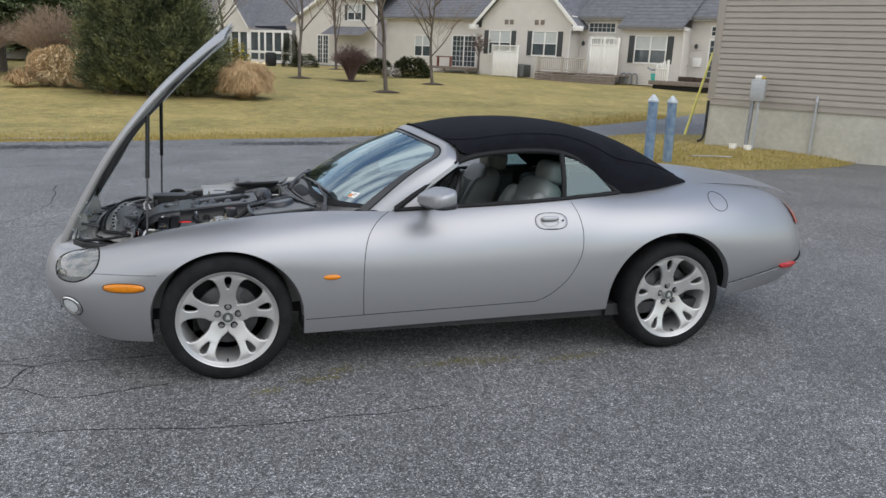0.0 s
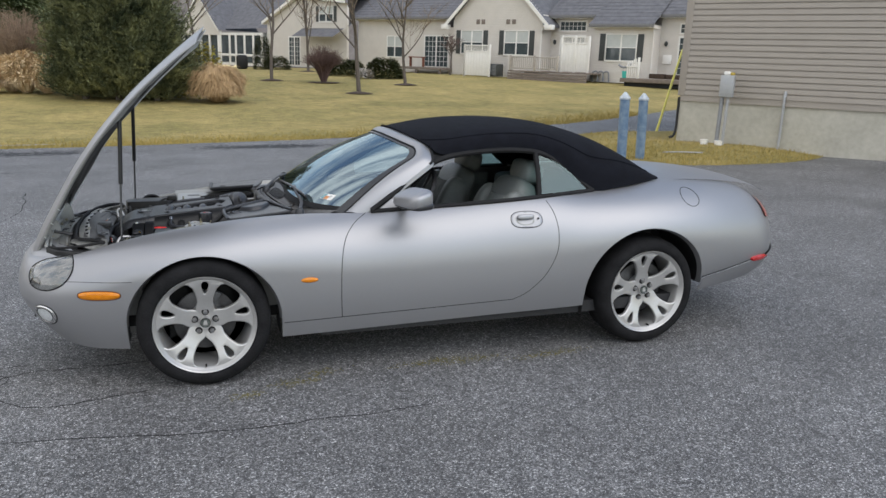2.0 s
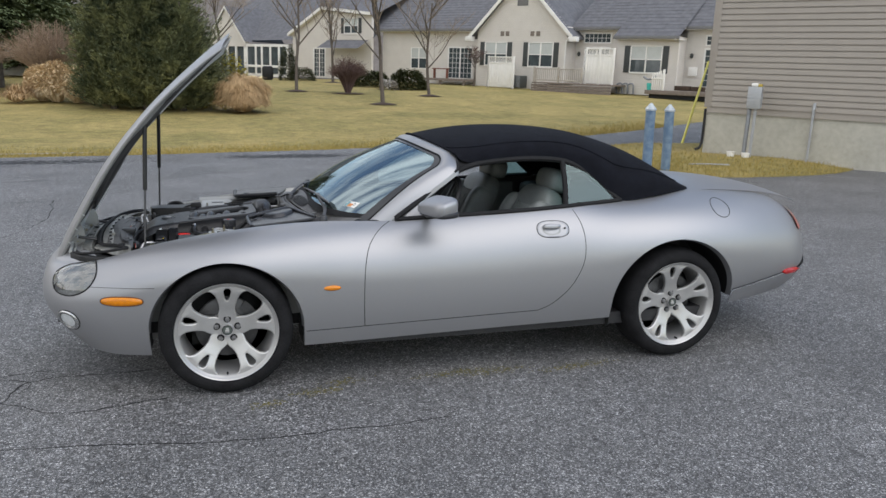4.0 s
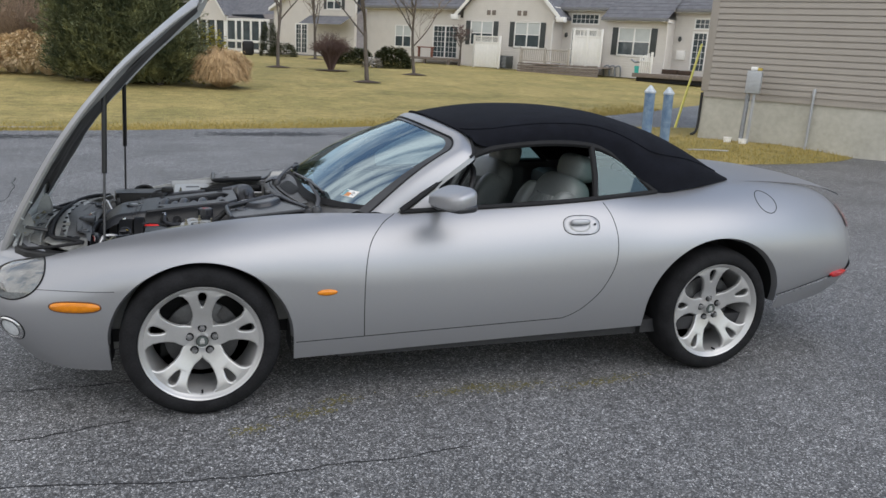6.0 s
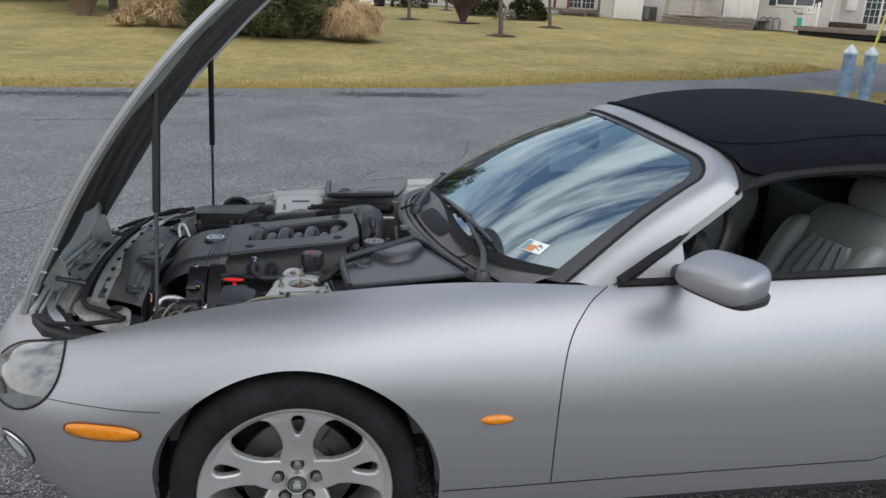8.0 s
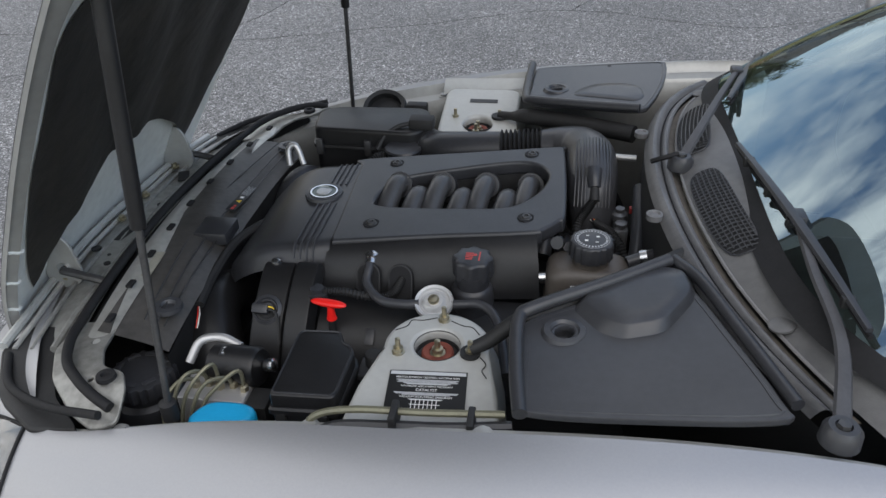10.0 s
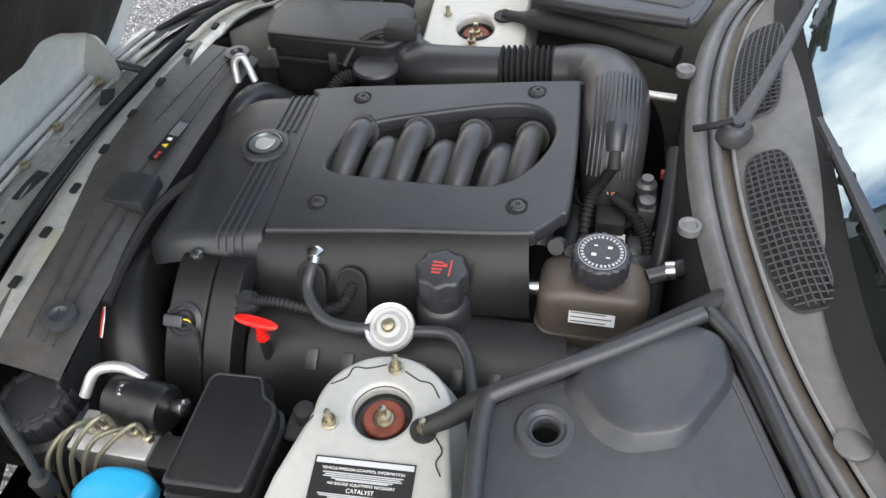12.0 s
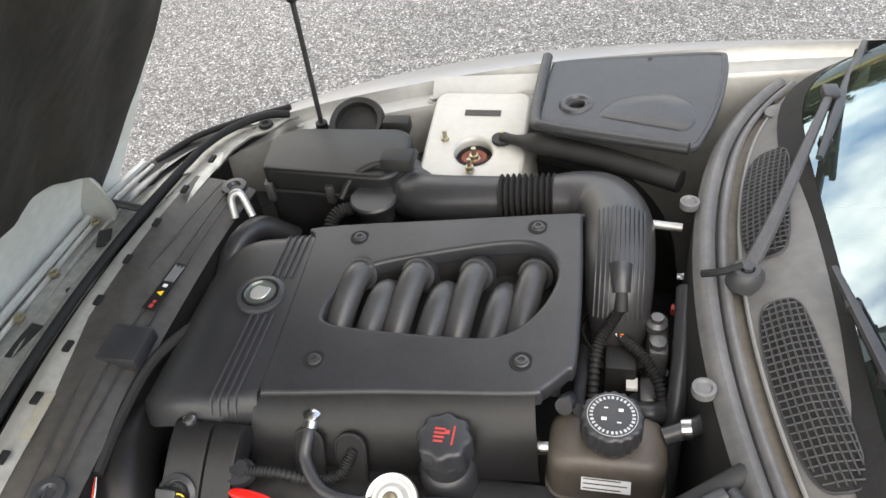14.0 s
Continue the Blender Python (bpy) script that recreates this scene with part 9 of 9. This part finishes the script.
TWIG = island_mat("twigs", (0.15, 0.115, 0.085), (0.29, 0.225, 0.165))
REDTWIG = island_mat("red_twigs", (0.095, 0.060, 0.055), (0.185, 0.125, 0.11))
YELLOWLEAF = island_mat("yellow_foliage", (0.25, 0.22, 0.03), (0.45, 0.38, 0.05))
BOXLEAF = island_mat("boxwood_leaves", (0.030, 0.042, 0.016), (0.085, 0.092, 0.038))
BLADE = island_mat("lawn_blades", (0.19, 0.16, 0.045), (0.44, 0.33, 0.11))
rng = random.Random(7)


def spray(me, p, d, length, width, droop=0.22):
    """A flat spray of needles."""
    d = d.normalized()
    s_ = d.cross(Vector((rng.uniform(-0.4, 0.4), rng.uniform(-0.4, 0.4), 1))).normalized() * width
    q = p + d * length * 0.55 + Vector((0, 0, -0.03 * length))
    e = p + d * length + Vector((0, 0, -droop * length))
    me.add([p, q + s_, e, q - s_], [(0, 1, 2, 3)])


def conifer(name, base, h, r, n, material, label, size=0.34, start=0.0, trunk=0.12, group="", mound=False):
    """An evergreen: a trunk and n boughs, each feathered with needle sprays."""
    t = thing(name, base, label, "tree", group)
    b = Vector(base)
    Mesh().tube([b, b + Vector((0.05, 0, h * 0.5)), b + Vector((0, 0, h * 0.97))], lambda k: trunk * (1 - 0.9 * k), 8).obj("trunk", BARK, t)
    me = Mesh()
    for i in range(n):
        k = start + (1 - start) * (1 - math.sqrt(rng.random()))
        q = (k - start) / (1 - start)
        a = rng.uniform(0, 2 * math.pi)
        lob = 1 + 0.30 * noise.noise((math.cos(a) * 1.8 + base[0], math.sin(a) * 1.8 + base[1], k * 6)) + rng.uniform(-0.14, 0.14) * (2.6 if mound else 1)
        reach = r * ((1 - q ** 1.35) ** 0.85 if mound else (1 - q) ** 0.72) * min(1.0, 0.78 + 1.6 * q) * lob + 0.12
        out = Vector((math.cos(a), math.sin(a), 0))
        side = Vector((-out.y, out.x, 0))
        z0 = 0.12 + h * k
        m = 3 + int(reach / size * 2.6)
        for j in range(m):
            f = 0.30 + 0.70 * (j + rng.random()) / m
            p = b + out * reach * f + side * rng.uniform(-0.06, 0.06) * reach + Vector((0, 0, z0 + (0.34 * reach * f * f if mound else 0.10 * reach * f - 0.24 * reach * f * f) + rng.uniform(-0.12, 0.12)))
            for w in (-1, 0, 1):
                d = out * rng.uniform(0.5, 1.0) + side * (0.75 * w + rng.uniform(-0.25, 0.25)) + Vector((0, 0, rng.uniform(-0.30, 0.42) + (0.45 if mound else 0)))
                spray(me, p, d, size * rng.uniform(0.55, 1.15) * (1.15 - 0.45 * f), size * (0.085 if mound else 0.105), 0.0 if mound else 0.22)
    me.obj("crown", material, t, sharp=0)
    return t


# a broad clump of four spruces grown together
gz = ground_z(0, 24)
for x, y, h, r, n in ((-3.45, 24.9, 6.0, 1.25, 850), (-2.35, 24.5, 5.4, 1.45, 950), (-1.10, 24.4, 4.4, 1.40, 850), (-1.7, 25.8, 7.2, 1.8, 800), (-3.0, 25.9, 7.6, 1.5, 700)):
    conifer("spruce_tree", (x, y, ground_z(x, y) - 0.1), h, r, n, SPRUCE, "dense dark green spruce on the lawn", size=0.25, group="spruce clump", mound=True)
conifer("pine_tree", (-9.15, 34.0, ground_z(-9, 34)), 8.5, 3.2, 620, PINE, "green pine with bare lower trunk over mulch", 0.45, 0.24, 0.2)
conifer("pine_tree", (-15.5, 40, ground_z(-15, 40)), 11, 4.2, 560, PINE, "tall dark green pine behind the lawn", 0.5, 0.12, 0.25)
conifer("pine_tree", (-10.5, 47, ground_z(-10, 47)), 12, 4.2, 420, PINE, "tall dark green pine behind the lawn", 0.55, 0.05, 0.25)
conifer("pine_tree", (-4.5, 50, ground_z(-4, 50)), 12, 4.2, 420, PINE, "tall dark green pine behind the lawn", 0.55, 0.05, 0.25)


def tuft(name, base, h, r, n, material, label, category="grass", group="", plume=None, lean=0.5, width=0.012, fall=0.0):
    """A clump of arching blades."""
    me = Mesh()
    b = Vector(base)
    for i in range(n):
        a, k = rng.uniform(0, 2 * math.pi), rng.random() ** 0.6
        out = Vector((math.cos(a), math.sin(a), 0))
        p0 = b + out * r * 0.25 * k
        hh = h * rng.uniform(0.6, 1.05) * (1 - 0.25 * k)
        p1 = p0 + out * r * 0.7 * k + Vector((0, 0, hh * (0.62 - 0.1 * k)))
        p2 = p0 + out * r * (0.6 + lean) * k + Vector((rng.uniform(-0.1, 0.1), rng.uniform(-0.1, 0.1), hh * (1 - 0.5 * k * k)))
        p3 = p2 + out * r * 0.3 * rng.random() + Vector((rng.uniform(-0.1, 0.1), rng.uniform(-0.1, 0.1), -hh * 0.55 * rng.random()))
        s_ = Vector((-out.y, out.x, 0)) * width * rng.uniform(0.6, 1.4)
        me.add([p0 - s_, p0 + s_, p1 + s_, p1 - s_, p2 + s_, p2 - s_, p3], [(0, 1, 2, 3), (3, 2, 4, 5), (5, 4, 6)])
    if plume:
        for i in range(plume):
            a, k = rng.uniform(0, 2 * math.pi), rng.random()
            el = 1.50 * k ** 0.7
            s1 = (1 + 0.22 * noise.noise((math.cos(a) * 2.2 + base[0], math.sin(a) * 2.2, el * 2.5))) * rng.uniform(0.86, 1.06)
            p = b + Vector((math.cos(a) * r * 1.12 * math.sin(el) * s1, math.sin(a) * r * 1.12 * math.sin(el) * s1, h * (0.12 + 0.88 * max(0.0, math.cos(el)) ** 0.6 * s1)))
            d = Vector((math.cos(a) * 0.7, math.sin(a) * 0.7, rng.uniform(-0.5, 0.9) - fall))
            spray(me, p, d, rng.uniform(0.09, 0.20) * (1 + 0.6 * fall), 0.020 / (1 + 2 * fall))
    o = me.obj(name, material, sharp=0)
    return tagged(o, label, category, group)


for x, y, h, r in ((-5.65, 27.0, 1.35, 0.62), (-4.9, 26.7, 1.25, 0.58), (-6.2, 27.4, 1.15, 0.5)):
    tuft("ornamental_grass", (x, y, ground_z(x, y)), h, r, 1500, TANGRASS, "tall tan ornamental grass with fluffy plumes", group="ornamental grasses", plume=5200, lean=0.25, width=0.006)
tuft("ornamental_grass", (0.95, 23.9, ground_z(1, 23.9)), 1.25, 0.82, 2600, TANDARK, "drooping straw-coloured ornamental grass beside the spruces", group="ornamental grasses", plume=9000, lean=0.25, width=0.005, fall=0.9)
tuft("ornamental_grass", (-6.9, 26.6, ground_z(-8, 27)), 0.7, 0.5, 500, TANDARK, "low straw-coloured grass tuft", group="ornamental grasses")


def bare_tree(name, base, h, label, r0=0.11, seed=1, material=BARK, twig=TWIG, spread=0.62, first=0.28, category="tree", group="", depth=4, ring=True):
    """A leafless tree: tapered trunk, rising limbs and fine twigs."""
    rg = random.Random(seed)
    t = thing(name, base, label, category, group)
    trunk, twigs = Mesh(), Mesh()

    def grow(p, d, L, r, lv):
        n = 4
        pts = [p]
        for i in range(n):
            d = (d + Vector((rg.uniform(-1, 1), rg.uniform(-1, 1), rg.uniform(-0.3, 0.7))) * 0.11).normalized()
            pts.append(pts[-1] + d * L / n)
        tgt = trunk if lv < 2 else twigs
        tgt.tube(pts, lambda k: r * (1 - 0.6 * k), 6 if lv < 2 else 3, smooth=2 if lv < 2 else 0, caps=False)
        if lv >= depth:
            return
        k = rg.randint(3, 5) if lv else 9
        for i in range(k):
            f = first + (1 - first) * (i + rg.random()) / k if lv == 0 else 0.25 + 0.75 * rg.random()
            q = pts[0].lerp(pts[-1], f) if lv else pts[min(int(f * n), n - 1)].lerp(pts[min(int(f * n) + 1, n)], f * n % 1)
            a = rg.uniform(0, 2 * math.pi)
            side = Vector((math.cos(a), math.sin(a), rg.uniform(0.25, 0.9)))
            nd = (d * (1 - spread) + side.normalized() * spread).normalized()
            grow(q, nd, L * (0.62 if lv == 0 else rg.uniform(0.45, 0.68)) * (1 - 0.35 * f if lv == 0 else 1), r * (0.42 if lv == 0 else 0.5), lv + 1)
    b = Vector(base)
    grow(b, Vector((0.0, 0, 1)), h * 0.8, r0, 0)
    trunk.obj("trunk", material, t, sharp=0)
    twigs.obj("crown", twig, t, sharp=0)
    if ring:
        tagged(Mesh().lathe([(0.62, -0.02), (0.52, 0.004), (0.25, 0.05), (0.0, 0.08)], 24, Matrix.Translation(base)).obj("mulch_ring", MULCH), "dark mulch ring round a tree foot", "mulch", "mulch rings")
    return t


LABT = "leafless young shade tree on the lawn"
bare_tree("bare_tree", (6.91, 28, ground_z(7, 28)), 6.6, LABT, 0.10, 3, group="lawn trees")
bare_tree("bare_tree", (3.95, 35, ground_z(4, 35)), 6.8, LABT, 0.095, 5, group="lawn trees")
bare_tree("bare_tree", (10.34, 33, ground_z(10, 33)), 5.6, LABT, 0.085, 8, group="lawn trees", spread=0.7)
bare_tree("bare_tree", (7.4, 46, ground_z(7, 46)), 6.0, LABT, 0.10, 11, group="lawn trees")
bare_tree("bare_tree", (0.5, 47, ground_z(0, 47)), 6.5, LABT, 0.10, 12, group="lawn trees", ring=False)
bare_tree("weeping_tree", (16.4, 44.0, ground_z(16, 44)), 2.3, "small purplish ornamental tree by the houses", 0.09, 15, BARK, REDTWIG, 0.85, 0.6, ring=False)


def shrub(name, base, h, r, n, material, label, up=0.8):
    """A many-stemmed leafless shrub."""
    me = Mesh()
    b = Vector(base)
    for i in range(n):
        a, k = rng.uniform(0, 2 * math.pi), rng.random() ** 0.5
        o = Vector((math.cos(a), math.sin(a), 0))
        p = [b + o * 0.12 * r * k, b + o * r * 0.45 * k + Vector((0, 0, h * 0.5 * up)), b + o * r * k * rng.uniform(0.8, 1.1) + Vector((0, 0, h * (1 - 0.35 * k * k) * rng.uniform(0.75, 1.05)))]
        me.tube(p, lambda q: 0.012 * (1 - 0.7 * q), 3, smooth=2, caps=False)
        for _ in range(4):
            f = rng.uniform(0.35, 1)
            q = p[1].lerp(p[2], f)
            me.tube([q, q + (o * rng.uniform(-0.2, 0.8) + Vector((rng.uniform(-0.6, 0.6), rng.uniform(-0.6, 0.6), rng.uniform(0.1, 0.8)))) * 0.3], 0.005, 3, smooth=0, caps=False)
    return tagged(me.obj(name, material, sharp=0), label, "shrub")


shrub("red_shrub", (6.4, 34.0, ground_z(6, 34)), 1.75, 1.0, 420, REDTWIG, "dark red leafless shrub on the lawn")
tagged(Mesh().lathe([(0.85, -0.02), (0.74, 0.004), (0.0, 0.03)], 20, Matrix.Translation((6.4, 34.0, ground_z(6, 34)))).obj("mulch_ring", MULCH), "dark mulch ring round a shrub foot", "mulch", "mulch rings")
shrub("brown_shrub", (-6.2, 29.2, ground_z(-7, 29)), 2.9, 1.7, 700, BROWNTWIG, "brown leafless shrub behind the tan grasses")
shrub("brown_shrub", (-9.4, 30.5, ground_z(-9, 30)), 2.6, 1.8, 450, BROWNTWIG, "brown leafless shrub behind the tan grasses")


def leafy(name, base, h, r, n, material, label, size=0.12):
    me = Mesh()
    b = Vector(base)
    for i in range(n):
        a, c = rng.uniform(0, 2 * math.pi), rng.random()
        rr = r * math.sqrt(1 - (c * 0.95) ** 2) * (1 + 0.2 * noise.noise((math.cos(a) * 2, math.sin(a) * 2, c * 3 + base[0])))
        f = 0.75 + 0.3 * rng.random()
        p = b + Vector((math.cos(a) * rr * f, math.sin(a) * rr * f, h * c * f))
        spray(me, p, Vector((math.cos(a), math.sin(a), rng.uniform(-0.2, 1.0))), size * rng.uniform(0.7, 1.3), size * 0.3)
    return tagged(me.obj(name, material, sharp=0), label, "shrub")


leafy("yellow_shrub", (0.35, 25.4, ground_z(0, 25)), 2.0, 0.9, 1500, YELLOWLEAF, "yellow-green evergreen beside the spruces", 0.16)
leafy("evergreen_bush", (10.6, 38.5, ground_z(10, 38)), 1.1, 1.0, 3900, BOXLEAF, "round dull green bush", 0.17)
leafy("evergreen_bush", (8.9, 41.5, ground_z(9, 41)), 0.9, 1.3, 3600, BOXLEAF, "low dull green bush", 0.17)
leafy("evergreen_bush", (5.9, 50.5, ground_z(6, 50)), 0.9, 0.9, 2700, BOXLEAF, "low dull green bush")
leafy("evergreen_bush", (4.9, 50.0, ground_z(5, 50)), 2.2, 0.6, 3300, BOXLEAF, "narrow evergreen by the sunroom")
leafy("dead_perennial", (9.3, 37.8, ground_z(9, 38)), 0.5, 0.45, 300, mat("pale_dead_stems", (0.45, 0.42, 0.38), 0.8, vary=0.2, scale=9), "pale dead perennial stems by the bush", 0.2)
gr = Mesh().box(3.2, 50.6, ground_z(3, 50), 3.95, 51.2, ground_z(3, 50) + 0.95, 0.16)
tagged(gr.obj("covered_grill", PLASTIC_MATT), "black covered barbecue by the sunroom", "grill")

# blades along the lawn's edge, the grass strip and in tufts of the near lawn
bl = Mesh()


def blade(x, y, z, h):
    a = rng.uniform(0, 2 * math.pi)
    w = 0.004 + 0.004 * rng.random()
    dx, dy = math.cos(a) * w, math.sin(a) * w
    lx, ly = rng.uniform(-0.6, 0.6) * h, rng.uniform(-0.6, 0.6) * h
    bl.add([(x - dx, y - dy, z), (x + dx, y + dy, z), (x + lx, y + ly, z + h)], [(0, 1, 2)])


for i in range(26000):
    x = rng.uniform(-9, 16)
    y = lawn_edge(x) + abs(rng.gauss(0, 1.0)) - 0.12
    blade(x, y, ground_z(x, y) - 0.02, rng.uniform(0.03, 0.09))
for i in range(9000):
    u, v = rng.random() * 0.86, abs(rng.gauss(0, 0.22))
    if v < 0.8:
        p = strip_fn(u, v)
        blade(p[0], p[1], p[2], rng.uniform(0.03, 0.08))
tagged(bl.obj("lawn_edge_grass", BLADE, sharp=0), "straw and olive grass blades along the lawn edge", "grass", kind="stuff")

# ---- cracks, moss and worn places in the asphalt ----
CRACK = mat("asphalt_crack", (0.02, 0.02, 0.021), 0.95)
MOSS = mat("moss_in_crack", (0.155, 0.135, 0.05), 0.95, vary=0.35, scale=25, bump=0.5, bscale=120)
WORN = mat("worn_dark_asphalt", (0.034, 0.035, 0.038), 0.75, vary=0.25, scale=18, bump=0.4, bscale=120)


def crack(pts, w, seed=0):
    f = spl([(i, *p) for i, p in enumerate(pts)])
    n = (len(pts) - 1) * 26
    L, R = [], []
    for i in range(n + 1):
        t = i * (len(pts) - 1) / n
        x, y = f(t)
        x2, y2 = f(min(len(pts) - 1, t + 0.02))
        d = Vector((x2 - x, y2 - y, 0))
        d = d.normalized() if d.length > 1e-6 else Vector((1, 0, 0))
        s_ = Vector((-d.y, d.x, 0))
        j = 0.03 * noise.noise((x * 3 + seed, y * 3, 0)) + 0.012 * noise.noise((x * 17 + seed, y * 17, 1))
        ww = 1.3 * w * (0.35 + 0.9 * abs(noise.noise((x * 8, y * 8, seed + 3))))
        c = Vector((x, y, ground_z(x, y) + 0.0055)) + s_ * j
        L.append(c + s_ * ww)
        R.append(c - s_ * ww)
    m = Mesh()
    k = len(L)
    m.add(L + R, [(i, i + 1, k + i + 1, k + i)[::-1] for i in range(k - 1)])
    return tagged(m.obj("asphalt_joint", CRACK, sharp=0), "thin dark crack in the asphalt", "crack", "asphalt cracks", "structure")


crack([(-2.6, -1.15), (-0.97, -1.25), (-0.02, -1.42), (0.62, -1.42), (1.05, -1.40)], 0.006, 1)
crack([(-1.35, -0.80), (-1.1, -0.74), (-1.0, -0.47), (-0.61, -0.43), (-0.3, -0.44), (0.1, -0.40)], 0.006, 2)
crack([(-1.25, -0.37), (-1.0, -0.47), (-1.02, -0.62)], 0.004, 3)
crack([(-4.0, 8.0), (-2, 8.35), (-0.74, 8.87), (2.5, 9.7), (5.58, 10.9), (9, 12.5)], 0.012, 4)
crack([(-6, 7.6), (-4.62, 7.83), (-2.5, 8.4)], 0.02, 5)
crack([(-3.4, 2.4), (-2.3, 3.3), (-1.9, 4.6), (-2.1, 6.2)], 0.007, 6)
crack([(-5.0, 3.2), (-3.6, 3.4), (-2.3, 3.3), (-0.8, 3.8)], 0.006, 7)
crack([(0.2, 4.2), (0.7, 5.1), (1.5, 5.6), (1.9, 6.9)], 0.006, 8)
crack([(2.2, 7.4), (3.0, 6.2), (4.2, 5.7)], 0.006, 9)
crack([(-3.2, 5.0), (-1.9, 4.6), (-0.9, 5.3), (0.4, 5.2)], 0.006, 10)
crack([(-0.8, 3.8), (0.2, 4.2), (1.4, 3.9), (2.6, 4.6)], 0.006, 11)
crack([(-4.6, 6.4), (-3.3, 6.0), (-2.1, 6.2), (-1.2, 7.0)], 0.008, 12)
crack([(-1.9, -0.62), (-1.5, -0.78), (-1.1, -0.74), (-0.75, -0.92), (-0.3, -0.86)], 0.006, 13)
crack([(-1.6, -0.45), (-1.25, -0.37), (-0.9, -0.30)], 0.005, 14)


def patch(cx, cy, rx, ry, rot, material, label, seed, n=420, size=0.03):
    """A ragged scatter of small crusts lying on the paving."""
    me = Mesh()
    rg = random.Random(seed)
    c, s_ = math.cos(radians(rot)), math.sin(radians(rot))
    for i in range(n):
        a, b = rg.gauss(0, 0.45), rg.gauss(0, 0.45)
        x, y = cx + c * a * rx - s_ * b * ry, cy + s_ * a * rx + c * b * ry
        k = size * rg.uniform(0.3, 1.1)
        o = rg.uniform(0, 6)
        z = ground_z(x, y) + 0.0052 + 0.0012 * rg.random()
        me.add([(x + k * math.cos(o + 1.05 * j) * rg.uniform(0.5, 1), y + k * math.sin(o + 1.05 * j) * rg.uniform(0.4, 0.9), z) for j in range(6)], [tuple(range(6))])
    return tagged(me.obj("paving_patch", material, sharp=0), label, "patch", kind="stuff")


for i, (x, y, r) in enumerate(((0.42, -0.95, 0.18), (0.60, -0.84, 0.12), (1.22, -0.84, 0.25), (1.45, -0.87, 0.22), (1.96, -0.89, 0.28), (0.2, -1.05, 0.10))):
    patch(x, y, r, 0.05, 8, MOSS, "olive moss grown into the asphalt", 20 + i, int(150 * r / 0.2), 0.009)
patch(-3.6, 13.1, 1.3, 0.16, 8, mat("pale_gravel", (0.30, 0.295, 0.285), 0.9, vary=0.4, scale=40), "strip of pale gravel spilt on the lawn", 30, 700, 0.035)
patch(1.6, 12.2, 1.6, 0.45, 12, WORN, "dark broken asphalt by the lawn edge", 31, 900, 0.07)
patch(-3.6, 11.2, 2.6, 0.5, 6, WORN, "dark broken asphalt by the lawn edge", 32, 900, 0.07)
patch(14.5, 7.5, 1.6, 0.5, 40, WORN, "dark damp stain on the asphalt", 33, 700, 0.06)
patch(13.0, 4.6, 1.4, 0.5, 35, WORN, "dark damp stain on the asphalt", 34, 500, 0.06)
